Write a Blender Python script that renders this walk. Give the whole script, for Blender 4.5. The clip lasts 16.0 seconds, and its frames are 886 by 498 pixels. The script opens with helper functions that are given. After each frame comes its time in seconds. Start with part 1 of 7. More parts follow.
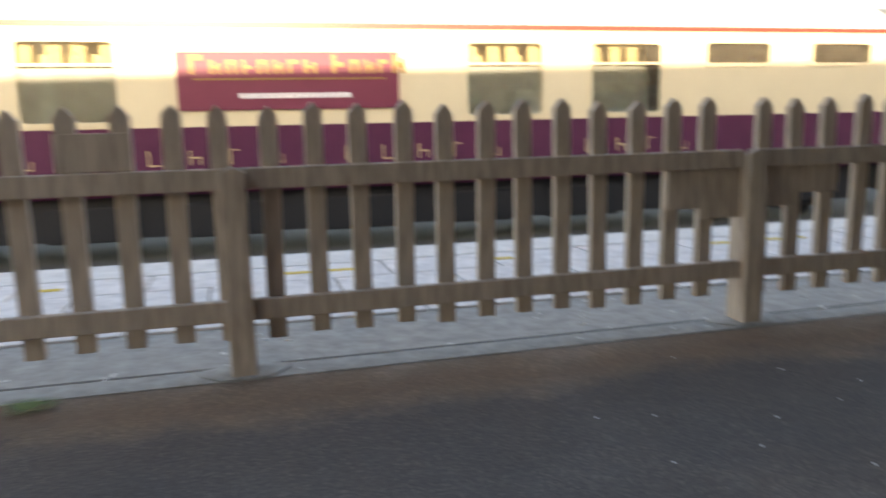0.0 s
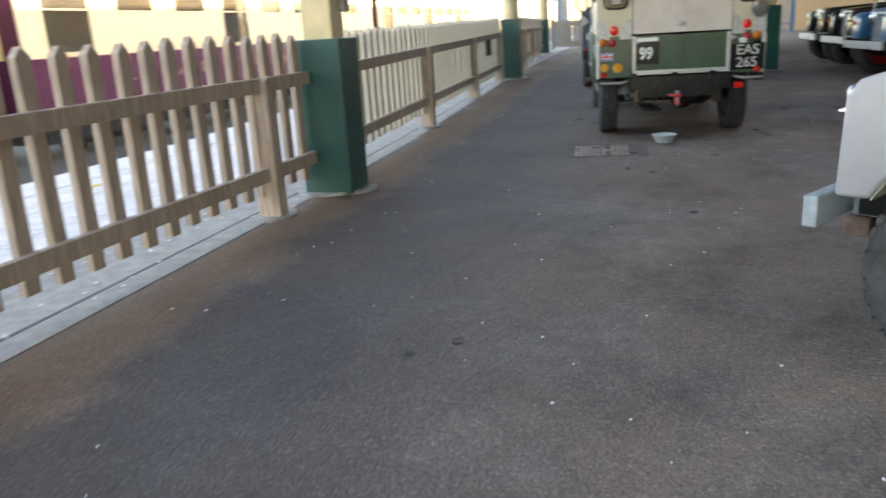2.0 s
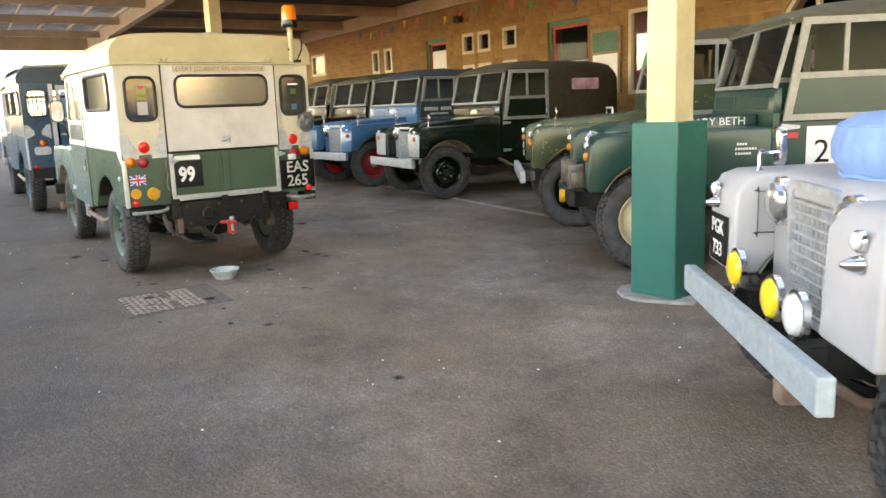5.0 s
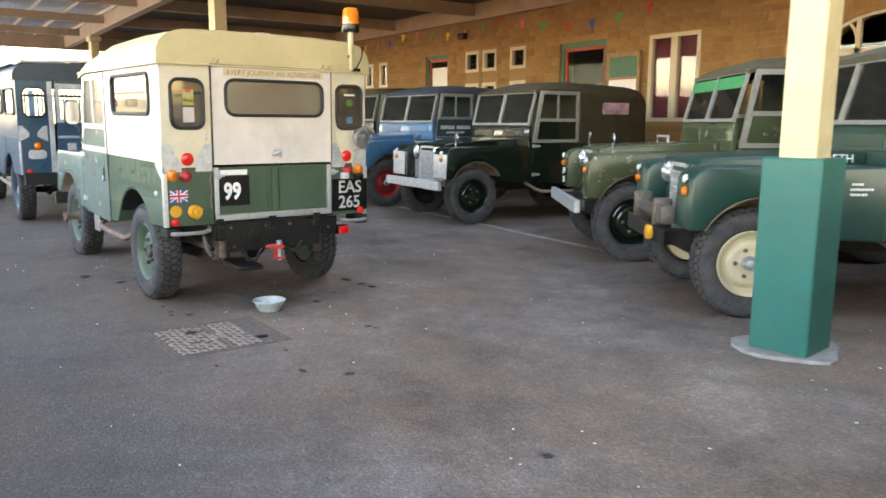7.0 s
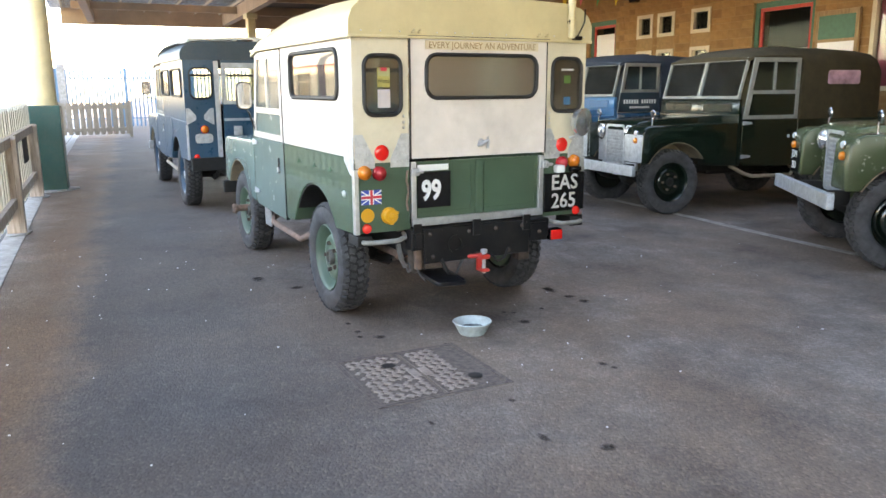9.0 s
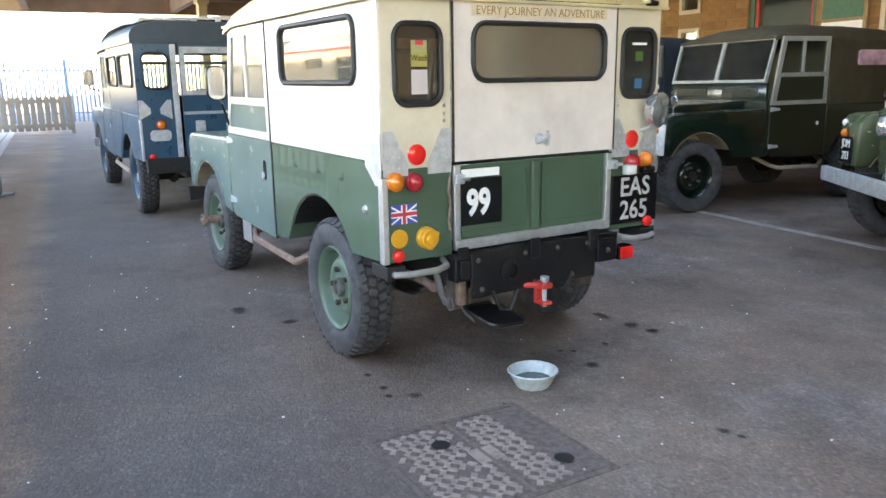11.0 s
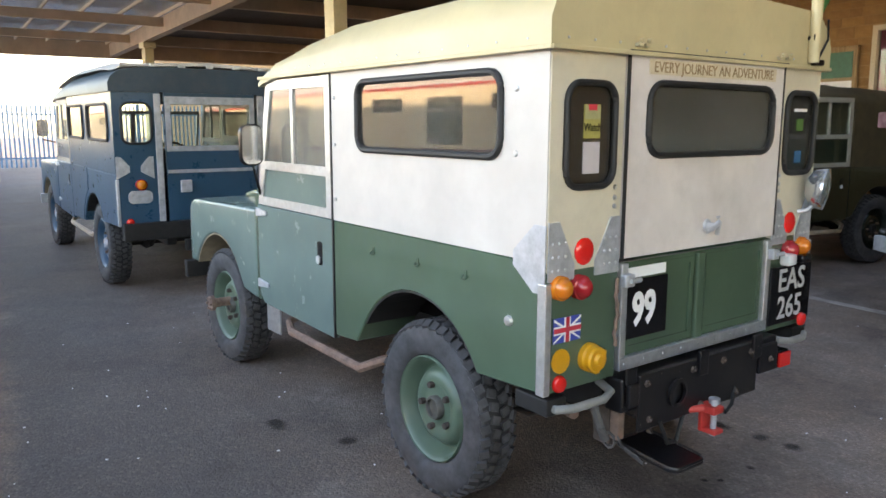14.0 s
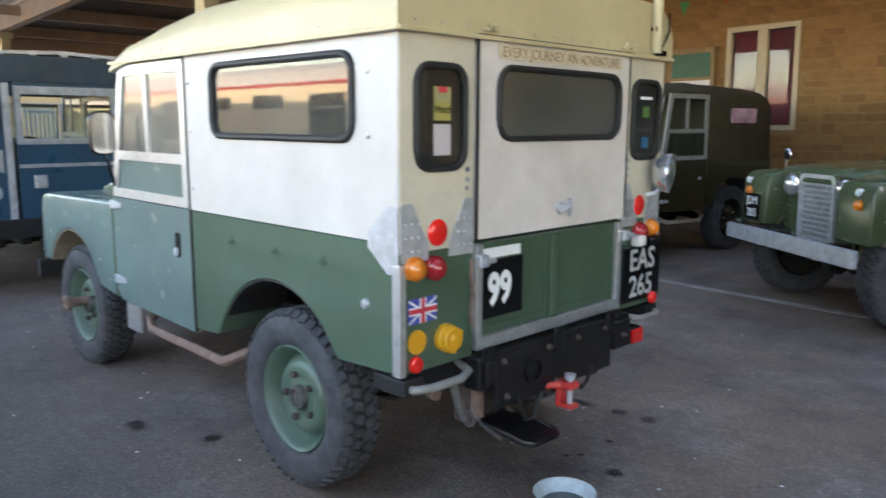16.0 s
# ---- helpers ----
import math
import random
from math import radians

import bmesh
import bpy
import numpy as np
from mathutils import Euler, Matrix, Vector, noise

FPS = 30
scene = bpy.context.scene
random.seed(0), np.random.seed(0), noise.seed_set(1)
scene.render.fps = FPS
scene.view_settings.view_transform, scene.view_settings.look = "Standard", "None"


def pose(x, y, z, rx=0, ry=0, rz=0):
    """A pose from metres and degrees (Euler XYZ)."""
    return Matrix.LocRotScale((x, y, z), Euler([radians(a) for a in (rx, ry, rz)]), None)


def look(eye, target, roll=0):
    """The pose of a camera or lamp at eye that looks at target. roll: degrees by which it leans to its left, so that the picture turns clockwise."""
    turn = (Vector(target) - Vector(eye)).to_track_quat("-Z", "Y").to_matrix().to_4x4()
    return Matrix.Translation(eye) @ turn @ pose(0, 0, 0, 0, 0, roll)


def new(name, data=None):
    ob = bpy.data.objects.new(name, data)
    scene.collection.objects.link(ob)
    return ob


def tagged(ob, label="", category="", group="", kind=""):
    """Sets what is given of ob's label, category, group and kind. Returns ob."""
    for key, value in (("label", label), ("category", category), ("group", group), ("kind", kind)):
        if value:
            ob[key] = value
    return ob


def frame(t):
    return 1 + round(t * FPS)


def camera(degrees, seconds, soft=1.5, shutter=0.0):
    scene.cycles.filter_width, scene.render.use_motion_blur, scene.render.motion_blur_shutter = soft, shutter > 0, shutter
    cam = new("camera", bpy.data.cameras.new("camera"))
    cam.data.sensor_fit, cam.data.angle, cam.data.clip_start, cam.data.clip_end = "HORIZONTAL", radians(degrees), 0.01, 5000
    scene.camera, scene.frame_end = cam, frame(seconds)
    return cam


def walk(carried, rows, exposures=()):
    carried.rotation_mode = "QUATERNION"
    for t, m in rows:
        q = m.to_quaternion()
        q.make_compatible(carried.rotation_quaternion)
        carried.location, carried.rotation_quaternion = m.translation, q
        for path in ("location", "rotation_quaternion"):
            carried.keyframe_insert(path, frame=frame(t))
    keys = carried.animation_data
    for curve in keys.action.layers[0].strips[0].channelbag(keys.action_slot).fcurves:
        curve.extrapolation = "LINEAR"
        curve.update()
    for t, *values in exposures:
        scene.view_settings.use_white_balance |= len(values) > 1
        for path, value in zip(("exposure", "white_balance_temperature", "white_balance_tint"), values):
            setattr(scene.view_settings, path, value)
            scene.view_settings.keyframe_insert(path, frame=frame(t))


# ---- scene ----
cam = camera(60.5, 16.0, shutter=0.4)
METRES, EYE, TILT, LEAN, TURN = 9.0, 1.2, 0.0, 0.0, -17.3
ROWS = [
    (0.0, 0.0, 0.0, 0.0, -0.21, -9.88, 1.19),
    (0.5, 0.0067, 0.0271, -0.0011, -16.52, -14.38, 3.1),
    (1.0, 0.0214, 0.0587, 0.0021, -28.04, -15.68, 3.62),
    (1.5, 0.0373, 0.0904, 0.0025, -44.91, -15.59, 3.29),
    (2.0, 0.0588, 0.1242, 0.0042, -60.47, -16.11, 3.19),
    (2.5, 0.086, 0.1552, 0.0068, -68.25, -16.23, 5.5),
    (3.0, 0.1116, 0.1847, 0.0018, -84.33, -17.36, 3.47),
    (3.5, 0.1344, 0.2149, 0.0083, -96.37, -15.55, 1.39),
    (4.0, 0.1622, 0.2439, 0.0125, -99.01, -13.0, 2.35),
    (6.5, 0.2734, 0.384, 0.0199, -110.97, -9.05, 0.86),
    (7.0, 0.3056, 0.3846, 0.02, -107.23, -9.29, -0.37),
    (7.5, 0.3344, 0.3873, 0.0193, -106.42, -10.91, 0.1),
    (8.0, 0.3691, 0.4045, 0.0234, -107.74, -11.39, 0.54),
    (8.5, 0.4058, 0.4143, 0.0238, -100.88, -12.07, 2.92),
    (9.0, 0.4399, 0.4212, 0.028, -97.26, -11.42, 0.55),
    (11.5, 0.6133, 0.4639, 0.0242, -101.29, -12.3, 1.26),
    (12.0, 0.6573, 0.4726, 0.0241, -98.24, -12.12, 2.33),
    (12.5, 0.6815, 0.4819, 0.0248, -101.48, -12.1, 1.62),
    (13.0, 0.702, 0.5024, 0.0295, -108.07, -11.05, -0.3),
    (13.5, 0.7017, 0.514, 0.0334, -105.69, -10.07, 1.04),
    (14.0, 0.683, 0.5268, 0.036, -106.22, -8.72, 0.34),
    (14.5, 0.6737, 0.5306, 0.0349, -107.23, -7.96, -1.05),
    (15.0, 0.6729, 0.5308, 0.0346, -107.78, -8.02, -1.36),
    (15.5, 0.6733, 0.5287, 0.0338, -109.49, -7.99, -0.63),
    (16.0, 0.6779, 0.5142, 0.0296, -114.51, -8.81, 0.28),
]
walk(cam, [(t, pose(0, 0, EYE, TILT, LEAN, TURN) @ pose(METRES * x, METRES * y, METRES * z, 90 + pitch, roll, yaw)) for t, x, y, z, yaw, pitch, roll in ROWS],
     [(0.0, 2.28, 8400, 18), (0.8, 2.7, 8300, 18), (1.5, 3.0, 8200, 18), (3.5, 3.77, 10600, 21), (7.0, 4.1, 9000, 22), (8.0, 4.2, 8300, 21), (9.0, 4.06, 8300, 21), (11.5, 3.98, 7900, 20), (13.0, 3.74, 8700, 22), (14.5, 3.46, 7900, 22), (16.0, 3.46, 7500, 20)])

# ---- world and sun ----
SUN_EL, SUN_AZ = 16.0, 186.0     # degrees; azimuth clockwise from +y
world = bpy.data.worlds.new("world")
scene.world = world
world.use_nodes = True
wn = world.node_tree
sky = wn.nodes.new("ShaderNodeTexSky")
sky.sky_type, sky.sun_disc = "NISHITA", False
sky.sun_elevation, sky.sun_rotation = radians(SUN_EL), radians(SUN_AZ)
wn.links.new(sky.outputs[0], wn.nodes["Background"].inputs[0])
wn.nodes["Background"].inputs[1].default_value = 0.15
sun = new("sun", bpy.data.lights.new("sun", "SUN"))
sun.data.energy, sun.data.angle, sun.data.color = 2.9, radians(0.5), (1.0, 0.88, 0.70)
az, el = radians(SUN_AZ), radians(SUN_EL)
sun.matrix_world = look((0, 0, 30), (-math.sin(az) * math.cos(el), -math.cos(az) * math.cos(el), 30 - math.sin(el)))


# ---- materials ----
def node_mat(name):
    m = bpy.data.materials.new(name)
    m.use_nodes = True
    return m, m.node_tree, m.node_tree.nodes["Principled BSDF"]


def noise_node(t, scale, detail=6.0, rough=0.6, coord="Object"):
    c = t.nodes.new("ShaderNodeTexCoord")
    n = t.nodes.new("ShaderNodeTexNoise")
    n.inputs["Scale"].default_value, n.inputs["Detail"].default_value, n.inputs["Roughness"].default_value = scale, detail, rough
    t.links.new(c.outputs[coord], n.inputs["Vector"])
    return n


def ramp_node(t, fac, stops):
    r = t.nodes.new("ShaderNodeValToRGB")
    while len(r.color_ramp.elements) < len(stops):
        r.color_ramp.elements.new(0.5)
    for e, (p, c) in zip(r.color_ramp.elements, stops):
        e.position, e.color = p, (*c, 1.0)
    t.links.new(fac, r.inputs[0])
    return r.outputs[0]


def mix_node(t, fac, a, b, blend="MIX"):
    m = t.nodes.new("ShaderNodeMix")
    m.data_type, m.blend_type = "RGBA", blend
    for sock, v in ((m.inputs[0], fac), (m.inputs[6], a), (m.inputs[7], b)):
        if isinstance(v, (int, float)):
            sock.default_value = v
        elif isinstance(v, tuple):
            sock.default_value = (*v, 1.0)
        else:
            t.links.new(v, sock)
    return m.outputs[2]


def bump_node(t, b, height, strength, distance=0.005):
    n = t.nodes.new("ShaderNodeBump")
    n.inputs["Strength"].default_value, n.inputs["Distance"].default_value = strength, distance
    t.links.new(height, n.inputs["Height"])
    t.links.new(n.outputs[0], b.inputs["Normal"])


def shade(c, k):
    return tuple(min(1.0, v * k) for v in c)


def paint(name, colour, rough=0.45, wear=(0.45, 0.45, 0.42), worn=0.62, metal=0.0, dirt=(0.16, 0.13, 0.10), grime=0.25, coat=0.0, chips=38):
    """Old paint: broad fading, thin dirt and small chips."""
    m, t, b = node_mat(name)
    big = noise_node(t, 1.7, 4)
    fine = noise_node(t, chips, 8, 0.7)
    base = ramp_node(t, big.outputs[0], [(0.3, shade(colour, 0.82)), (0.7, shade(colour, 1.12))])
    streak = noise_node(t, 6, 7, 0.75)
    fac = ramp_node(t, streak.outputs[0], [(0.45, (0, 0, 0)), (0.8, (grime, grime, grime))])
    base = mix_node(t, fac, base, dirt)
    chip = ramp_node(t, fine.outputs[0], [(worn + 0.08, (0, 0, 0)), (worn + 0.11, (0.8, 0.8, 0.8))])
    base = mix_node(t, chip, base, wear)
    t.links.new(base, b.inputs["Base Color"])
    b.inputs["Metallic"].default_value = metal
    b.inputs["Coat Weight"].default_value = coat
    t.links.new(ramp_node(t, streak.outputs[0], [(0.3, (rough * 0.94,) * 3), (0.75, (min(1, rough * 1.10),) * 3)]), b.inputs["Roughness"])
    dent = noise_node(t, 3.2, 2.0, 0.5)
    rise = t.nodes.new("ShaderNodeMath")
    rise.operation = "MULTIPLY_ADD"
    rise.inputs[1].default_value = 9.0
    t.links.new(dent.outputs[0], rise.inputs[0])
    t.links.new(fine.outputs[0], rise.inputs[2])
    bump_node(t, b, rise.outputs[0], 0.12, 0.002)
    return m


def plain(name, colour, rough=0.5, metal=0.0, var=0.18, scale=22, bump=0.15):
    m, t, b = node_mat(name)
    n = noise_node(t, scale, 7, 0.65)
    t.links.new(ramp_node(t, n.outputs[0], [(0.3, shade(colour, 1 - var)), (0.7, shade(colour, 1 + var))]), b.inputs["Base Color"])
    b.inputs["Roughness"].default_value, b.inputs["Metallic"].default_value = rough, metal
    bump_node(t, b, n.outputs[0], bump, 0.003)
    return m


def lens(name, colour):
    m, t, b = node_mat(name)
    b.inputs["Base Color"].default_value = (*colour, 1)
    b.inputs["Roughness"].default_value = 0.12
    b.inputs["Subsurface Weight"].default_value = 0.3
    b.inputs["Subsurface Radius"].default_value = (0.02, 0.01, 0.01)
    b.inputs["Coat Weight"].default_value = 0.35
    return m


def glass(name, tint=(0.9, 0.95, 0.93), rough=0.02, dust=0.0, ior=2.0):
    m, t, b = node_mat(name)
    out = t.nodes["Material Output"]
    tr = t.nodes.new("ShaderNodeBsdfTransparent")
    tr.inputs[0].default_value = (*tint, 1)
    gl = t.nodes.new("ShaderNodeBsdfGlossy")
    gl.inputs["Roughness"].default_value = rough
    fr = t.nodes.new("ShaderNodeFresnel")
    fr.inputs[0].default_value = ior
    mx = t.nodes.new("ShaderNodeMixShader")
    for a, c in ((fr.outputs[0], 0), (tr.outputs[0], 1), (gl.outputs[0], 2)):
        t.links.new(a, mx.inputs[c])
    last = mx.outputs[0]
    if dust:
        df = t.nodes.new("ShaderNodeBsdfDiffuse")
        df.inputs[0].default_value = (0.42, 0.38, 0.31, 1)
        n = noise_node(t, 4.0, 6, 0.7)
        fac = ramp_node(t, n.outputs[0], [(0.3, (dust * 0.5,) * 3), (0.7, (min(1, dust * 1.4),) * 3)])
        m2 = t.nodes.new("ShaderNodeMixShader")
        t.links.new(fac, m2.inputs[0])
        t.links.new(last, m2.inputs[1])
        t.links.new(df.outputs[0], m2.inputs[2])
        last = m2.outputs[0]
    t.links.new(last, out.inputs[0])
    t.nodes.remove(b)
    return m


def asphalt():
    """Old tarmac: proud chippings, brown dust and paler, bleached patches."""
    m, t, b = node_mat("asphalt")
    co = t.nodes.new("ShaderNodeTexCoord")
    chip = t.nodes.new("ShaderNodeTexVoronoi")
    chip.inputs["Scale"].default_value, chip.inputs["Randomness"].default_value = 85.0, 1.0
    t.links.new(co.outputs["Object"], chip.inputs["Vector"])
    grain = noise_node(t, 60, 5, 0.8)
    mid = noise_node(t, 1.9, 12, 0.78)
    big = noise_node(t, 0.55, 9, 0.68)
    patch = noise_node(t, 0.9, 10, 0.72)
    base = ramp_node(t, mid.outputs[0], [(0.32, (0.098, 0.080, 0.070)), (0.48, (0.168, 0.141, 0.123)), (0.60, (0.235, 0.203, 0.180)), (0.72, (0.31, 0.274, 0.245))])
    brown = ramp_node(t, big.outputs[0], [(0.40, (0, 0, 0)), (0.58, (0.82, 0.82, 0.82))])
    base = mix_node(t, brown, base, (0.200, 0.145, 0.110))
    worn = ramp_node(t, patch.outputs[0], [(0.34, (0.55, 0.54, 0.56)), (0.45, (0.86, 0.86, 0.87)), (0.56, (1.05, 1.05, 1.05)), (0.68, (1.42, 1.40, 1.38))])
    base = mix_node(t, 0.95, base, worn, "MULTIPLY")
    # rusty silt and a darker, greyer band that run along the kerb side
    pos = t.nodes.new("ShaderNodeSeparateXYZ")
    t.links.new(co.outputs["Object"], pos.inputs[0])
    wob = t.nodes.new("ShaderNodeMath")
    wob.operation = "MULTIPLY_ADD"
    wob.inputs[1].default_value = 0.9
    t.links.new(patch.outputs[0], wob.inputs[0])
    t.links.new(pos.outputs[1], wob.inputs[2])
    rng = t.nodes.new("ShaderNodeMapRange")
    rng.inputs["From Min"].default_value, rng.inputs["From Max"].default_value = -3.0, 0.6
    t.links.new(wob.outputs[0], rng.inputs["Value"])
    dark_band = ramp_node(t, rng.outputs[0], [(0.24, (0, 0, 0)), (0.56, (0.55, 0.55, 0.55)), (0.77, (0.66, 0.66, 0.66)), (0.84, (0, 0, 0))])
    base = mix_node(t, dark_band, base, (0.072, 0.070, 0.073))
    silt = ramp_node(t, rng.outputs[0], [(0.783, (0, 0, 0)), (0.87, (0.7, 0.7, 0.7)), (0.928, (0.5, 0.5, 0.5)), (0.985, (0, 0, 0))])
    base = mix_node(t, silt, base, (0.165, 0.100, 0.062))
    b.inputs["Specular IOR Level"].default_value = 0.25
    tone = t.nodes.new("ShaderNodeSeparateColor")
    t.links.new(chip.outputs["Color"], tone.inputs[0])
    stone = ramp_node(t, tone.outputs[0], [(0.0, (0.45, 0.44, 0.43)), (0.55, (0.95, 0.94, 0.93)), (0.85, (1.4, 1.38, 1.34)), (1.0, (2.5, 2.42, 2.3))])
    base = mix_node(t, 0.27, base, stone, "MULTIPLY")
    pit = ramp_node(t, grain.outputs[0], [(0.36, (0.40, 0.39, 0.38)), (0.48, (1.0, 1.0, 1.0)), (0.62, (1.25, 1.23, 1.2))])
    base = mix_node(t, 0.5, base, pit, "MULTIPLY")
    t.links.new(base, b.inputs["Base Color"])
    t.links.new(ramp_node(t, mid.outputs[0], [(0.3, (0.66,) * 3), (0.75, (0.9,) * 3)]), b.inputs["Roughness"])
    height = t.nodes.new("ShaderNodeMath")
    height.operation = "SUBTRACT"
    t.links.new(grain.outputs[0], height.inputs[0])
    t.links.new(chip.outputs["Distance"], height.inputs[1])
    bump_node(t, b, height.outputs[0], 0.45, 0.010)
    return m


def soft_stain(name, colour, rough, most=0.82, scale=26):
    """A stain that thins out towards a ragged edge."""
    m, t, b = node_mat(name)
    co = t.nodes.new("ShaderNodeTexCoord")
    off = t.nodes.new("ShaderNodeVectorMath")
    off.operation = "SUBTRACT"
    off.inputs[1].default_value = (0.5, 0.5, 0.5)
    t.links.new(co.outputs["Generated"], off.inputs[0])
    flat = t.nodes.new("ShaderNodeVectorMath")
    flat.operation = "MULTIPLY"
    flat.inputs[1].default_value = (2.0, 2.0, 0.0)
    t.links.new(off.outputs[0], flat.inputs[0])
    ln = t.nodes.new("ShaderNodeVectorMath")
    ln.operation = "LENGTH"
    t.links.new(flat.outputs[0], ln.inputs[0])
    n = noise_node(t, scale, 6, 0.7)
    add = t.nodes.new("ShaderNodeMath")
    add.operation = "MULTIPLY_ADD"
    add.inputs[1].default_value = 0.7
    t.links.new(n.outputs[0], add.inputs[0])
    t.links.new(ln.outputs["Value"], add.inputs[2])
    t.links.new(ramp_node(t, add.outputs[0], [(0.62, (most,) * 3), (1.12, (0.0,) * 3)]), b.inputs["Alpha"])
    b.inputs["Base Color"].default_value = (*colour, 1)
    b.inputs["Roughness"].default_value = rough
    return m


def stone_mat(name, a, c, rnd=True):
    m, t, b = node_mat(name)
    n = noise_node(t, 5.5, 9, 0.7)
    f = noise_node(t, 60, 6, 0.7)
    base = ramp_node(t, n.outputs[0], [(0.3, a), (0.7, c)])
    if rnd:
        info = t.nodes.new("ShaderNodeObjectInfo")
        geo = t.nodes.new("ShaderNodeNewGeometry")
        add = t.nodes.new("ShaderNodeMath")
        add.operation = "ADD"
        t.links.new(info.outputs["Random"], add.inputs[0])
        t.links.new(geo.outputs["Random Per Island"], add.inputs[1])
        fr = t.nodes.new("ShaderNodeMath")
        fr.operation = "FRACT"
        t.links.new(add.outputs[0], fr.inputs[0])
        base = mix_node(t, 1.0, base, ramp_node(t, fr.outputs[0], [(0.0, (0.84, 0.79, 0.74)), (0.5, (1.0, 0.97, 0.94)), (1.0, (1.12, 1.07, 0.98))]), "MULTIPLY")
    t.links.new(base, b.inputs["Base Color"])
    b.inputs["Roughness"].default_value = 0.9
    bump_node(t, b, f.outputs[0], 0.5, 0.012)
    return m


def wood(name, a, c, rough=0.75):
    m, t, b = node_mat(name)
    co = t.nodes.new("ShaderNodeTexCoord")
    mp = t.nodes.new("ShaderNodeMapping")
    mp.inputs["Scale"].default_value = (14, 14, 1.6)
    n = t.nodes.new("ShaderNodeTexNoise")
    n.inputs["Scale"].default_value, n.inputs["Detail"].default_value = 3.0, 9
    t.links.new(co.outputs["Object"], mp.inputs[0])
    t.links.new(mp.outputs[0], n.inputs["Vector"])
    t.links.new(ramp_node(t, n.outputs[0], [(0.3, a), (0.7, c)]), b.inputs["Base Color"])
    b.inputs["Roughness"].default_value = rough
    bump_node(t, b, n.outputs[0], 0.35, 0.004)
    return m


ASPHALT = asphalt()
CONCRETE = plain("concrete", (0.30, 0.29, 0.27), 0.9, var=0.3, scale=9, bump=0.4)
SLAB = plain("paving", (0.64, 0.61, 0.59), 0.85, var=0.2, scale=6)
COPING = plain("coping", (0.62, 0.60, 0.57), 0.85, var=0.15, scale=6)
TACTILE = plain("yellow_line", (0.65, 0.45, 0.06), 0.8)
STONE = stone_mat("sandstone", (0.215, 0.112, 0.042), (0.315, 0.175, 0.074))
MORTAR = plain("mortar", (0.29, 0.170, 0.078), 0.95, scale=14, bump=0.4)
FENCE_WOOD = wood("fence_wood", (0.31, 0.245, 0.195), (0.55, 0.45, 0.365))
PALE_WOOD = wood("pale_fence", (0.50, 0.46, 0.36), (0.66, 0.61, 0.50))
TEAL = paint("teal_paint", (0.004, 0.150, 0.122), 0.35, (0.2, 0.26, 0.22), 0.66, grime=0.12)
DARKTEAL = paint("dark_teal_paint", (0.012, 0.085, 0.075), 0.4, (0.25, 0.3, 0.27), 0.66)
CREAMPOST = paint("cream_post", (0.70, 0.58, 0.34), 0.4, (0.5, 0.42, 0.3), 0.68)
BEAM = paint("beam_paint", (0.44, 0.29, 0.175), 0.5, (0.3, 0.2, 0.12), 0.66)
TIMBER = wood("dark_boards", (0.040, 0.026, 0.017), (0.090, 0.058, 0.038))
RUBBER = plain("rubber", (0.010, 0.010, 0.010), 0.6, bump=0.2)
TYRE = plain("tyre", (0.052, 0.052, 0.054), 0.8, var=0.5, scale=12, bump=0.3)
BLACK = plain("black_paint", (0.003, 0.003, 0.004), 0.25, var=0.3)
CHASSIS = plain("chassis_black", (0.008, 0.007, 0.0065), 0.7, var=0.4)
PIPE = plain("dusty_pipe", (0.36, 0.29, 0.22), 0.8, var=0.25)
ARCHDUST = plain("dusty_wheel_arch", (0.24, 0.19, 0.13), 0.9, var=0.35, scale=6)
ARCHGREEN = plain("pale_green_wheel_arch", (0.22, 0.235, 0.19), 0.7, var=0.35, scale=5)
PANELCREAM = paint("pale_cream_panel", (0.63, 0.575, 0.445), 0.4, (0.4, 0.38, 0.3), 0.70, grime=0.2)
HATCHWHITE = paint("chalky_white_panel", (0.66, 0.605, 0.565), 0.5, (0.4, 0.37, 0.33), 0.69, grime=0.22)
RUST = plain("rusty_pipe", (0.20, 0.13, 0.10), 0.85, var=0.35)
ALLOY = plain("alloy", (0.55, 0.56, 0.56), 0.42, 0.85, var=0.15, scale=30)
GALV = plain("galvanised", (0.46, 0.48, 0.50), 0.5, 0.6, var=0.25, scale=18)
CHROME = plain("chrome", (0.72, 0.73, 0.75), 0.12, 1.0, var=0.05, bump=0.02)
CREAM = paint("cream_paint", (0.55, 0.46, 0.265), 0.42, (0.45, 0.40, 0.28), 0.70, grime=0.15)
WHITE = paint("off_white_paint", (0.53, 0.505, 0.46), 0.4, (0.45, 0.43, 0.4), 0.70, grime=0.12)
GREEN = paint("mid_green_paint", (0.060, 0.103, 0.066), 0.22, (0.3, 0.33, 0.3), 0.66, grime=0.03, coat=0.4)
FADED = paint("faded_green_paint", (0.128, 0.190, 0.170), 0.26, (0.4, 0.42, 0.4), 0.70, coat=0.2, grime=0.08)
RIMGREEN = paint("dusty_green_rim", (0.085, 0.140, 0.098), 0.40, (0.2, 0.16, 0.12), 0.64, grime=0.12)
HUBBROWN = plain("dusty_hub", (0.095, 0.092, 0.080), 0.6, 0.2, var=0.35)
SPRING = plain("dirty_spring", (0.075, 0.055, 0.045), 0.85, var=0.4)
WORNBLACK = paint("worn_black_paint", (0.0040, 0.0040, 0.0052), 0.3, (0.20, 0.18, 0.16), 0.58, grime=0.10, chips=26)
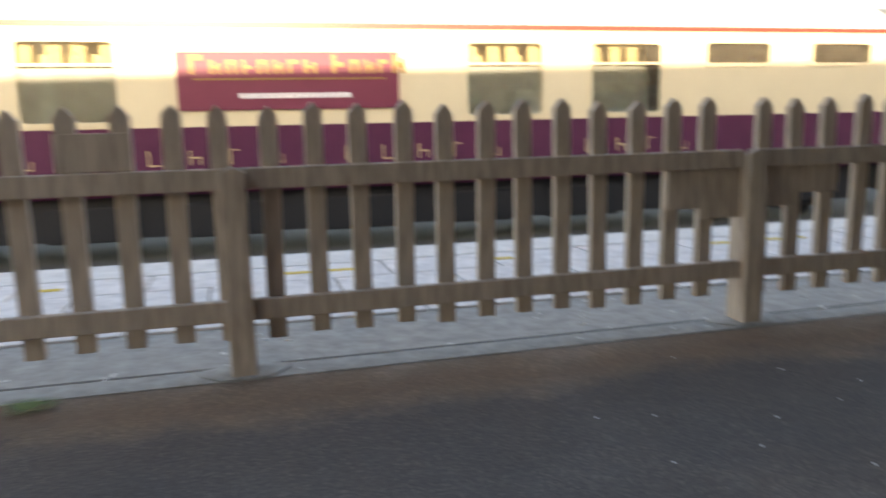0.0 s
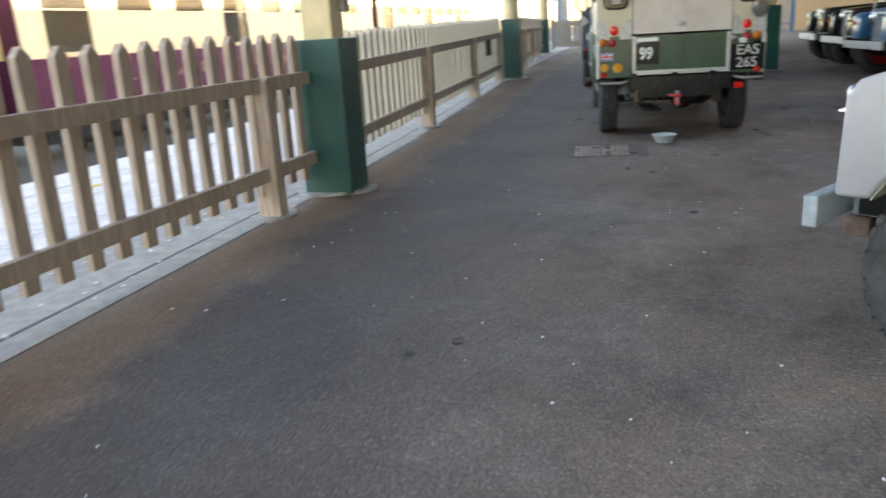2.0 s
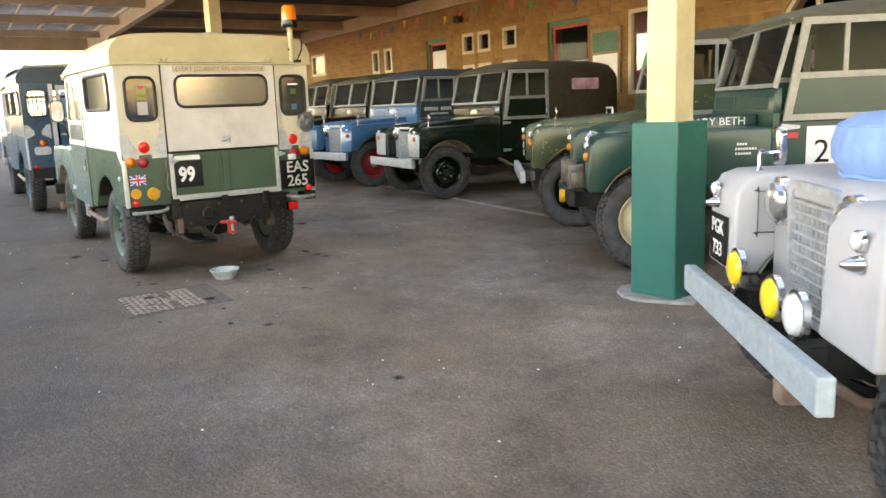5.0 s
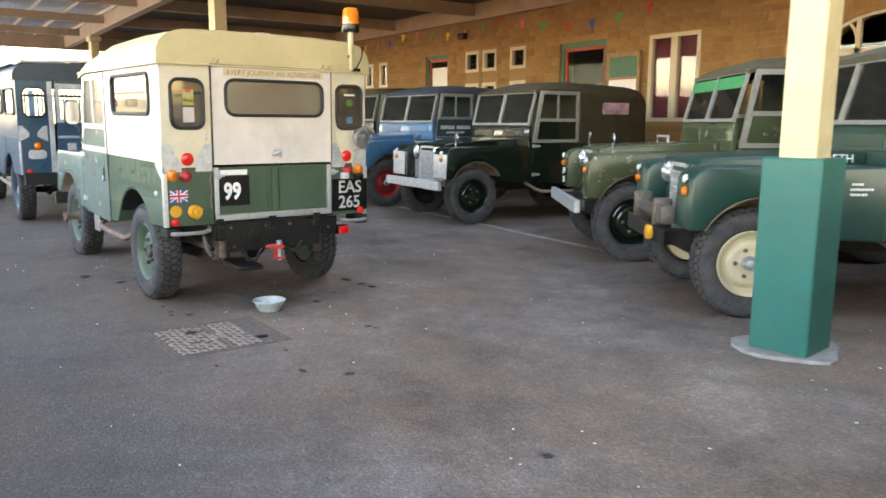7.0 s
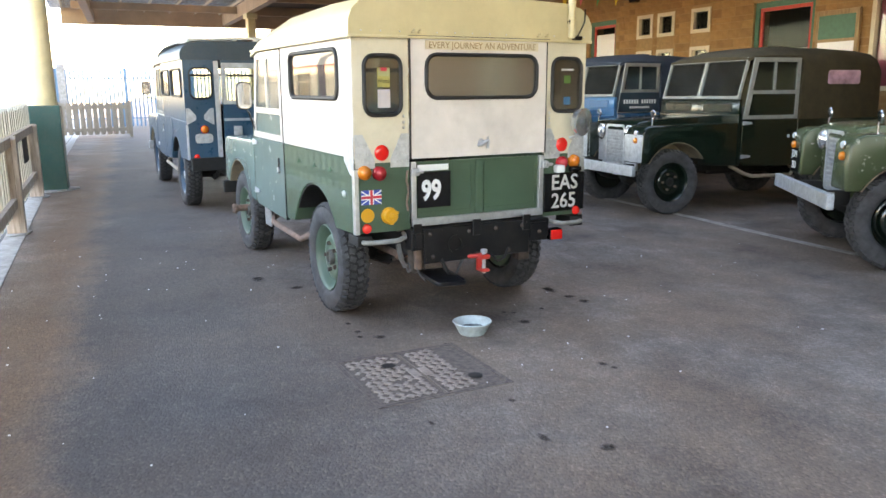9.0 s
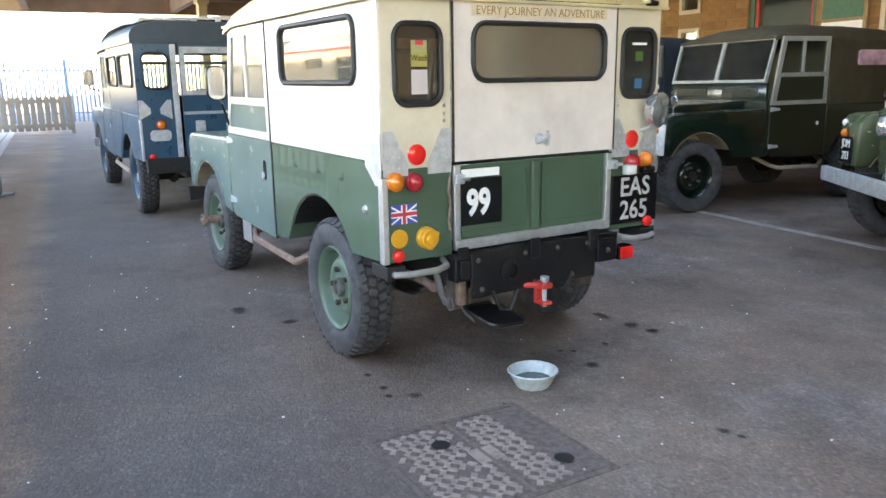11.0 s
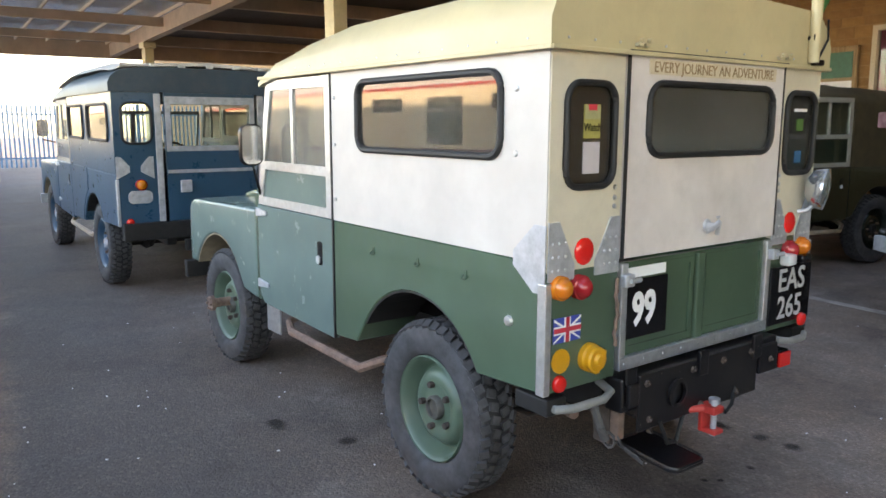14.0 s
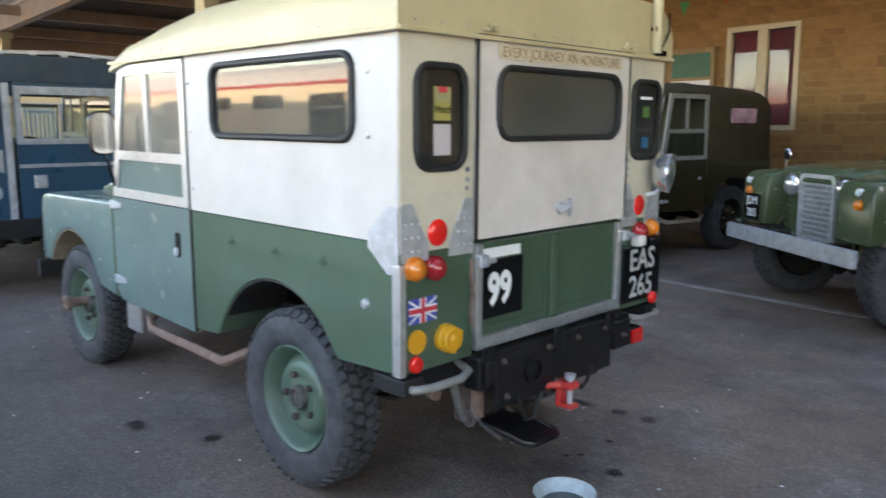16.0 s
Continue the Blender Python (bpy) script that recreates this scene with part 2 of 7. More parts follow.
PLATELETTER = plain("dull_silver_letter", (0.50, 0.50, 0.48), 0.45, 0.2)
DULLSTEEL = plain("dull_steel", (0.105, 0.100, 0.095), 0.6, 0.3, var=0.3)
FRAMEALU = plain("weathered_alloy_frame", (0.29, 0.285, 0.26), 0.5, 0.35, var=0.2, scale=14)
DKGREEN = paint("deep_green_paint", (0.003, 0.0085, 0.005), 0.2, (0.05, 0.06, 0.05), 0.70, coat=0.5, grime=0.03)
BOTTLE = paint("bottle_green_paint", (0.006, 0.044, 0.034), 0.32, (0.25, 0.3, 0.28), 0.64, coat=0.08, grime=0.06)
SAGE = paint("sage_green_paint", (0.052, 0.070, 0.034), 0.26, (0.34, 0.34, 0.29), 0.54, grime=0.12, chips=9)
NAVY = paint("navy_paint", (0.018, 0.066, 0.112), 0.28, (0.35, 0.36, 0.36), 0.64, grime=0.08)
DKNAVY = paint("dark_navy_paint", (0.018, 0.044, 0.066), 0.45, (0.3, 0.3, 0.3), 0.68)
SKYBLUE = paint("light_blue_paint", (0.018, 0.125, 0.255), 0.3, (0.4, 0.42, 0.44), 0.70, coat=0.3)
GREY = paint("pale_grey_paint", (0.39, 0.393, 0.41), 0.42, (0.25, 0.25, 0.25), 0.72, grime=0.12)
BLUERIM = paint("blue_rim_paint", (0.008, 0.024, 0.040), 0.25, (0.62, 0.60, 0.46), 0.555, grime=0.05, coat=0.3, chips=15)
CREAMRIM = paint("cream_rim_paint", (0.70, 0.62, 0.42), 0.4, (0.3, 0.22, 0.15), 0.66)
REDRIM = paint("red_rim_paint", (0.35, 0.015, 0.015), 0.4)
CANVAS = plain("olive_canvas", (0.046, 0.034, 0.015), 0.95, var=0.25, scale=7, bump=0.3)
BLUECANVAS = plain("blue_canvas", (0.030, 0.042, 0.060), 0.95, var=0.2, scale=7, bump=0.3)
GREENCANVAS = plain("green_canvas", (0.080, 0.070, 0.042), 0.95, var=0.2, scale=7, bump=0.3)
COVER = plain("blue_cover_cloth", (0.17, 0.31, 0.56), 0.8, var=0.14, scale=8, bump=0.3)
SEAT = plain("black_vinyl", (0.02, 0.02, 0.02), 0.5)
GLASS = glass("window_glass", dust=0.05)
CARGLASS = glass("car_glass", (0.86, 0.90, 0.88), 0.02, 0.012, 1.4)
HAZYSIDE = glass("hazy_sliding_pane", (0.62, 0.62, 0.58), 0.05, 0.22, 2.0)
HOUSEGLASS = glass("house_glass", (0.8, 0.85, 0.83), 0.02, 0.01, 1.4)
DARKGLASS = glass("dull_glass", (0.36, 0.35, 0.32), 0.04, 0.03, 1.6)
DOORGLASS = glass("door_glass", (0.7, 0.75, 0.73), 0.02, 0.01, 1.12)
HAZEGLASS = glass("hazy_glass", (0.26, 0.27, 0.26), 0.14, 0.12, 2.8)
RED = lens("red_lens", (0.75, 0.02, 0.015))
DKRED = lens("dark_red_lens", (0.35, 0.015, 0.02))
AMBER = lens("amber_lens", (0.62, 0.17, 0.012))
CLEARLENS = lens("clear_lens", (0.62, 0.62, 0.60))
HEADLENS = plain("headlamp_glass", (0.55, 0.56, 0.57), 0.12, 0.8, var=0.08, scale=60)
YELLOWPAINT = paint("yellow_paint", (0.70, 0.32, 0.012), 0.4, (0.25, 0.16, 0.06), 0.56, grime=0.2, chips=60)
YELLOWLENS = lens("yellow_lens", (0.80, 0.58, 0.04))
ORANGE = lens("orange_lens", (0.90, 0.22, 0.02))
REDPAINT = paint("red_paint", (0.60, 0.04, 0.03), 0.4)
LETTER = plain("white_letter", (0.78, 0.78, 0.76), 0.5, var=0.06)
BOARDGOLD = plain("dull_gold_letter", (0.27, 0.15, 0.035), 0.5, var=0.15)
TAN = plain("tan_panel", (0.62, 0.50, 0.26), 0.6)
STICKERBLUE = plain("sticker_blue", (0.03, 0.06, 0.33), 0.5, var=0.05)
STICKERRED = plain("sticker_red", (0.60, 0.03, 0.05), 0.5, var=0.05)
# Pale and yellow sticker colours are cut to look dimmed by window glass.
STICKERPALE = plain("sticker_pale_yellow", (0.36, 0.35, 0.17), 0.5)
STICKERGREEN = plain("sticker_green", (0.06, 0.14, 0.03), 0.5)
STICKERYELLOW = plain("sticker_yellow", (0.34, 0.30, 0.08), 0.5)
TRAINCREAM = plain("coach_cream", (0.62, 0.54, 0.36), 0.3, var=0.04, scale=1.5, bump=0.02)
BOARDRED = plain("board_maroon", (0.150, 0.014, 0.040), 0.5, var=0.08, scale=2, bump=0.02)
TRAINPURPLE = plain("coach_maroon", (0.085, 0.020, 0.050), 0.25, var=0.1, scale=2, bump=0.02)
TRAINRED = plain("coach_red", (0.42, 0.045, 0.03), 0.35, var=0.06)
TRAINROOF = plain("coach_roof", (0.48, 0.46, 0.42), 0.6)
BLIND = plain("curtain", (0.55, 0.42, 0.22), 0.8)
MAROONBLIND = plain("maroon_blind", (0.24, 0.022, 0.050), 0.8)
FRAMEWHITE = plain("frame_white", (0.52, 0.43, 0.31), 0.5, var=0.06)
FRAMEGREEN = plain("frame_green", (0.03, 0.12, 0.075), 0.5)
FRAMERED = plain("frame_red", (0.45, 0.04, 0.03), 0.5)
PALISADE = plain("palisade_blue", (0.11, 0.22, 0.34), 0.5, 0.1)
BARRIERWOOD = wood("barrier_wood", (0.24, 0.21, 0.17), (0.34, 0.31, 0.26))
# Plate darker than bars for shade between them; both lightened for low-angle reflection.
IRONDARK = plain("dark_iron", (0.125, 0.098, 0.083), 0.9, 0.0, var=0.45, scale=30)
IRON = plain("cast_iron", (0.27, 0.215, 0.18), 0.45, 0.0, var=0.45, scale=30)
ENAMEL = plain("enamel", (0.43, 0.50, 0.50), 0.3, var=0.22, scale=30)
WATER = plain("murky_water", (0.07, 0.09, 0.085), 0.05, var=0.2)
PAPER = plain("paper", (0.75, 0.73, 0.73), 0.7, var=0.05)
LINEPAINT = plain("worn_line", (0.31, 0.285, 0.255), 0.9, var=0.4, scale=7)
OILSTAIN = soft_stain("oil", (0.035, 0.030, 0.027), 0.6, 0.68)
WOODBROWN = wood("rough_wood", (0.20, 0.12, 0.06), (0.36, 0.24, 0.13))
# Near-black underframe and darkened ballast carry the shade below the train in their colour.
UNDER = plain("sooty_underframe", (0.010, 0.010, 0.011), 0.8)
BALLAST = plain("ballast", (0.05, 0.046, 0.042), 0.95, var=0.5, scale=14, bump=0.8)


# ---- mesh helpers ----
def part(name, bm, mat, parent=None, label="", smooth=False, m=None):
    me = bpy.data.meshes.new(name)
    bmesh.ops.recalc_face_normals(bm, faces=bm.faces)
    bm.to_mesh(me)
    bm.free()
    if smooth:
        for p in me.polygons:
            p.use_smooth = True
        me.set_sharp_from_angle(angle=radians(38))
    me.materials.append(mat)
    ob = new(name, me)
    if parent:
        ob.parent = parent
    if m:
        ob.matrix_basis = m
    if label:
        ob["label"] = label
    return ob


def share(src, parent, m):
    """Another object on the same mesh, with its children."""
    ob = new(src.name.split(".")[0], src.data)
    ob.parent = parent
    ob.matrix_basis = m
    for k in ("label", "kind"):
        if k in src:
            ob[k] = src[k]
    for c in list(src.children):
        share(c, ob, c.matrix_basis.copy())
    return ob


def thing(name, label, category, m=None, group="", kind=""):
    e = new(name)
    tagged(e, label, category, group, kind)
    if m:
        e.matrix_basis = m
    return e


def B():
    return bmesh.new()


def box(bm, x0, x1, y0, y1, z0, z1, bevel=0.0, m=None):
    r = bmesh.ops.create_cube(bm, size=1.0)
    vs = r["verts"]
    for v in vs:
        v.co = Vector((x0 + (v.co.x + 0.5) * (x1 - x0), y0 + (v.co.y + 0.5) * (y1 - y0), z0 + (v.co.z + 0.5) * (z1 - z0)))
    if m:
        bmesh.ops.transform(bm, matrix=m, verts=vs)
    if bevel:
        es = list({e for v in vs for e in v.link_edges})
        bmesh.ops.bevel(bm, geom=es, offset=bevel, segments=2, profile=0.5, affect="EDGES")
    return bm


def prism(bm, pts, axis, a, b, bevel=0.0, seg=2):
    """A polygon pushed along an axis: 'y' takes (x, z), 'x' takes (y, z), 'z' takes (x, y)."""
    def at(p, k):
        return {"y": (p[0], k, p[1]), "x": (k, p[0], p[1]), "z": (p[0], p[1], k)}[axis]
    lo = [bm.verts.new(at(p, a)) for p in pts]
    hi = [bm.verts.new(at(p, b)) for p in pts]
    n = len(pts)
    fs = [bm.faces.new(lo), bm.faces.new(hi)]
    for i in range(n):
        fs.append(bm.faces.new((lo[i], lo[(i + 1) % n], hi[(i + 1) % n], hi[i])))
    if bevel:
        bmesh.ops.recalc_face_normals(bm, faces=fs)
        es = [e for e in {e for f in fs for e in f.edges} if e.calc_face_angle(0) > radians(50)]
        bmesh.ops.bevel(bm, geom=es, offset=bevel, segments=seg, profile=0.5, affect="EDGES", clamp_overlap=True)
    return bm


def rrect(cx, cy, w, h, r, n=5):
    out = []
    for sx, sy, a0 in ((1, 1, 0), (-1, 1, 90), (-1, -1, 180), (1, -1, 270)):
        for i in range(n + 1):
            a = radians(a0 + 90 * i / n)
            out.append((cx + sx * (w / 2 - r) + r * math.cos(a), cy + sy * (h / 2 - r) + r * math.sin(a)))
    return out


def plate(bm, outline, holes, m, t):
    """A flat sheet with holes, in its own xy plane, t thick along z, then moved by m."""
    w = bmesh.new()
    es = []
    for loop in [outline, *holes]:
        vs = [w.verts.new((p[0], p[1], 0)) for p in loop]
        es += [w.edges.new((vs[i], vs[(i + 1) % len(vs)])) for i in range(len(vs))]
    bmesh.ops.triangle_fill(w, use_beauty=True, use_dissolve=False, edges=es)
    bmesh.ops.recalc_face_normals(w, faces=w.faces)
    r = bmesh.ops.extrude_face_region(w, geom=list(w.faces))
    for v in (g for g in r["geom"] if isinstance(g, bmesh.types.BMVert)):
        v.co.z += t
    w.transform(m)
    me = bpy.data.meshes.new("tmp")
    w.to_mesh(me)
    w.free()
    bm.from_mesh(me)
    bpy.data.meshes.remove(me)
    return bm


SIDE = Matrix(((1, 0, 0, 0), (0, 0, 1, 0), (0, 1, 0, 0), (0, 0, 0, 1)))     # plane (x, z), thickness to +y
REAR = Matrix(((0, 0, 1, 0), (1, 0, 0, 0), (0, 1, 0, 0), (0, 0, 0, 1)))     # plane (y, z), thickness to +x


def tube(bm, pts, r, n=8, closed=False):
    pts = [Vector(p) for p in pts]
    k = len(pts)
    rings = []
    up = Vector((0.13, 0.29, 0.95)).normalized()
    for i, p in enumerate(pts):
        a = pts[(i - 1) % k] if (closed or i > 0) else p
        b = pts[(i + 1) % k] if (closed or i < k - 1) else p
        d = (b - a).normalized()
        u = d.cross(up)
        u = u.normalized() if u.length > 1e-4 else Vector((1, 0, 0))
        w = d.cross(u).normalized()
        rings.append([bm.verts.new(p + r * (math.cos(2 * math.pi * j / n) * u + math.sin(2 * math.pi * j / n) * w)) for j in range(n)])
    for i in range(k if closed else k - 1):
        a, b = rings[i], rings[(i + 1) % k]
        for j in range(n):
            bm.faces.new((a[j], a[(j + 1) % n], b[(j + 1) % n], b[j]))
    if not closed:
        bm.faces.new(rings[0])
        bm.faces.new(rings[-1])
    return bm


def lathe(bm, prof, n=24, m=None):
    """Profile of (radius, height) turned round z, then moved by m."""
    rings = []
    vs = []
    for r, h in prof:
        if r < 1e-5:
            ring = [bm.verts.new((0, 0, h))]
        else:
            ring = [bm.verts.new((r * math.cos(2 * math.pi * j / n), r * math.sin(2 * math.pi * j / n), h)) for j in range(n)]
        rings.append(ring)
        vs += ring
    for a, b in zip(rings, rings[1:]):
        for j in range(n):
            k = (j + 1) % n
            if len(a) == 1 and len(b) == 1:
                continue
            if len(a) == 1:
                bm.faces.new((a[0], b[j], b[k]))
            elif len(b) == 1:
                bm.faces.new((a[j], a[k], b[0]))
            else:
                bm.faces.new((a[j], a[k], b[k], b[j]))
    if m:
        bmesh.ops.transform(bm, matrix=m, verts=vs)
    return bm


def loft(bm, rings, caps=True):
    rs = [[bm.verts.new(p) for p in ring] for ring in rings]
    n = len(rs[0])
    for a, b in zip(rs, rs[1:]):
        for j in range(n):
            bm.faces.new((a[j], a[(j + 1) % n], b[(j + 1) % n], b[j]))
    if caps:
        bm.faces.new(rs[0])
        bm.faces.new(rs[-1])
    return bm


def writing(name, body, size, mat, parent, m, extrude=0.0015, align="CENTER", stretch=1.0, label="", bold=0.0):
    cu = bpy.data.curves.new(name, "FONT")
    cu.body, cu.size, cu.extrude, cu.align_x, cu.align_y = body, size, extrude, align, "CENTER"
    cu.resolution_u = 3
    cu.offset = bold
    tmp = bpy.data.objects.new("tmp", cu)
    me = bpy.data.meshes.new_from_object(tmp)
    bpy.data.objects.remove(tmp)
    bpy.data.curves.remove(cu)
    me.transform(Matrix.Diagonal((stretch, 1, 1, 1)))
    me.materials.clear()
    me.materials.append(mat)
    ob = new(name, me)
    ob.parent = parent
    ob.matrix_basis = m
    if label:
        ob["label"] = label
    return ob


def turn_to(direction, at):
    """A pose at a point whose z axis points along direction."""
    return Matrix.Translation(at) @ Vector(direction).to_track_quat("Z", "Y").to_matrix().to_4x4()


# ---- ground, platform and railway ----
FD = -2.4                                     # the fence and the platform run this many degrees off x
FENCE = pose(0.0, 3.60, 0, 0, 0, FD)
RISE_FROM, RISE_TO, SLOPE = 9.6, 18.4, 0.019


def lie(x):
    """Height of the ground, which climbs gently along the platform."""
    return SLOPE * (min(max(x, RISE_FROM), RISE_TO) - RISE_FROM)


def ground_edge(x):
    return 0.16 if x <= 6.9 else min(1.14, 0.16 + (x - 6.9) * 0.98 / 33.1)


def edge_y(x):
    return 3.60 + math.tan(radians(FD)) * x + ground_edge(x)


ground_bm = B()
xs = [-300, 6.9, RISE_FROM, RISE_TO, 40, 400]
for a, b in zip(xs, xs[1:]):
    lo = [ground_bm.verts.new(p) for p in ((a, -400, -0.5), (b, -400, -0.5), (b, edge_y(b), -0.5), (a, edge_y(a), -0.5))]
    hi = [ground_bm.verts.new((v.co.x, v.co.y, lie(v.co.x))) for v in lo]
    ground_bm.faces.new(hi)
    ground_bm.faces.new((lo[2], lo[3], hi[3], hi[2]))
    ground_bm.faces.new(lo)
bmesh.ops.remove_doubles(ground_bm, verts=ground_bm.verts, dist=0.0005)
ground_bm.transform(FENCE.inverted())
ground = part("ground", ground_bm, ASPHALT, m=FENCE)
tagged(ground, "worn dark grey tarmac with oil stains", "ground", kind="structure")



def ribbon(bm, x0, x1, near, far, low, high):
    """A strip along the platform that follows the rise of the ground; near and far give its edges."""
    xs = sorted({x0, x1, *[v for v in (6.9, RISE_FROM, RISE_TO, 40) if x0 < v < x1]})
    rings = []
    for x in xs:
        h = lie(x)
        rings.append([(x, near(x), low + h), (x, far(x), low + h), (x, far(x), high + h), (x, near(x), high + h)])
    return loft(bm, rings)


bm = B()
ribbon(bm, -60, 120, lambda x: ground_edge(x) + 0.001, lambda x: 2.62, -1.0, 0.001)
platform = part("platform", bm, CONCRETE, m=FENCE)
tagged(platform, "grey weathered platform surface beyond the fence", "platform", kind="structure")
bm = B()
box(bm, -300, 400, 3.22, 400, -1.6, -1.0)
trackbed = part("trackbed", bm, BALLAST, m=FENCE)
tagged(trackbed, "stone ballast of the railway beyond the platform", "ground", kind="structure")
bm = B()
ribbon(bm, -60, 120, lambda x: 2.63, lambda x: 3.20, -1.0, 0.022)
coping = part("coping", bm, COPING, m=FENCE)
tagged(coping, "pale stone platform edge", "platform edge", kind="structure")


# ---- railway coaches ----
def coach(x0, x1, sign):
    T = FENCE @ Matrix.Translation((0, 9.15, 0))
    c = thing("railway_coach", "cream and maroon railway coach standing at the far track", "train coach", T, "coaches of the train")
    wins = []
    x = x0 + 1.35
    pitch = 2.33
    while x < x1 - 1.2:
        wins.append(x)
        x += pitch
    if sign:
        wins = [-2.25, *[5.1 + 2.33 * i - 0.38 for i in range(4)]]
    small = wins[-2:] if sign else [w for i, w in enumerate(wins) if i % 3]
    holes = [rrect(w, 2.26 if w in small else 1.82, 1.42, 0.42 if w in small else 1.26, 0.09) for w in wins if w > x0 + 1 and w < x1 - 0.9]
    bm = B()
    plate(bm, [(x0, 1.12), (x1, 1.12), (x1, 2.65), (x0, 2.65)], holes, SIDE, 0.06)
    part("upper_panel", bm, TRAINCREAM, c, "cream upper panel")
    bm = B()
    prism(bm, [(0.0, 0.06), (-0.03, 0.10), (-0.035, 1.12), (2.7, 1.12), (2.7, 0.06)], "x", x0, x1)
    part("lower_panel", bm, TRAINPURPLE, c, "maroon lower panel")
    bm = B()
    box(bm, x0, x1, -0.015, 0.04, 2.65, 2.73)
    part("cantrail", bm, TRAINRED, c, "red line")
    bm = B()
    prism(bm, [(0.0, 2.73), (0.15, 2.98), (0.5, 3.2), (1.35, 3.32), (2.2, 3.2), (2.55, 2.98), (2.7, 2.73)], "x", x0, x1)
    part("roof", bm, TRAINROOF, c, smooth=True)
    bm = B()
    box(bm, x0, x1, 0.5, 2.7, 1.12, 2.72)
    part("interior_wall", bm, TAN, c)
    for q in (x0, x1 - 0.05):
        bm = B()
        box(bm, q, q + 0.05, 0.06, 0.5, 1.12, 2.72)
        part("end_wall", bm, TRAINPURPLE, c)
    bm = B()
    box(bm, x0 + 0.4, x1 - 0.4, 0.16, 2.4, -0.62, 0.055)
    part("underframe", bm, UNDER, c)
    for q in (x0 + 2.6, x1 - 2.6):
        bm = B()
        box(bm, q - 1.5, q + 1.5, 0.25, 0.55, -0.75, -0.2, 0.03)
        for k in (-1.0, 1.0):
            lathe(bm, [(0, -0.06), (0.45, -0.06), (0.45, 0.06), (0, 0.06)], 20, turn_to((0, 1, 0), (q + k, 0.6, -0.52)))
        part("bogie", bm, UNDER, c)
    for q in range(5):
        bm = B()
        box(bm, x0 + 5.2 + q * 2.1, x0 + 6.6 + q * 2.1, 0.12, 0.9, -0.66, -0.1, 0.03)
        part("equipment_box", bm, UNDER, c)
    for w in wins:
        if w <= x0 + 1 or w >= x1 - 0.9:
            continue
        fb = B()
        zc, zh = (2.26, 0.42) if w in small else (1.82, 1.26)
        plate(fb, rrect(w, zc, 1.50, zh + 0.08, 0.10), [rrect(w, zc, 1.36, zh - 0.06, 0.07)], SIDE, 0.02)
        if w not in small:
            box(fb, w - 0.68, w + 0.68, -0.01, 0.02, 2.06, 2.10)
        frm = part("window", fb, TRAINCREAM, c, "cream framed carriage window", m=Matrix.Translation((0, -0.018, 0)))
        gb = B()
        box(gb, w - 0.70, w + 0.70, 0.045, 0.05, 1.2, 2.44)
        g = part("pane", gb, GLASS, frm)
        g.visible_shadow = False
        cb = B()
        for k in (-0.58, -0.17, 0.17, 0.58):
            box(cb, w + k - 0.11, w + k + 0.11, 0.14, 0.17, 2.08, 2.46, 0.01)
        part("curtain", cb, BLIND, frm)
        bb = B()
        box(bb, w - 0.69, w + 0.69, 0.09, 0.10, 1.19, 2.06)
        part("blind", bb, COPING, frm, "pale grey blind drawn over the lower pane")
    for q in range(int((x1 - x0) / 0.62)):
        lb = B()
        xa, wl = x0 + 0.6 + q * 0.62, (0.13, 0.20, 0.16)[q % 3]
        box(lb, xa, xa + 0.022, -0.042, -0.036, 0.52, 0.76)
        box(lb, xa + 0.022, xa + wl, -0.042, -0.036, (0.74, 0.52, 0.63)[q % 3], (0.76, 0.54, 0.65)[q % 3])
        if q % 2:
            box(lb, xa + wl, xa + wl + 0.018, -0.042, -0.036, 0.52, 0.66)
        if abs(x0 + 10 - xa) < 7:
            part("letter_bar", lb, BLIND, c)
        else:
            lb.free()
    if sign:
        sb = B()
        box(sb, -0.69, 2.83, -0.05, -0.005, 1.37, 2.27, 0.004)
        s = part("name_board", sb, BOARDRED, c, "maroon name board with gold bars of lettering")
        k = -0.50
        for i, w in enumerate((0.26, 0.2, 0.2, 0.18, 0.2, 0.18, 0.2, 0.24, 0, 0.24, 0.2, 0.18, 0.18, 0.24)):
            if w:
                gb = B()
                h = 0.30 if i in (0, 9, 13) else 0.22
                box(gb, k, k + w * 0.3, -0.064, -0.056, 1.93, 1.93 + h)
                box(gb, k + w * 0.3, k + w * 0.85, -0.064, -0.056, 1.93 + h * (0.35 if i % 2 else 0.7), 1.93 + h * (0.6 if i % 2 else 1.0))
                if i % 3:
                    box(gb, k + w * 0.6, k + w * 0.88, -0.064, -0.056, 1.93, 1.93 + h * 0.8)
                part("letter_bar", gb, BOARDGOLD, s)
            k += w + 0.05 if w else 0.16
        gb = B()
        box(gb, -0.45, 2.6, -0.064, -0.056, 1.84, 1.865)
        part("underline", gb, BOARDGOLD, s)
        gb = B()
        for i in range(17):
            box(gb, 0.25 + i * 0.105, 0.25 + i * 0.105 + 0.08, -0.058, -0.05, 1.55, 1.63)
        part("small_lettering", gb, LETTER, s)
    return c


coach(-8.0, 12.9, True)
coach(13.7, 34.0, False)
coach(34.8, 55.0, False)


# ---- picket fences ----
def picket_mesh(h):
    bm = B()
    prism(bm, [(-0.044, 0.16), (0.044, 0.16), (0.044, h - 0.05), (0.0, h), (-0.044, h - 0.05)], "y", 0.0, 0.046, 0.003, 1)
    return bm


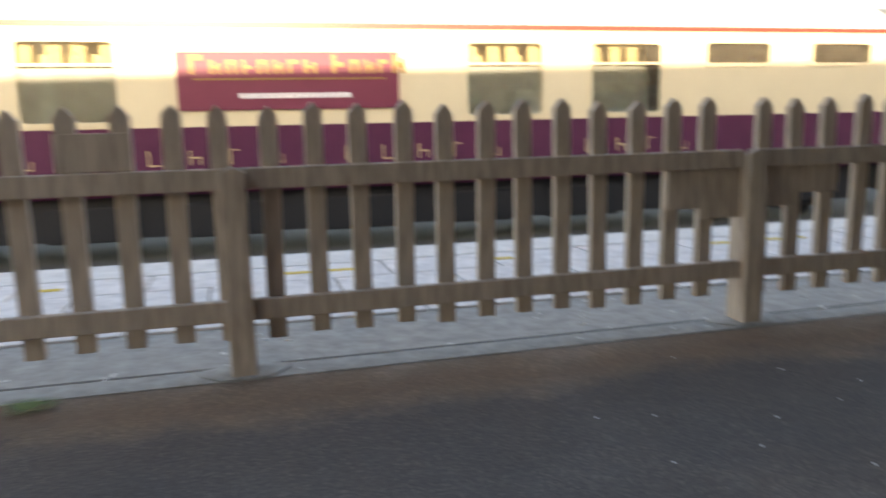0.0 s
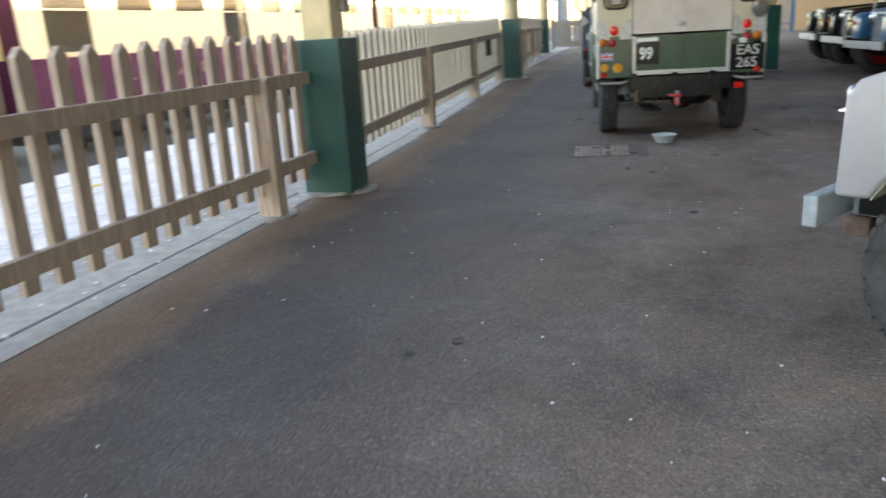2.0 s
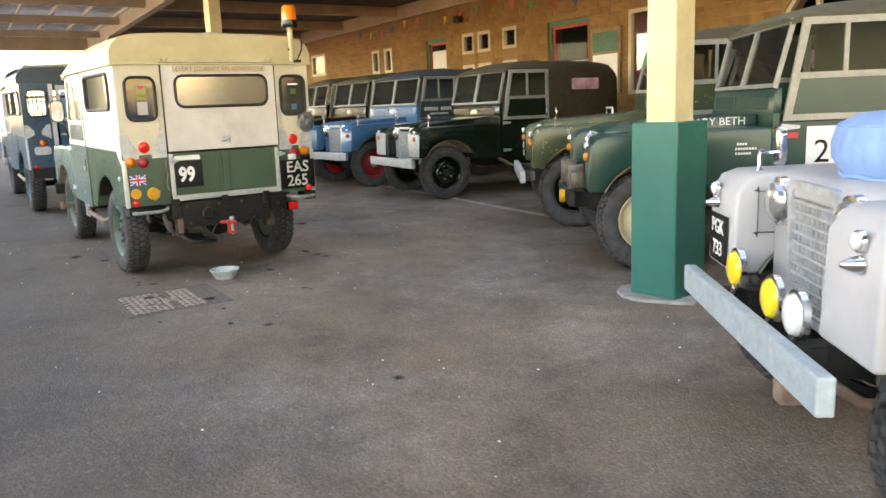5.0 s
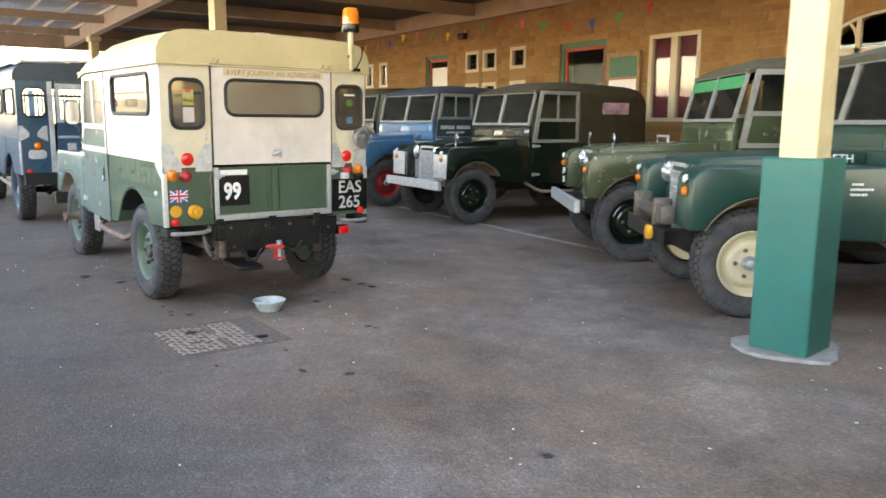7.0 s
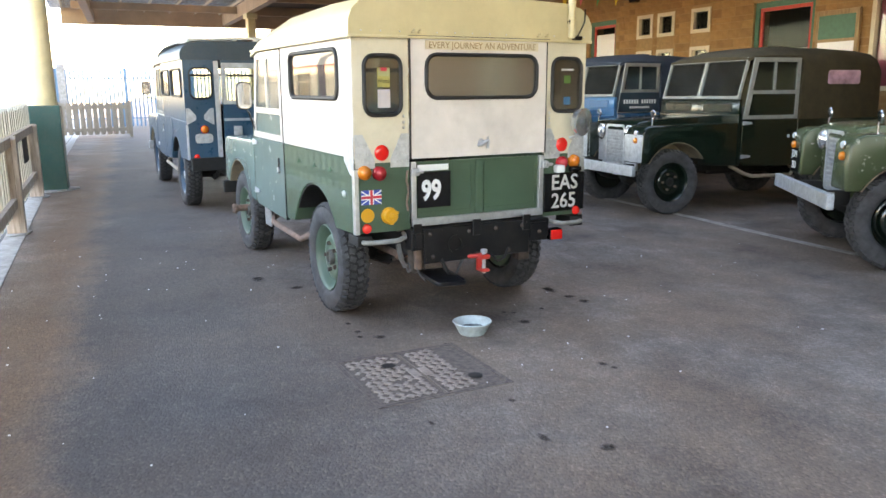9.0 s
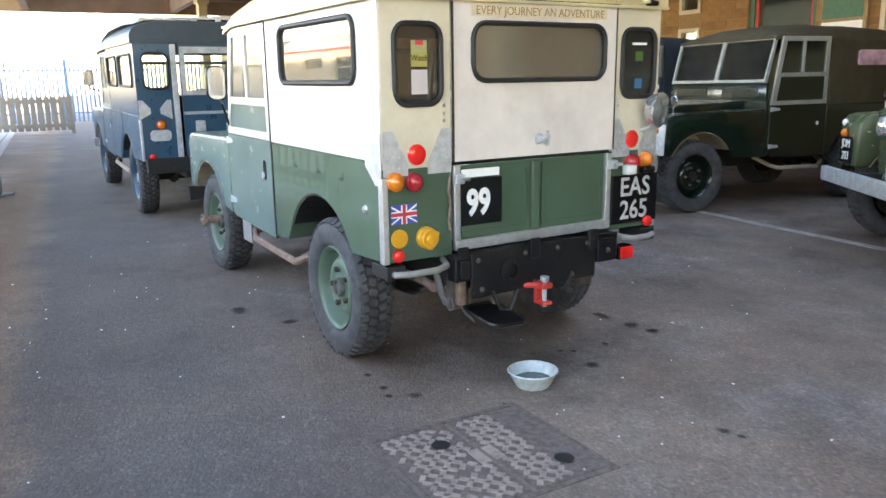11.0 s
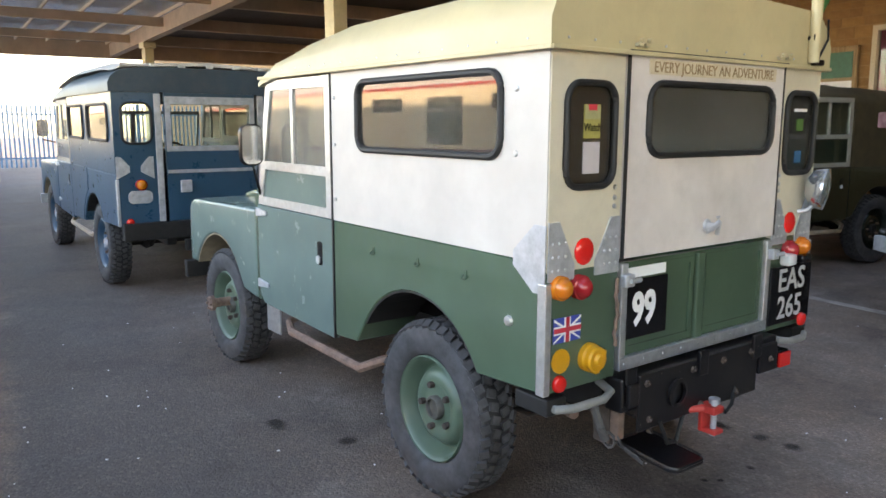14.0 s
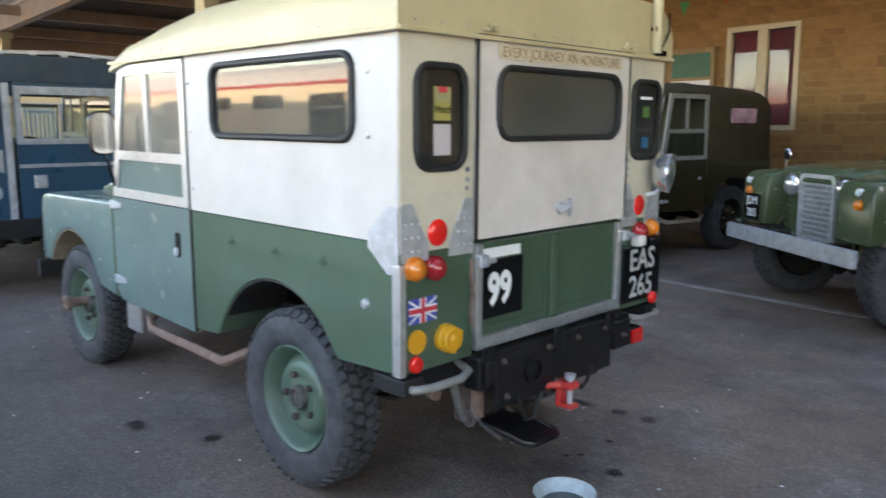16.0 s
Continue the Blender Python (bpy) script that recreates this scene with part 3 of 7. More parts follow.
def fence(x0, x1, posts, mat, rail_mat, label, boards=(), top=1.275, line=None, tail=0.1):
    line = line or FENCE
    f = thing("picket_fence", label, "fence", line, "fences along the platform")
    p0 = None
    n = round((x1 - x0) / 0.215)
    for i in range(n + 1):
        x = x0 + i * (x1 - x0) / n
        m = Matrix.Translation((x, 0.03 + random.uniform(-0.003, 0.003), random.uniform(-0.012, 0.012))) @ pose(0, 0, 0, 0, random.uniform(-0.7, 0.7), 0)
        if p0 is None:
            p0 = part("picket", picket_mesh(top), mat, f, m=m)
        else:
            share(p0, f, m)
    edges = sorted([x0 - 0.1, *posts, x1 + tail])
    for a, b in zip(edges, edges[1:]):
        for z in (0.265, 0.887):
            bm = B()
            box(bm, a, b, -0.025, 0.028, z, z + 0.10, 0.006)
            part("rail", bm, rail_mat, f)
    q0 = None
    for x in posts:
        bm = B()
        prism(bm, [(-0.06, -0.05), (0.06, -0.05), (0.06, 0.97), (0.0, 1.0), (-0.06, 0.97)], "y", -0.075, -0.027, 0.006, 1)
        box(bm, -0.058, 0.058, -0.028, 0.10, -0.05, 0.96, 0.005)
        if q0 is None:
            q0 = part("post", bm, rail_mat, f, m=Matrix.Translation((x, 0, 0)))
        else:
            share(q0, f, Matrix.Translation((x, 0, 0)))
            bm.free()
    for a, b, z0, z1 in boards:
        bm = B()
        box(bm, a, b, 0.008, 0.0285, z0, z1, 0.004)
        part("board", bm, mat, f, "rough repair board")
    for x in posts:
        bm = B()
        prism(bm, [(0.21 * math.cos(k) * (1 + 0.2 * math.sin(3 * k + x)), 0.13 * math.sin(k) * (1 + 0.15 * math.cos(2 * k + x))) for k in [i * 0.4488 for i in range(14)]], "z", -0.02, 0.012)
        foot = part("post_footing", bm, CONCRETE)
        at = line @ Vector((x, 0, 0))
        foot.matrix_basis = Matrix.Translation((at.x, at.y, lie(at.x)))
        tagged(foot, "pale concrete footing round a fence post", "footing")
    return f


NEAR_FENCE = pose(0.0, 3.64, 0, 0, 0, -1.9)
fence(-5.73, 2.655, [0.12 - 2.8 * k for k in range(3)], FENCE_WOOD, FENCE_WOOD, "weathered brown wooden picket fence with repair boards", [(2.40, 2.60, 0.67, 0.883), (2.603, 2.86, 0.61, 0.883), (-0.62, -0.30, 0.99, 1.16)], line=NEAR_FENCE, tail=0.2)
fence(0.10, 3.53, [0.0, 2.92], FENCE_WOOD, FENCE_WOOD, "weathered brown wooden picket fence with repair boards", [(0.07, 0.30, 0.66, 0.883), (0.303, 0.57, 0.73, 0.883)], line=pose(2.92, 3.545, 0, 0, 0, -4.6))
far_fence = fence(0.36, 10.1, [3.72, 6.96, 9.8], PALE_WOOD, FENCE_WOOD, "pale cream picket fence with grey rails", line=pose(6.9, 3.32, 0, 0, -0.75, -0.7))
bm = B()
box(bm, 8.05, 8.55, -0.045, -0.027, 0.62, 0.90, 0.006)
part("sign_plate", bm, CHASSIS, far_fence, "dark weathered plate on the rails")
fence(0.45, 13.2, [3.4, 6.6, 9.8], PALE_WOOD, FENCE_WOOD, "pale cream picket fence with grey rails", line=pose(17.35, 3.0, lie(17.5), 0, 0, 2.4))
bm = B()
ribbon(bm, -40, 40, lambda x: ground_edge(x) - 0.025, lambda x: ground_edge(x) - 0.002, -0.02, 0.006)
joint = part("ground_joint", bm, RUBBER, m=FENCE)
tagged(joint, "dark open joint along the tarmac edge", "joint", kind="structure")
bm = B()
ribbon(bm, -40, 40, lambda x: ground_edge(x) - 0.22, lambda x: ground_edge(x) - 0.03, -0.02, 0.005)
strip = part("fence_footing", bm, CONCRETE, m=FENCE)
tagged(strip, "pale concrete strip under the fence", "footing", kind="structure")


# ---- columns and canopy ----
def column(x, y, rot, w, h, base, teal, round_top=False):
    c = thing("column", "canopy column with a teal painted base and cream upper part", "column", pose(x, y, lie(x), 0, 0, rot), "columns of the canopy")
    h = h - lie(x)
    bm = B()
    box(bm, -w / 2, w / 2, -w / 2, w / 2, 0.0, base, 0.012)
    part("base", bm, teal, c, "teal painted base")
    u = w * 0.31
    bm = B()
    if round_top:
        lathe(bm, [(0, base - 0.01), (0.165, base - 0.01), (0.15, h), (0, h)], 18)
    else:
        box(bm, -u, u, -u, u, base - 0.01, h, 0.012)
    part("shaft", bm, CREAMPOST, c, "cream painted shaft", smooth=round_top)
    bm = B()
    box(bm, -u - 0.05, u + 0.05, -u - 0.05, u + 0.05, h - 0.16, h - 0.02, 0.015)
    part("capital", bm, CREAMPOST, c)
    bm = B()
    pts = [(0.31 * math.cos(k) * (1 + 0.16 * math.sin(3 * k + x)), 0.31 * math.sin(k) * (1 + 0.12 * math.cos(2 * k + y))) for k in [i * 0.3927 for i in range(16)]]
    prism(bm, pts, "z", -0.01, 0.02, 0.006, 1)
    foot = part("column_footing", bm, CONCRETE, m=pose(x, y, lie(x)))
    tagged(foot, "rough cement footing round a column", "footing")
    return c


BEAM_Z = 3.80
for x in (6.22, 16.85, 27.6):
    column(x, -1.93, 8, 0.36, BEAM_Z, 1.2, TEAL)
def conduit(c, w):
    bm = B()
    tube(bm, [(w * 0.36, -w * 0.2, 1.24), (w * 0.36, -w * 0.2, 3.6)], 0.022, 8)
    part("conduit", bm, SPRING, c, "dark cable conduit", smooth=True)
    bm = B()
    box(bm, 0.05, 0.17, -w * 0.31 - 0.05, -w * 0.31 - 0.002, 1.42, 1.60, 0.008)
    part("switch_box", bm, FRAMEALU, c, "small grey switch box")


for x, y in ((6.75, 3.16), (17.4, 3.03), (30.5, 3.5), (-4.5, 3.72)):
    post = column(x, y, FD, 0.40, BEAM_Z, 1.22, DARKTEAL, x > 10)
    if 0 < x < 10:
        conduit(post, 0.40)

canopy = thing("canopy", "timber and glass canopy roof with painted beams", "canopy", kind="structure")
bm = B()
for y, d in ((-1.93, 0.20), (-8.55, 0.12)):
    box(bm, -3.2, 32, y - d / 2, y + d / 2, BEAM_Z, BEAM_Z + 0.36, 0.01)
part("long_beam", bm, BEAM, canopy)
bm = B()
box(bm, -3.2, 32, -0.1, 0.1, BEAM_Z, BEAM_Z + 0.3, 0.01)
part("long_beam", bm, BEAM, canopy, m=pose(0, 3.5, 0, 0, 0, FD))
x = -3.1
while x < 32.5:
    bm = B()
    box(bm, x - 0.06, x + 0.06, -8.49, -2.03, BEAM_Z + 0.08, BEAM_Z + 0.34, 0.008)
    part("cross_beam", bm, BEAM, canopy)
    bm = B()
    box(bm, x - 0.05, x + 0.05, -1.83, 3.9 - 0.042 * x, BEAM_Z + 0.12, BEAM_Z + 0.32, 0.008)
    part("cross_beam", bm, BEAM, canopy)
    x += 3.58
bm = B()
box(bm, 31.9, 32.1, -8.6, 3.0, BEAM_Z - 0.05, BEAM_Z + 0.42, 0.01)
part("fascia", bm, BEAM, canopy)
bm = B()
for i in range(29):
    y = -8.62 + i * 0.23
    box(bm, -3.2 if y < -5.3 else 14.5, 32, y, y + 0.222, BEAM_Z + 0.36, BEAM_Z + 0.39)
ceil = part("ceiling", bm, TIMBER)
tagged(ceil, "dark timber boarded ceiling of the canopy", "ceiling", kind="structure")
bm = B()
for i in range(7):
    y = -1.75 + i * 0.78
    box(bm, -3.2, 32, y, y + 0.03, BEAM_Z + 0.33, BEAM_Z + 0.39)
part("glazing_bar", bm, BEAM, canopy)
bm = B()
box(bm, -3.2, 32, -1.9, 3.3, BEAM_Z + 0.395, BEAM_Z + 0.405)
g = part("roof_glazing", bm, glass("wired_glass", (0.80, 0.86, 0.90), 0.25))
g.visible_shadow = False
# Unseen clear strip, added to let sky light down onto the parked cars.
bm = B()
for i in range(5):
    y = -4.75 + i * 0.62
    box(bm, -3.2, 14.45, y, y + 0.03, BEAM_Z + 0.33, BEAM_Z + 0.39)
part("glazing_bar", bm, BEAM, canopy)
bm = B()
box(bm, -3.2, 14.45, -5.2, -1.95, BEAM_Z + 0.395, BEAM_Z + 0.405)
g2 = part("roof_glazing", bm, glass("clear_roof_glass", (0.96, 0.97, 0.97), 0.1, 0.0, 1.4))
g2.visible_shadow = False
tagged(g2, "wired glass panels in the canopy roof, with an unseen clear strip added for light", "glazing", kind="structure")
tagged(g, "wired glass panels in the canopy roof, with an unseen clear strip added for light", "glazing", kind="structure")

# ---- station building ----
WY = -8.65
# Unseen top, its height set so the shadow line lands on the coach.
WALL_TOP = 8.0
OPEN = [  # x0, x1, z0, z1, kind
    (27.4, 28.6, 2.60, 3.32, "small"), (23.4, 23.85, 2.42, 3.10, "small"), (22.6, 23.05, 2.42, 3.10, "small"),
    (19.63, 20.65, 0.05, 3.12, "door"),
    (18.36, 18.87, 2.62, 3.11, "small"), (17.68, 18.2, 2.62, 3.10, "small"), (16.66, 17.19, 2.62, 3.09, "small"),
    (18.36, 18.87, 1.4, 2.36, "small"), (17.68, 18.2, 1.4, 2.36, "small"), (16.66, 17.19, 1.4, 2.36, "small"),
    (14.29, 15.60, 0.05, 3.03, "door"), (13.39, 14.18, 1.5, 2.74, "notice"),
    (12.12, 13.23, 1.46, 3.00, "french"), (8.05, 10.05, 0.9, 2.46, "arch"), (2.4, 3.6, 0.9, 2.9, "french"),
]
holes = []
for x0, x1, z0, z1, k in OPEN:
    if k == "notice":
        continue
    if k == "arch":
        w = (x1 - x0) / 2
        holes.append([(x0, z0), (x1, z0)] + [((x0 + x1) / 2 + w * math.cos(radians(a)), z1 + 0.54 * math.sin(radians(a))) for a in range(0, 181, 15)])
    else:
        holes.append([(x0, z0), (x1, z0), (x1, z1), (x0, z1)])
# The unseen length past x = 30 is added to shade the palisade.
bm = B()
plate(bm, [(-14, -0.1), (56, -0.1), (56, WALL_TOP), (-14, WALL_TOP)], holes, Matrix.Translation((0, WY - 0.4, 0)) @ SIDE, 0.4)
wall = part("wall_south", bm, MORTAR)
tagged(wall, "honey coloured sandstone block wall of the station building, with unseen lengths added to block sun", "wall", kind="structure")
# Added inner wall; its black colour stands in for the dimness indoors.
bm = B()
box(bm, -14, 56, WY - 3.5, WY - 3.3, -0.1, WALL_TOP)
back = part("wall_back", bm, CHASSIS)
tagged(back, "dim inner wall behind the windows", "wall", kind="structure")
# Unseen cover and end walls, added to close the building.
bm = B()
prism(bm, [(WY - 3.6, WALL_TOP), (WY + 0.1, WALL_TOP), (WY + 0.1, WALL_TOP + 0.1), (WY - 3.6, WALL_TOP + 0.1)], "x", -14, 56)
rf = part("roof", bm, TIMBER)
tagged(rf, "unseen flat cover added over the station building", "roof", kind="structure")
bm = B()
for q in (-14.2, 56.0):
    box(bm, q, q + 0.2, WY - 3.6, WY, -0.1, WALL_TOP)
e = part("wall_end", bm, MORTAR)
tagged(e, "unseen end wall added to close the station building", "wall", kind="structure")

wi = di = 0
for x0, x1, z0, z1, k in OPEN:
    cx, cz = (x0 + x1) / 2, (z0 + z1) / 2
    if k == "notice":
        n = thing("notice_board", "wooden notice board with pale posters", "notice board", pose(cx, WY + 0.06, 0))
        bm = B()
        box(bm, x0 - cx, x1 - cx, -0.04, 0.02, z0, z1, 0.01)
        part("board", bm, WOODBROWN, n)
        bm = B()
        box(bm, x0 - cx + 0.06, x1 - cx - 0.06, 0.021, 0.025, z1 - 0.45, z1 - 0.08)
        part("poster", bm, FRAMEGREEN, n)
        bm = B()
        box(bm, x0 - cx + 0.06, x1 - cx - 0.06, 0.021, 0.025, z0 + 0.08, z1 - 0.5)
        part("poster", bm, PAPER, n)
        continue
    if k == "door":
        di += 1
        d = thing("door_%d" % di, "green framed station doorway with a glazed door and red trim", "door", Matrix.Translation((0, WY - 0.15, 0)), kind="structure")
        bm = B()
        plate(bm, [(x0, z0), (x1, z0), (x1, z1), (x0, z1)], [[(x0 + 0.09, z0 + 0.02), (x1 - 0.09, z0 + 0.02), (x1 - 0.09, z1 - 0.1), (x0 + 0.09, z1 - 0.1)]], SIDE, 0.1)
        part("door_frame", bm, FRAMEGREEN, d)
        bm = B()
        plate(bm, [(x0 + 0.092, z0 + 0.02), (x1 - 0.092, z0 + 0.02), (x1 - 0.092, z1 - 0.1), (x0 + 0.092, z1 - 0.1)],
              [[(x0 + 0.15, z0 + 0.9), (x1 - 0.15, z0 + 0.9), (x1 - 0.15, z1 - 0.16), (x0 + 0.15, z1 - 0.16)]], Matrix.Translation((0, 0.02, 0)) @ SIDE, 0.05)
        part("door_leaf", bm, FRAMERED, d)
        bm = B()
        box(bm, x0 + 0.15, x1 - 0.15, 0.03, 0.04, z0 + 0.9, z1 - 0.16)
        part("pane", bm, DOORGLASS, d).visible_shadow = False
        if x1 - x0 < 1.2:
            bm = B()
            box(bm, x0 + 0.16, x1 - 0.16, 0.045, 0.05, 2.2, z1 - 0.3)
            part("poster", bm, PAPER, d)
        else:
            bm = B()
            for i in range(5):
                box(bm, x0 + 0.16, x1 - 0.16, 0.0, 0.01, z1 - 0.85 - 0.1 * i, z1 - 0.83 - 0.1 * i)
            part("shutter_slat", bm, PAPER, d)
        continue
    wi += 1
    w = thing("window_%d" % wi, {"small": "small cream framed sash window", "french": "tall cream framed window with maroon blinds", "arch": "wide arched cream framed window"}[k], "window",
              Matrix.Translation((0, WY - 0.12, 0)), kind="structure")
    if k == "arch":
        hw = (x1 - x0) / 2
        def arch_line(s, dz):
            return [(cx - hw * s, z0 + dz), (cx + hw * s, z0 + dz)] + [(cx + hw * s * math.cos(radians(a)), z1 + 0.54 * s * math.sin(radians(a))) for a in range(0, 181, 15)]
        bm = B()
        plate(bm, arch_line(1.0, 0), [arch_line(0.92, 0.1)], SIDE, 0.09)
        box(bm, x0 + 0.05, x1 - 0.05, 0.002, 0.086, z1 - 0.06, z1 + 0.04)
        for q in (-0.45, 0.45):
            box(bm, cx + q - 0.03, cx + q + 0.03, 0.002, 0.086, z0 + 0.05, z1 + 0.46)
        # These pale curved tubes stand in for a reflection in the panes, not framing.
        for s in (-1, 1):
            tube(bm, [(cx + s * 0.45 + s * 0.75 * (1 - math.cos(a)) * 0.9, 0.05, z1 + 0.02 + 0.62 * math.sin(a)) for a in [i * 0.16 for i in range(10)]], 0.025, 6)
        part("window_frame", bm, FRAMEWHITE, w)
    else:
        bm = B()
        hl = [(x0 + 0.07, z0 + 0.07), (x1 - 0.07, z0 + 0.07), (x1 - 0.07, z1 - 0.07), (x0 + 0.07, z1 - 0.07)]
        plate(bm, [(x0, z0), (x1, z0), (x1, z1), (x0, z1)], [hl], SIDE, 0.14)
        if k == "french":
            box(bm, cx - 0.07, cx + 0.07, 0.004, 0.134, z0 + 0.05, z1 - 0.05)
        part("window_frame", bm, FRAMEWHITE, w)
        if k == "french":
            bm = B()
            box(bm, x0 + 0.07, x1 - 0.07, 0.02, 0.03, z0 + 0.07, z1 - 0.07)
            part("blind", bm, MAROONBLIND, w, "maroon blind")
    bm = B()
    if k == "arch":
        box(bm, x0 + 0.09, x1 - 0.09, 0.04, 0.05, z0 + 0.1, z1 + 0.1)
    else:
        box(bm, x0 + 0.07, x1 - 0.07, 0.06, 0.068, z0 + 0.07, z1 - 0.07)
    part("pane", bm, HOUSEGLASS, w).visible_shadow = False


# ---- off-road cars ----
WHEELS = {}


def wheel_mesh(parent, rim_mat, R, m):
    key = (rim_mat.name, R)
    if key in WHEELS:
        return share(WHEELS[key], parent, m)
    k = R / 0.375
    bm = B()
    lathe(bm, [(0.216, 0.080), (0.208, 0.074), (0.202, 0.058), (0.196, 0.046), (0.188, 0.014), (0.178, 0.000), (0.168, 0.003), (0.157, 0.024), (0.145, 0.040), (0.128, 0.047), (0.108, 0.046), (0.096, 0.040), (0.080, 0.037), (0.066, 0.040), (0, 0.040)], 36)
    lathe(bm, [(0.216, 0.078), (0.219, 0.085), (0.224, 0.078), (0.205, -0.07), (0.0, -0.07)], 32)
    for v in bm.verts:
        v.co.x *= 1.02 * k
        v.co.y *= 1.02 * k
    w = part("wheel", bm, rim_mat, parent, smooth=True, m=m)
    bm = B()
    prof = [(0.228, 0.07), (0.240, 0.086), (0.262, 0.096), (0.30, 0.100), (0.335, 0.096), (0.355, 0.084), (0.363, 0.06), (0.364, 0.0)]
    prof = prof + [(r, -h) for r, h in reversed(prof[:-1])]
    lathe(bm, [(r * k, h) for r, h in prof], 40)
    tyre = part("tyre", bm, TYRE, w, "black rubber tyre with blocky tread", smooth=True)
    bm = B()
    n = 44
    for j in range(n):
        for i, h in enumerate((-0.072, -0.026, 0.026, 0.072)):
            a = 2 * math.pi * (j + (0.5 if i in (1, 3) else 0.0)) / n
            out = i in (0, 3)
            mm = Matrix.Rotation(a, 4, "Z") @ Matrix.Translation((0.364 * k - (0.007 if out else 0), 0, h * (0.97 if out else 1))) @ Matrix.Rotation(radians(18 if i % 2 else -18), 4, "X") @ (Matrix.Rotation(radians(-30 if h > 0 else 30), 4, "Y") if out else Matrix.Identity(4))
            box(bm, -0.012, 0.0135, -0.017, 0.017, -0.020, 0.020, 0, mm)
    tagged(part("tread", bm, TYRE, w), kind="stuff")
    bm = B()
    lathe(bm, [(0.350 * k, -0.088), (0.3655 * k, -0.062), (0.3665 * k, 0.0), (0.3655 * k, 0.062), (0.350 * k, 0.088), (0.34 * k, 0.0), (0.350 * k, -0.088)], 40)
    part("tread_groove", bm, RUBBER, w, smooth=True)
    bm = B()
    lathe(bm, [(0.052, 0.036), (0.052, 0.062), (0.046, 0.070), (0.038, 0.070), (0.034, 0.056), (0.018, 0.058), (0, 0.058)], 18)
    part("hub", bm, HUBBROWN if rim_mat == RIMGREEN else (CHASSIS if rim_mat in (DKGREEN, BLACK, BLUERIM) else GALV), w, "worn metal hub", smooth=True)
    if rim_mat in (BLUERIM, CREAMRIM):
        bm = B()
        lathe(bm, [(0.034, 0.056), (0.034, 0.088), (0.028, 0.098), (0.016, 0.104), (0, 0.105)], 14)
        part("hub_cap", bm, GALV, w, "pale metal hub cap", smooth=True)
    nut = None
    for j in range(5):
        a = 2 * math.pi * j / 5
        mm = Matrix.Translation((0.096 * math.cos(a), 0.096 * math.sin(a), 0))
        if nut is None:
            bm = B()
            lathe(bm, [(0.015, 0.036), (0.014, 0.064), (0, 0.066)], 6)
            nut = part("wheel_nut", bm, SPRING if rim_mat == RIMGREEN else RUST, w, m=mm)
        else:
            share(nut, w, mm)
    WHEELS[key] = w
    return w


def dome(r, depth, n=18):
    return [(r, 0.0), (r, depth * 0.35), (r * 0.85, depth * 0.75), (r * 0.5, depth * 0.95), (0, depth)]


def lamp(name, parent, at, direction, r, depth, mat, label, ring=None):
    bm = B()
    lathe(bm, dome(r, depth), 20)
    o = part(name, bm, mat, parent, label, True, turn_to(direction, at))
    if ring:
        bm = B()
        lathe(bm, [(r * 0.98, -0.002), (r * 1.16, -0.002), (r * 1.14, depth * 0.4), (r * 0.99, depth * 0.45)], 20)
        part("bezel", bm, ring, o, smooth=True)
    return o


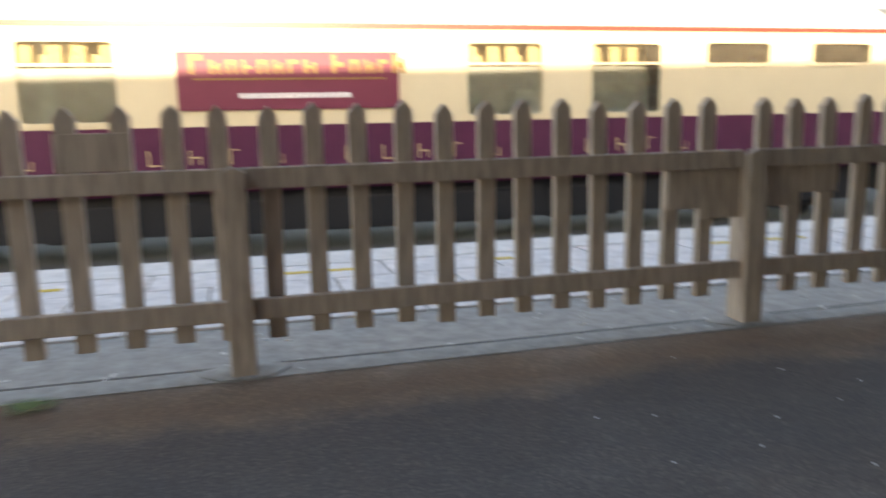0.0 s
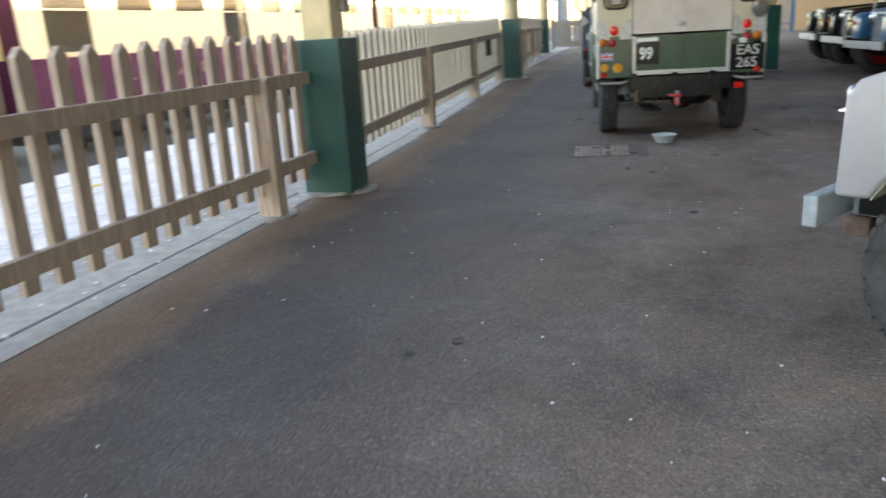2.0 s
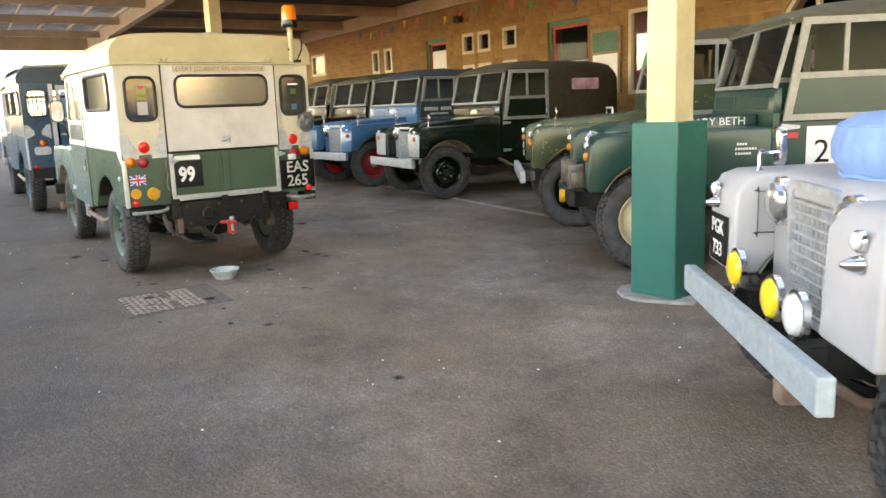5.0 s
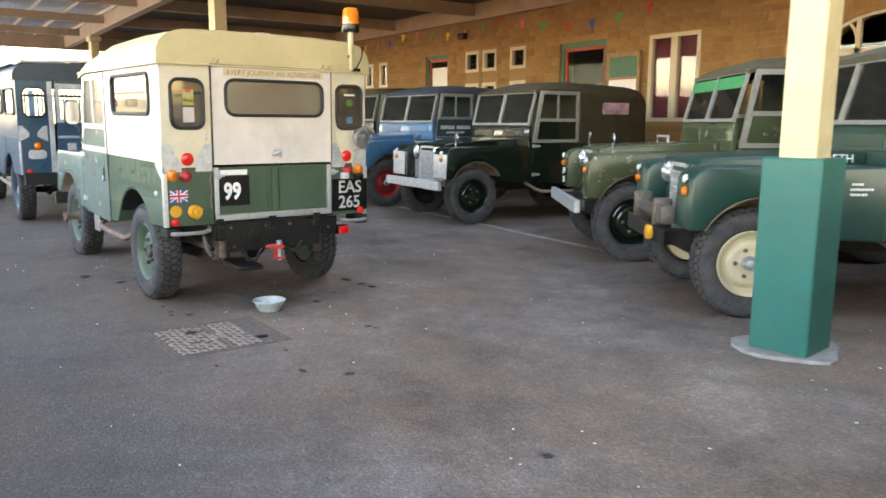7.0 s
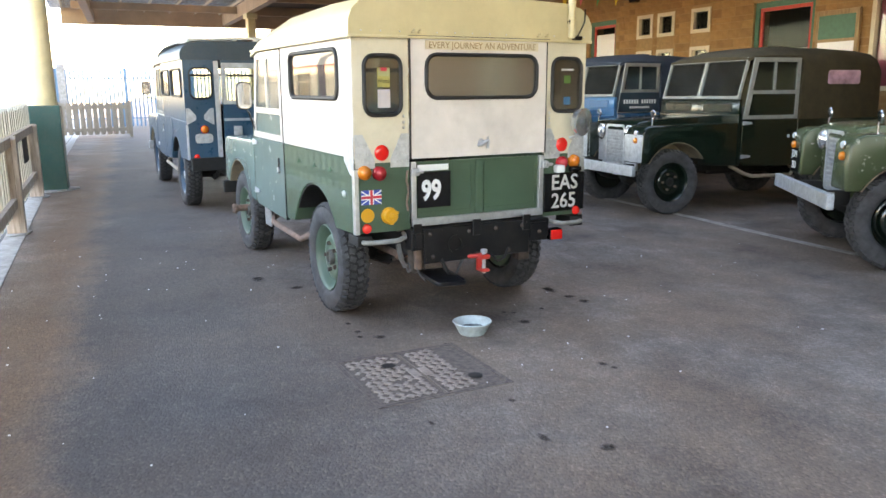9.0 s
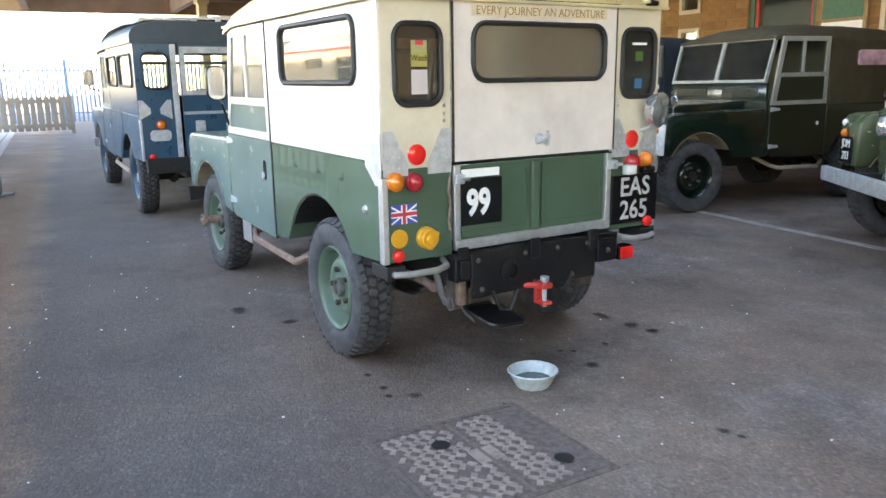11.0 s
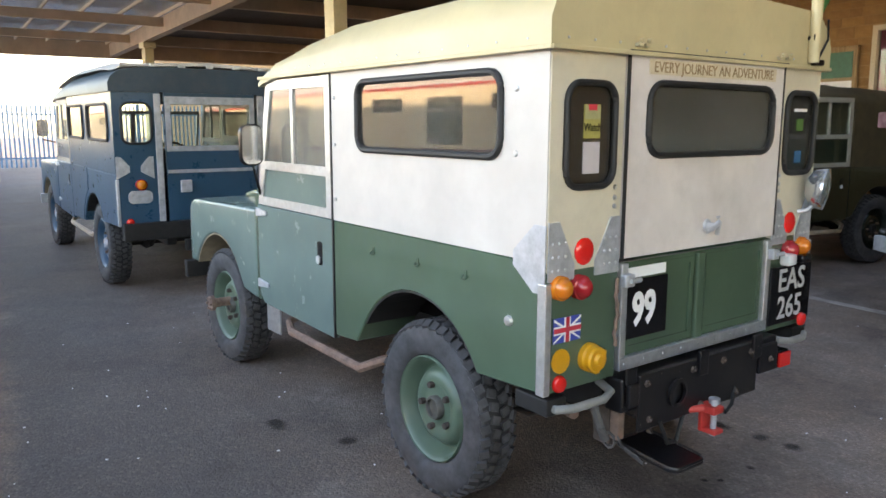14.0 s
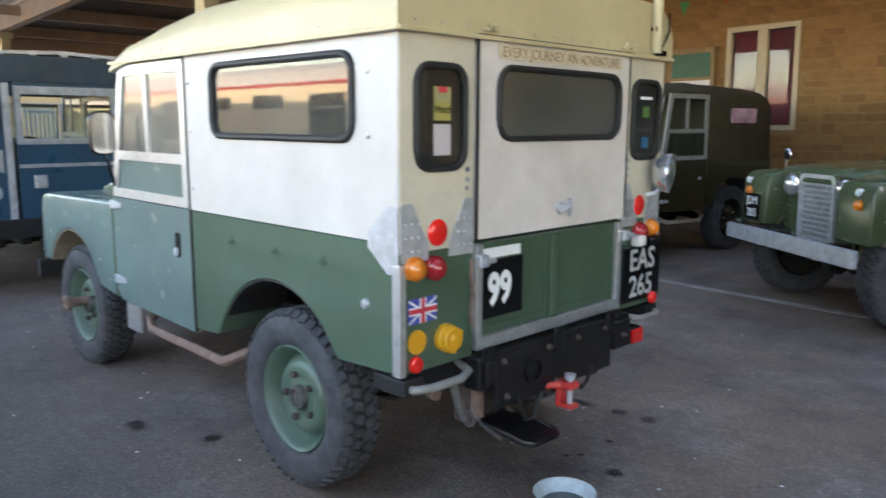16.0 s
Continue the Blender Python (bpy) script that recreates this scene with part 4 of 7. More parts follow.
def rover(label, m, body, rim, top, WB=2.35, HW=0.82, R=0.385, XR=-0.70, wing=None, front=None, canvas=None, doors=None, bump=None, group="vintage off-road cars", rear=False, screen_frame=None, plate_text="", open_cab=False, door_top=True, up=0.17, ahead=0.46, frontcap=None, scuttle=None, bump_half=0.0, bulk=0.92, door_w=0.83, track=None, lid=0.0, rear_x=0.0):
    c = thing("off_road_car", label, "off-road car", m, group)
    wing = wing or body
    front = front or body
    doors = doors or body
    screen_frame = screen_frame or FRAMEALU
    DF = WB - bulk
    DR = DF - door_w
    WF = WB + ahead
    ZS = 1.17 + up
    TY = track or HW - 0.135
    # wheels
    for x in (rear_x, WB):
        wheel_mesh(c, rim, R, Matrix.Translation((x, TY, R)) @ Matrix.Rotation(radians(-90), 4, "X"))
        wheel_mesh(c, rim, R, Matrix.Translation((x, -TY, R)) @ Matrix.Rotation(radians(90), 4, "X"))
    # chassis
    bm = B()
    for s in (-1, 1):
        box(bm, XR + 0.05, WF + 0.06, s * 0.38 - 0.04, s * 0.38 + 0.04, 0.46, 0.58, 0.008)
        for x in (0.0, WB):
            pts = [(x + q * 0.45, s * 0.40, 0.36 + 0.14 * q * q) for q in (-1, -0.6, -0.2, 0.2, 0.6, 1)]
            for k in range(3):
                tube(bm, [(p[0] * 1.0, p[1], p[2] - 0.014 * k) for p in pts[(k > 1):len(pts) - (k > 1)]], 0.022, 6)
    for x in (rear_x, WB):
        tube(bm, [(x, -TY + 0.05, R), (x, TY - 0.05, R)], 0.045, 10)
        lathe(bm, [(0, -0.12), (0.09, -0.09), (0.14, 0), (0.09, 0.09), (0, 0.12)], 14, Matrix.Translation((x, -0.15, R)) @ Matrix.Rotation(radians(90), 4, "Y"))
    box(bm, 0.6, 1.5, -0.3, 0.3, 0.40, 0.62, 0.03)
    box(bm, XR + 0.03, WF - 0.25, -HW + 0.34, HW - 0.34, 0.57, 0.66)
    part("chassis", bm, CHASSIS, c, "dark dirty chassis and axles")
    bm = B()
    tube(bm, [(DF - 0.1, HW - 0.3, 0.52), (DF - 0.16, HW - 0.10, 0.44), (DF - 0.25, HW - 0.07, 0.41), (0.60, HW - 0.07, 0.40), (0.50, HW - 0.12, 0.45), (0.40, HW - 0.3, 0.5)], 0.024, 8)
    part("exhaust_pipe", bm, RUST if rim == RIMGREEN else PIPE, c, "rusty side pipe", smooth=True)
    # front wings
    for s in (-1, 1):
        arch = []
        for a in range(29, 152, 9):
            arch.append((WB - 0.04 + 0.44 * math.cos(radians(a)), 0.40 + 0.455 * math.sin(radians(a))))
        pts = [(DF + 0.045, 1.07), (WF - 0.12, 1.05), (WF - 0.05, 1.025), (WF - 0.012, 0.965), (WF, 0.62)] + arch + [(WB - 0.47, 0.57), (DF + 0.045, 0.55)]
        bm = B()
        prism(bm, pts, "y", s * 0.45, s * HW, 0.018, 3)
        fw = part("front_wing", bm, wing, c, smooth=True)
        bm = B()
        prism(bm, arch + [(WB - 0.04 + (x - WB + 0.04) * 0.982, 0.40 + (z - 0.40) * 0.982) for x, z in reversed(arch)], "y", s * 0.455, s * (HW - 0.010))
        part("arch_liner", bm, ARCHGREEN if body == GREY else ARCHDUST, fw, "dusty wheel arch lining")
        if frontcap:
            bm = B()
            box(bm, WF - 0.035, WF + 0.004, s * 0.455, s * (HW - 0.004), 0.63, 0.95, 0.010)
            part("wing_front_cap", bm, frontcap, fw, "bare metal wing front", smooth=True)
        bm = B()
        box(bm, WB - 0.55, WF - 0.2, s * 0.43, s * 0.452, 0.45, 1.03)
        part("inner_wing", bm, ARCHGREEN if body == GREY else ARCHDUST, c, "dusty inner wing")
    # bonnet and front panel
    bm = B()
    prism(bm, [(DF + 0.05, 1.155 + lid), (WF - 0.3, 1.105 + lid), (WF - 0.17, 1.08 + lid), (WF - 0.145, 1.05 + lid), (WF - 0.145, 0.98), (DF + 0.05, 0.98)], "y", -0.49, 0.49, 0.02, 3)
    part("bonnet", bm, body, c, smooth=True)
    bm = B()
    box(bm, WF - 0.22, WF - 0.17, -0.45, 0.45, 0.50, 1.04, 0.012)
    fp = part("front_panel", bm, front, c, smooth=True)
    bm = B()
    for i in range(10):
        y = -0.18 + i * 0.04
        box(bm, WF - 0.168, WF - 0.155, y - 0.005, y + 0.005, 0.56, 1.02)
    for i in range(12):
        z = 0.57 + i * 0.04
        box(bm, WF - 0.168, WF - 0.150, -0.19, 0.19, z - 0.005, z + 0.005)
    plate(bm, rrect(0, 0.79, 0.44, 0.52, 0.05), [rrect(0, 0.79, 0.38, 0.46, 0.04)], Matrix.Translation((WF - 0.17, 0, 0)) @ REAR, 0.03)
    part("grille", bm, GALV, c, "metal mesh grille")
    for s in (-1, 1):
        lamp("headlight", c, (WF - 0.165, s * 0.325, 0.95), (1, 0, 0), 0.088, 0.07, HEADLENS, "round headlight with a chrome rim", CHROME)
        lamp("side_light", c, (WF - 0.003, s * (HW - 0.12), 0.97), (1, 0, 0), 0.028, 0.03, CLEARLENS, "small side light", CHROME)
        if body != GREY:
            lamp("indicator", c, (WF - 0.003, s * (HW - 0.12), 0.885), (1, 0, 0), 0.035, 0.035, AMBER, "amber indicator")
    bm = B()
    box(bm, WF + 0.07, WF + 0.125, -(bump_half or HW + 0.01), bump_half or HW + 0.01, 0.48, 0.60, 0.008)
    for s in (-1, 1):
        box(bm, WF - 0.05, WF + 0.08, s * 0.38 - 0.04, s * 0.38 + 0.04, 0.465, 0.57)
    part("front_bumper", bm, bump or GALV, c, "galvanised steel bumper")
    # bulkhead, windscreen
    bm = B()
    box(bm, DF - 0.005, DF + 0.05, -HW + 0.005, HW - 0.005, 0.55, 1.17, 0.01)
    part("bulkhead", bm, body, c)
    if up:
        bm = B()
        prism(bm, [(DF + 0.05, 1.12), (DF + 0.03, ZS), (DF - 0.02, ZS), (DF - 0.02, 1.12)], "y", -HW + 0.03, HW - 0.03, 0.008, 2)
        sc = part("scuttle", bm, scuttle or body, c, "vented panel under the windscreen", smooth=True)
        for s in (-1, 1):
            bm = B()
            box(bm, DF + 0.03, DF + 0.052, s * 0.40 - 0.27, s * 0.40 + 0.27, 1.19, 1.29, 0.006)
            part("vent_flap", bm, scuttle or body, sc)
    tilt = Matrix.Translation((DF + 0.01, 0, ZS)) @ Matrix.Rotation(radians(-14), 4, "Y")
    bm = B()
    plate(bm, [(-HW + 0.05, 0), (HW - 0.05, 0), (HW - 0.05, 0.50), (-HW + 0.05, 0.50)],
          [rrect(s * (HW - 0.05) / 2, 0.25, HW - 0.095, 0.435, 0.02, 2) for s in (-1, 1)], tilt @ REAR, 0.035)
    ws = part("windscreen", bm, screen_frame, c, "two-pane windscreen in a metal frame")
    for s in (-1, 1):
        bm = B()
        plate(bm, rrect(s * (HW - 0.05) / 2, 0.25, HW - 0.085, 0.445, 0.02, 2), [], tilt @ Matrix.Translation((0.014, 0, 0)) @ REAR, 0.005)
        part("pane", bm, CARGLASS, ws).visible_shadow = False
    # tub
    for s in (-1, 1):
        arch = []
        for a in range(150, 27, -9):
            arch.append((0.05 + 0.47 * math.cos(radians(a)), 0.41 + 0.465 * math.sin(radians(a))))
        pts = [(XR, 1.10), (XR, 0.66)] + arch + [(0.515, 0.56), (DR - 0.006, 0.545), (DR - 0.006, 1.10)]
        bm = B()
        prism(bm, pts, "y", s * (HW - 0.30), s * HW, 0.006, 1)
        rp = part("rear_side_panel", bm, body, c)
        bm = B()
        prism(bm, arch + [(0.05 + (x - 0.05) * 0.982, 0.41 + (z - 0.41) * 0.982) for x, z in reversed(arch)], "y", s * (HW - 0.295), s * (HW - 0.008))
        part("arch_liner", bm, CHASSIS, rp, "dark wheel arch lining")
    bm = B()
    box(bm, XR + 0.05, DR, -HW + 0.29, HW - 0.29, 0.64, 0.68)
    box(bm, DR - 0.06, DR - 0.02, -HW + 0.3, HW - 0.3, 0.64, 1.1)
    part("load_floor", bm, CHASSIS, c)
    # doors
    for s in (-1, 1):
        bm = B()
        prism(bm, [(DR + 0.004, 1.10), (DF - 0.004, 1.10), (DF - 0.004, 0.60), (DF - 0.06, 0.545), (DR + 0.004, 0.525)], "y", s * (HW - 0.03), s * (HW + 0.004), 0.006, 1)
        d = part("door", bm, doors, c)
        for z in (0.66, 1.06):
            bm = B()
            prism(bm, [(DF - 0.004, z - 0.025), (DF - 0.14, z - 0.012), (DF - 0.14, z + 0.012), (DF - 0.004, z + 0.025)], "y", s * (HW + 0.004), s * (HW + 0.016), 0.003, 1)
            part("hinge", bm, GALV, d)
        bm = B()
        prism(bm, rrect(DR + 0.13, 0.925, 0.05, 0.115, 0.012, 2), "y", s * (HW + 0.003), s * (HW + 0.0065))
        hr = part("handle_recess", bm, BLACK, d, "dark recessed door handle")
        bm = B()
        prism(bm, rrect(DR + 0.137, 0.893, 0.034, 0.040, 0.012, 2), "y", s * (HW + 0.0066), s * (HW + 0.018), 0.003, 1)
        part("handle_lever", bm, GALV, hr, "bare metal lever")
        if door_top:
            z1 = 1.66 + up if top != "hard" else 1.765
            fx = 0.14 if top != "hard" else 0.17
            zp = 1.345 + up * 0.6
            bm = B()
            plate(bm, [(DR + 0.01, 1.105), (DF - 0.02, 1.105), (DF - fx, z1), (DR + 0.01, z1)],
                  [[(DR + 0.06, zp), ((DR + DF) / 2 - 0.045, zp), ((DR + DF) / 2 - 0.045, z1 - 0.05), (DR + 0.06, z1 - 0.05)],
                   [((DR + DF) / 2 - 0.015, zp), (DF - 0.07 - 0.055, zp), (DF - fx - 0.05, z1 - 0.05), ((DR + DF) / 2 - 0.015, z1 - 0.05)],
                   [(DR + 0.06, 1.15), (DF - 0.085, 1.15), (DF - 0.13, zp - 0.045), (DR + 0.06, zp - 0.045)]],
                  Matrix.Translation((0, s * (HW - 0.012) - 0.014, 0)) @ SIDE, 0.028)
            t = part("door_top", bm, screen_frame, d, "metal framed sliding window")
            bm = B()
            box(bm, DR + 0.055, DF - 0.09, s * (HW - 0.012) - 0.005, s * (HW - 0.012) + 0.005, 1.145, zp - 0.04)
            part("lower_infill", bm, doors, t)
            bm = B()
            plate(bm, [(DR + 0.055, zp - 0.01), (DF - 0.115, zp - 0.01), (DF - fx - 0.04, z1 - 0.045), (DR + 0.055, z1 - 0.045)], [], Matrix.Translation((0, s * (HW - 0.012), 0)) @ SIDE, 0.004)
            part("pane", bm, HAZYSIDE if top == "hard" else DOORGLASS, t).visible_shadow = False
    # cab
    for s in (-1, 0, 1):
        bm = B()
        box(bm, DR + 0.02, DR + 0.42, s * 0.42 - 0.19, s * 0.42 + 0.19, 0.68, 0.86, 0.04)
        box(bm, DR - 0.02, DR + 0.10, s * 0.42 - 0.19, s * 0.42 + 0.19, 0.84, 1.24, 0.04)
        part("seat", bm, SEAT, c, "black vinyl seat", smooth=True)
    bm = B()
    mm = Matrix.Translation((DF - 0.28, -0.40, 1.14)) @ Matrix.Rotation(radians(-48), 4, "Y")
    tube(bm, [mm @ Vector((0.2 * math.cos(a), 0.2 * math.sin(a), 0)) for a in [i * math.pi / 14 for i in range(28)]], 0.013, 8, True)
    for a in (0.5, 2.6, 4.7):
        tube(bm, [mm @ Vector((0, 0, -0.03)), mm @ Vector((0.2 * math.cos(a), 0.2 * math.sin(a), 0))], 0.007, 6)
    tube(bm, [mm @ Vector((0, 0, -0.03)), (DF, -0.40, 0.9)], 0.02, 8)
    part("steering_wheel", bm, BLACK, c, "thin black steering wheel", smooth=True)
    # canvas top
    if top == "soft":
        cv = canvas or CANVAS
        rings = []
        for x, z, zs, w in ((XR - 0.02, 1.91, 1.750, HW - 0.04), (XR + 0.06, 1.96, 1.810, HW - 0.01), (0.0, 1.99, 1.850, HW), (DR - 0.03, 1.99, 1.850, HW)):
            ring = [(x, w, 1.06), (x, w - 0.01, zs - 0.08), (x, w - 0.05, zs), (x, w - 0.16, zs + 0.075), (x, w * 0.5, z - 0.02), (x, 0, z)]
            ring = ring + [(p[0], -p[1], p[2]) for p in reversed(ring[:-1])]
            rings.append(ring)
        bm = B()
        loft(bm, rings)
        part("canvas_rear", bm, cv, c, "canvas tilt over the load bed", smooth=True)
        for s in (-1, 1):
            bm = B()
            plate(bm, rrect((XR + DR) / 2 - 0.02, 1.60, 0.5, 0.17, 0.03), [], Matrix.Translation((0, s * HW - 0.003, 0)) @ SIDE, 0.012)
            part("side_window", bm, plain("cloudy_plastic", (0.52, 0.30, 0.36), 0.2, var=0.45, scale=5), c, "cloudy plastic window sewn into the canvas")
        rings = []
        for x, z, zs, w in ((DR - 0.04, 2.00, 1.850, HW + 0.004), ((DR + DF) / 2, 1.97, 1.850, HW), (DF - 0.16, 1.91, 1.840, HW - 0.01), (DF - 0.07, 1.86, 1.815, HW - 0.02)):
            ring = [(x, w - 0.02, zs - 0.03), (x, w - 0.03, zs + 0.01), (x, w - 0.16, zs + (z - zs) * 0.6), (x, w * 0.5, z - 0.01), (x, 0, z)]
            ring = ring + [(p[0], -p[1], p[2]) for p in reversed(ring[:-1])]
            ring = ring + [(x, -w + 0.16, zs + (z - zs) * 0.6 - 0.035), (x, w - 0.16, zs + (z - zs) * 0.6 - 0.035)]
            rings.append(ring)
        bm = B()
        loft(bm, rings)
        part("canvas_cab", bm, cv, c, "canvas cab roof", smooth=True)
    if plate_text:
        a, b = plate_text.split()
        bm = B()
        box(bm, WF + 0.001, WF + 0.010, -HW + 0.06, -HW + 0.30, 0.64, 0.86, 0.004)
        pl = part("number_plate", bm, BLACK, c, "black number plate with silver characters")
        tm = Matrix.Translation((WF + 0.011, -HW + 0.18, 0)) @ Matrix(((0, 0, 1, 0), (1, 0, 0, 0), (0, 1, 0, 0), (0, 0, 0, 1)))
        writing("plate_lettering", a, 0.095, LETTER, pl, tm @ Matrix.Translation((0, 0.80, 0)))
        writing("plate_lettering", b, 0.095, LETTER, pl, tm @ Matrix.Translation((0, 0.70, 0)))
    return c, WB, HW, DF, DR, WF


def hardtop(c, HW, XR, X1, mat, roof_mat, sill, zs=1.785, ztop=2.03, windows=(), lip=0.0, front=None):
    """Metal side panels with windows and a domed roof, from the rear XR forward to X1."""
    for s in (-1, 1):
        bm = B()
        holes = [rrect((a + b) / 2, (z0 + z1) / 2, b - a, z1 - z0, 0.06) for a, b, z0, z1 in windows]
        plate(bm, [(XR, 1.102), (X1, 1.102), (X1, zs), (XR, zs)], holes, Matrix.Translation((0, s * HW - (0.025 if s > 0 else 0), 0)) @ SIDE, 0.025)
        side = part("hardtop_side", bm, mat, c)
        for a, b, z0, z1 in windows:
            loop = rrect((a + b) / 2, (z0 + z1) / 2, b - a, z1 - z0, 0.06)
            bm = B()
            tube(bm, [(p[0], s * (HW + 0.004), p[1]) for p in loop], 0.014, 8, True)
            part("window_seal", bm, RUBBER, side, "black rubber window seal", smooth=True)
            bm = B()
            plate(bm, loop, [], Matrix.Translation((0, s * (HW - 0.006), 0)) @ SIDE, 0.004)
            part("pane", bm, GLASS, side).visible_shadow = False
    rings = []
    fx = front
    w = HW + 0.022
    for x, za, zb in ((XR - 0.025, zs, ztop - 0.008), (XR + 0.5, zs, ztop), (X1 - 0.1, zs, ztop - 0.02), (fx - 0.45, zs - 0.008, ztop - 0.075), (fx - 0.18, zs - 0.015, ztop - 0.13), (fx - 0.05, zs - 0.035, ztop - 0.19), (fx, zs - 0.05, zs + 0.0)):
        h = zb - za
        half = [(w, za), (w, za + h * 0.35), (w - 0.025, za + h * 0.6), (w - 0.09, za + h * 0.84), (w - 0.2, za + h * 0.95), (w * 0.4, za + h * 0.995), (0, zb)]
        ring = [(x, p[0], p[1]) for p in half] + [(x, -p[0], p[1]) for p in reversed(half[:-1])]
        rings.append(ring)
    bm = B()
    loft(bm, rings)
    return part("roof", bm, roof_mat, c, "domed metal roof", smooth=True)


# --- the cream and green hard-top car ---
HERO = pose(9.877, 0.306, 0, 0, -0.8, 3.2) @ Matrix.Diagonal((1, 0.98, 1.008, 1))
hero, WB, HW, DF, DR, WF = rover("old cream and green hard-top off-road car with race number 99", HERO, GREEN, RIMGREEN, "hard", WB=2.32, HW=0.84, R=0.371, wing=FADED, doors=FADED, up=0.0, ahead=0.46, screen_frame=ALLOY, bump=CHASSIS, bulk=0.72, door_w=0.88, track=0.69, rear_x=0.035)
X = -0.70
hardtop(hero, HW, X, DR - 0.006, WHITE, CREAM, None, windows=((-0.475, 0.475, 1.435, 1.72),), front=DF - 0.12)


# places of the parked row: by the contact point of the near-side front wheel and the heading
def parked(fx, fy, heading, wb, hw):
    a = radians(heading)
    h = Vector((math.cos(a), math.sin(a)))
    l = Vector((-math.sin(a), math.cos(a)))
    o = Vector((fx, fy)) - wb * h - (hw - 0.135) * l
    return pose(o.x, o.y, 0, 0, 0, heading)


def scaled(fx, fy, heading, k, z=0.0):
    return Matrix.Translation((0, 0, z)) @ parked(fx, fy, heading, 2.35 * k, 0.82 * k + 0.135 * (1 - k)) @ Matrix.Diagonal((k, k, k, 1))


grey, *_ = rover("pale grey open off-road car with a blue-covered tyre", scaled(3.485, -0.275, 54, 0.98), GREY, BLUERIM, "none", R=0.368, bump_half=0.77, lid=-0.03, plate_text="PGK 733", door_top=False, up=0.0, bump=plain("pale_blue_bumper", (0.34, 0.40, 0.43), 0.55, 0.2))
teal, *_ = rover("bottle green canvas-roofed off-road car with cream wheels", scaled(6.90, -2.45, 54, 1.04), BOTTLE, CREAMRIM, "soft", canvas=GREENCANVAS, bump=CHASSIS, bump_half=0.5)
sage, *_ = rover("sage green off-road car with a canvas roof", scaled(8.95, -3.52, 55, 1.06), SAGE, DKGREEN, "soft", canvas=GREENCANVAS, plate_text="JDM 203")
dark, *_ = rover("very dark green off-road car with an olive canvas tilt", scaled(11.98, -3.70, 84, 0.99, lie(12.0)), DKGREEN, DKGREEN, "soft", front=GALV, frontcap=GALV)
blue, *_ = rover("light blue off-road car with a dark blue canvas roof", scaled(14.15, -3.62, 94, 0.985, lie(14.2)), SKYBLUE, REDRIM, "soft", canvas=BLUECANVAS)
rover("black off-road car with a brown canvas roof", scaled(16.15, -3.62, 90, 0.98, lie(16.2)), BLACK, BLACK, "soft", canvas=GREENCANVAS, front=GALV)
rover("black off-road car with a brown canvas roof", scaled(17.9, -3.55, 88, 0.97, lie(17.9)), BLACK, BLACK, "soft", canvas=GREENCANVAS, front=GALV)
wag, wWB, wHW, wDF, wDR, wWF = rover("navy blue long-wheelbase station wagon off-road car", pose(15.13, 0.66, 0.104, 0, -1.08, 1.8), NAVY, NAVY, "hard", WB=2.83, HW=0.83, R=0.39, XR=-0.95, up=0.0, ahead=0.43)
hardtop(wag, wHW, -0.95, wDR - 0.006, NAVY, DKNAVY, None, zs=1.79, ztop=2.01, windows=((-0.78, 0.06, 1.38, 1.69), (0.28, 1.02, 1.38, 1.69)), front=wDF - 0.10)


# --- details of the cream and green car ---
YZ = Matrix(((0, 0, 1, 0), (1, 0, 0, 0), (0, 1, 0, 0), (0, 0, 0, 1)))
RT = Matrix(((0, 0, -1, 0), (-1, 0, 0, 0), (0, 1, 0, 0), (0, 0, 0, 1)))      # writing that faces the rear


def rear_sheet(name, mat, outline, holes, x, t, parent, label=""):
    bm = B()
    plate(bm, outline, holes, Matrix.Translation((x, 0, 0)) @ YZ, t)
    return part(name, bm, mat, parent, label)


def rear_window(parent, cy, cz, w, h, r, x, pane=None):
    loop = rrect(cy, cz, w, h, r)
    bm = B()
    tube(bm, [(x - 0.004, p[0], p[1]) for p in loop], 0.0115, 8, True)
    part("window_seal", bm, RUBBER, parent, "black rubber window seal", smooth=True)
    o = rear_sheet("pane", pane or DARKGLASS, loop, [], x + 0.006, 0.004, parent)
    o.visible_shadow = False


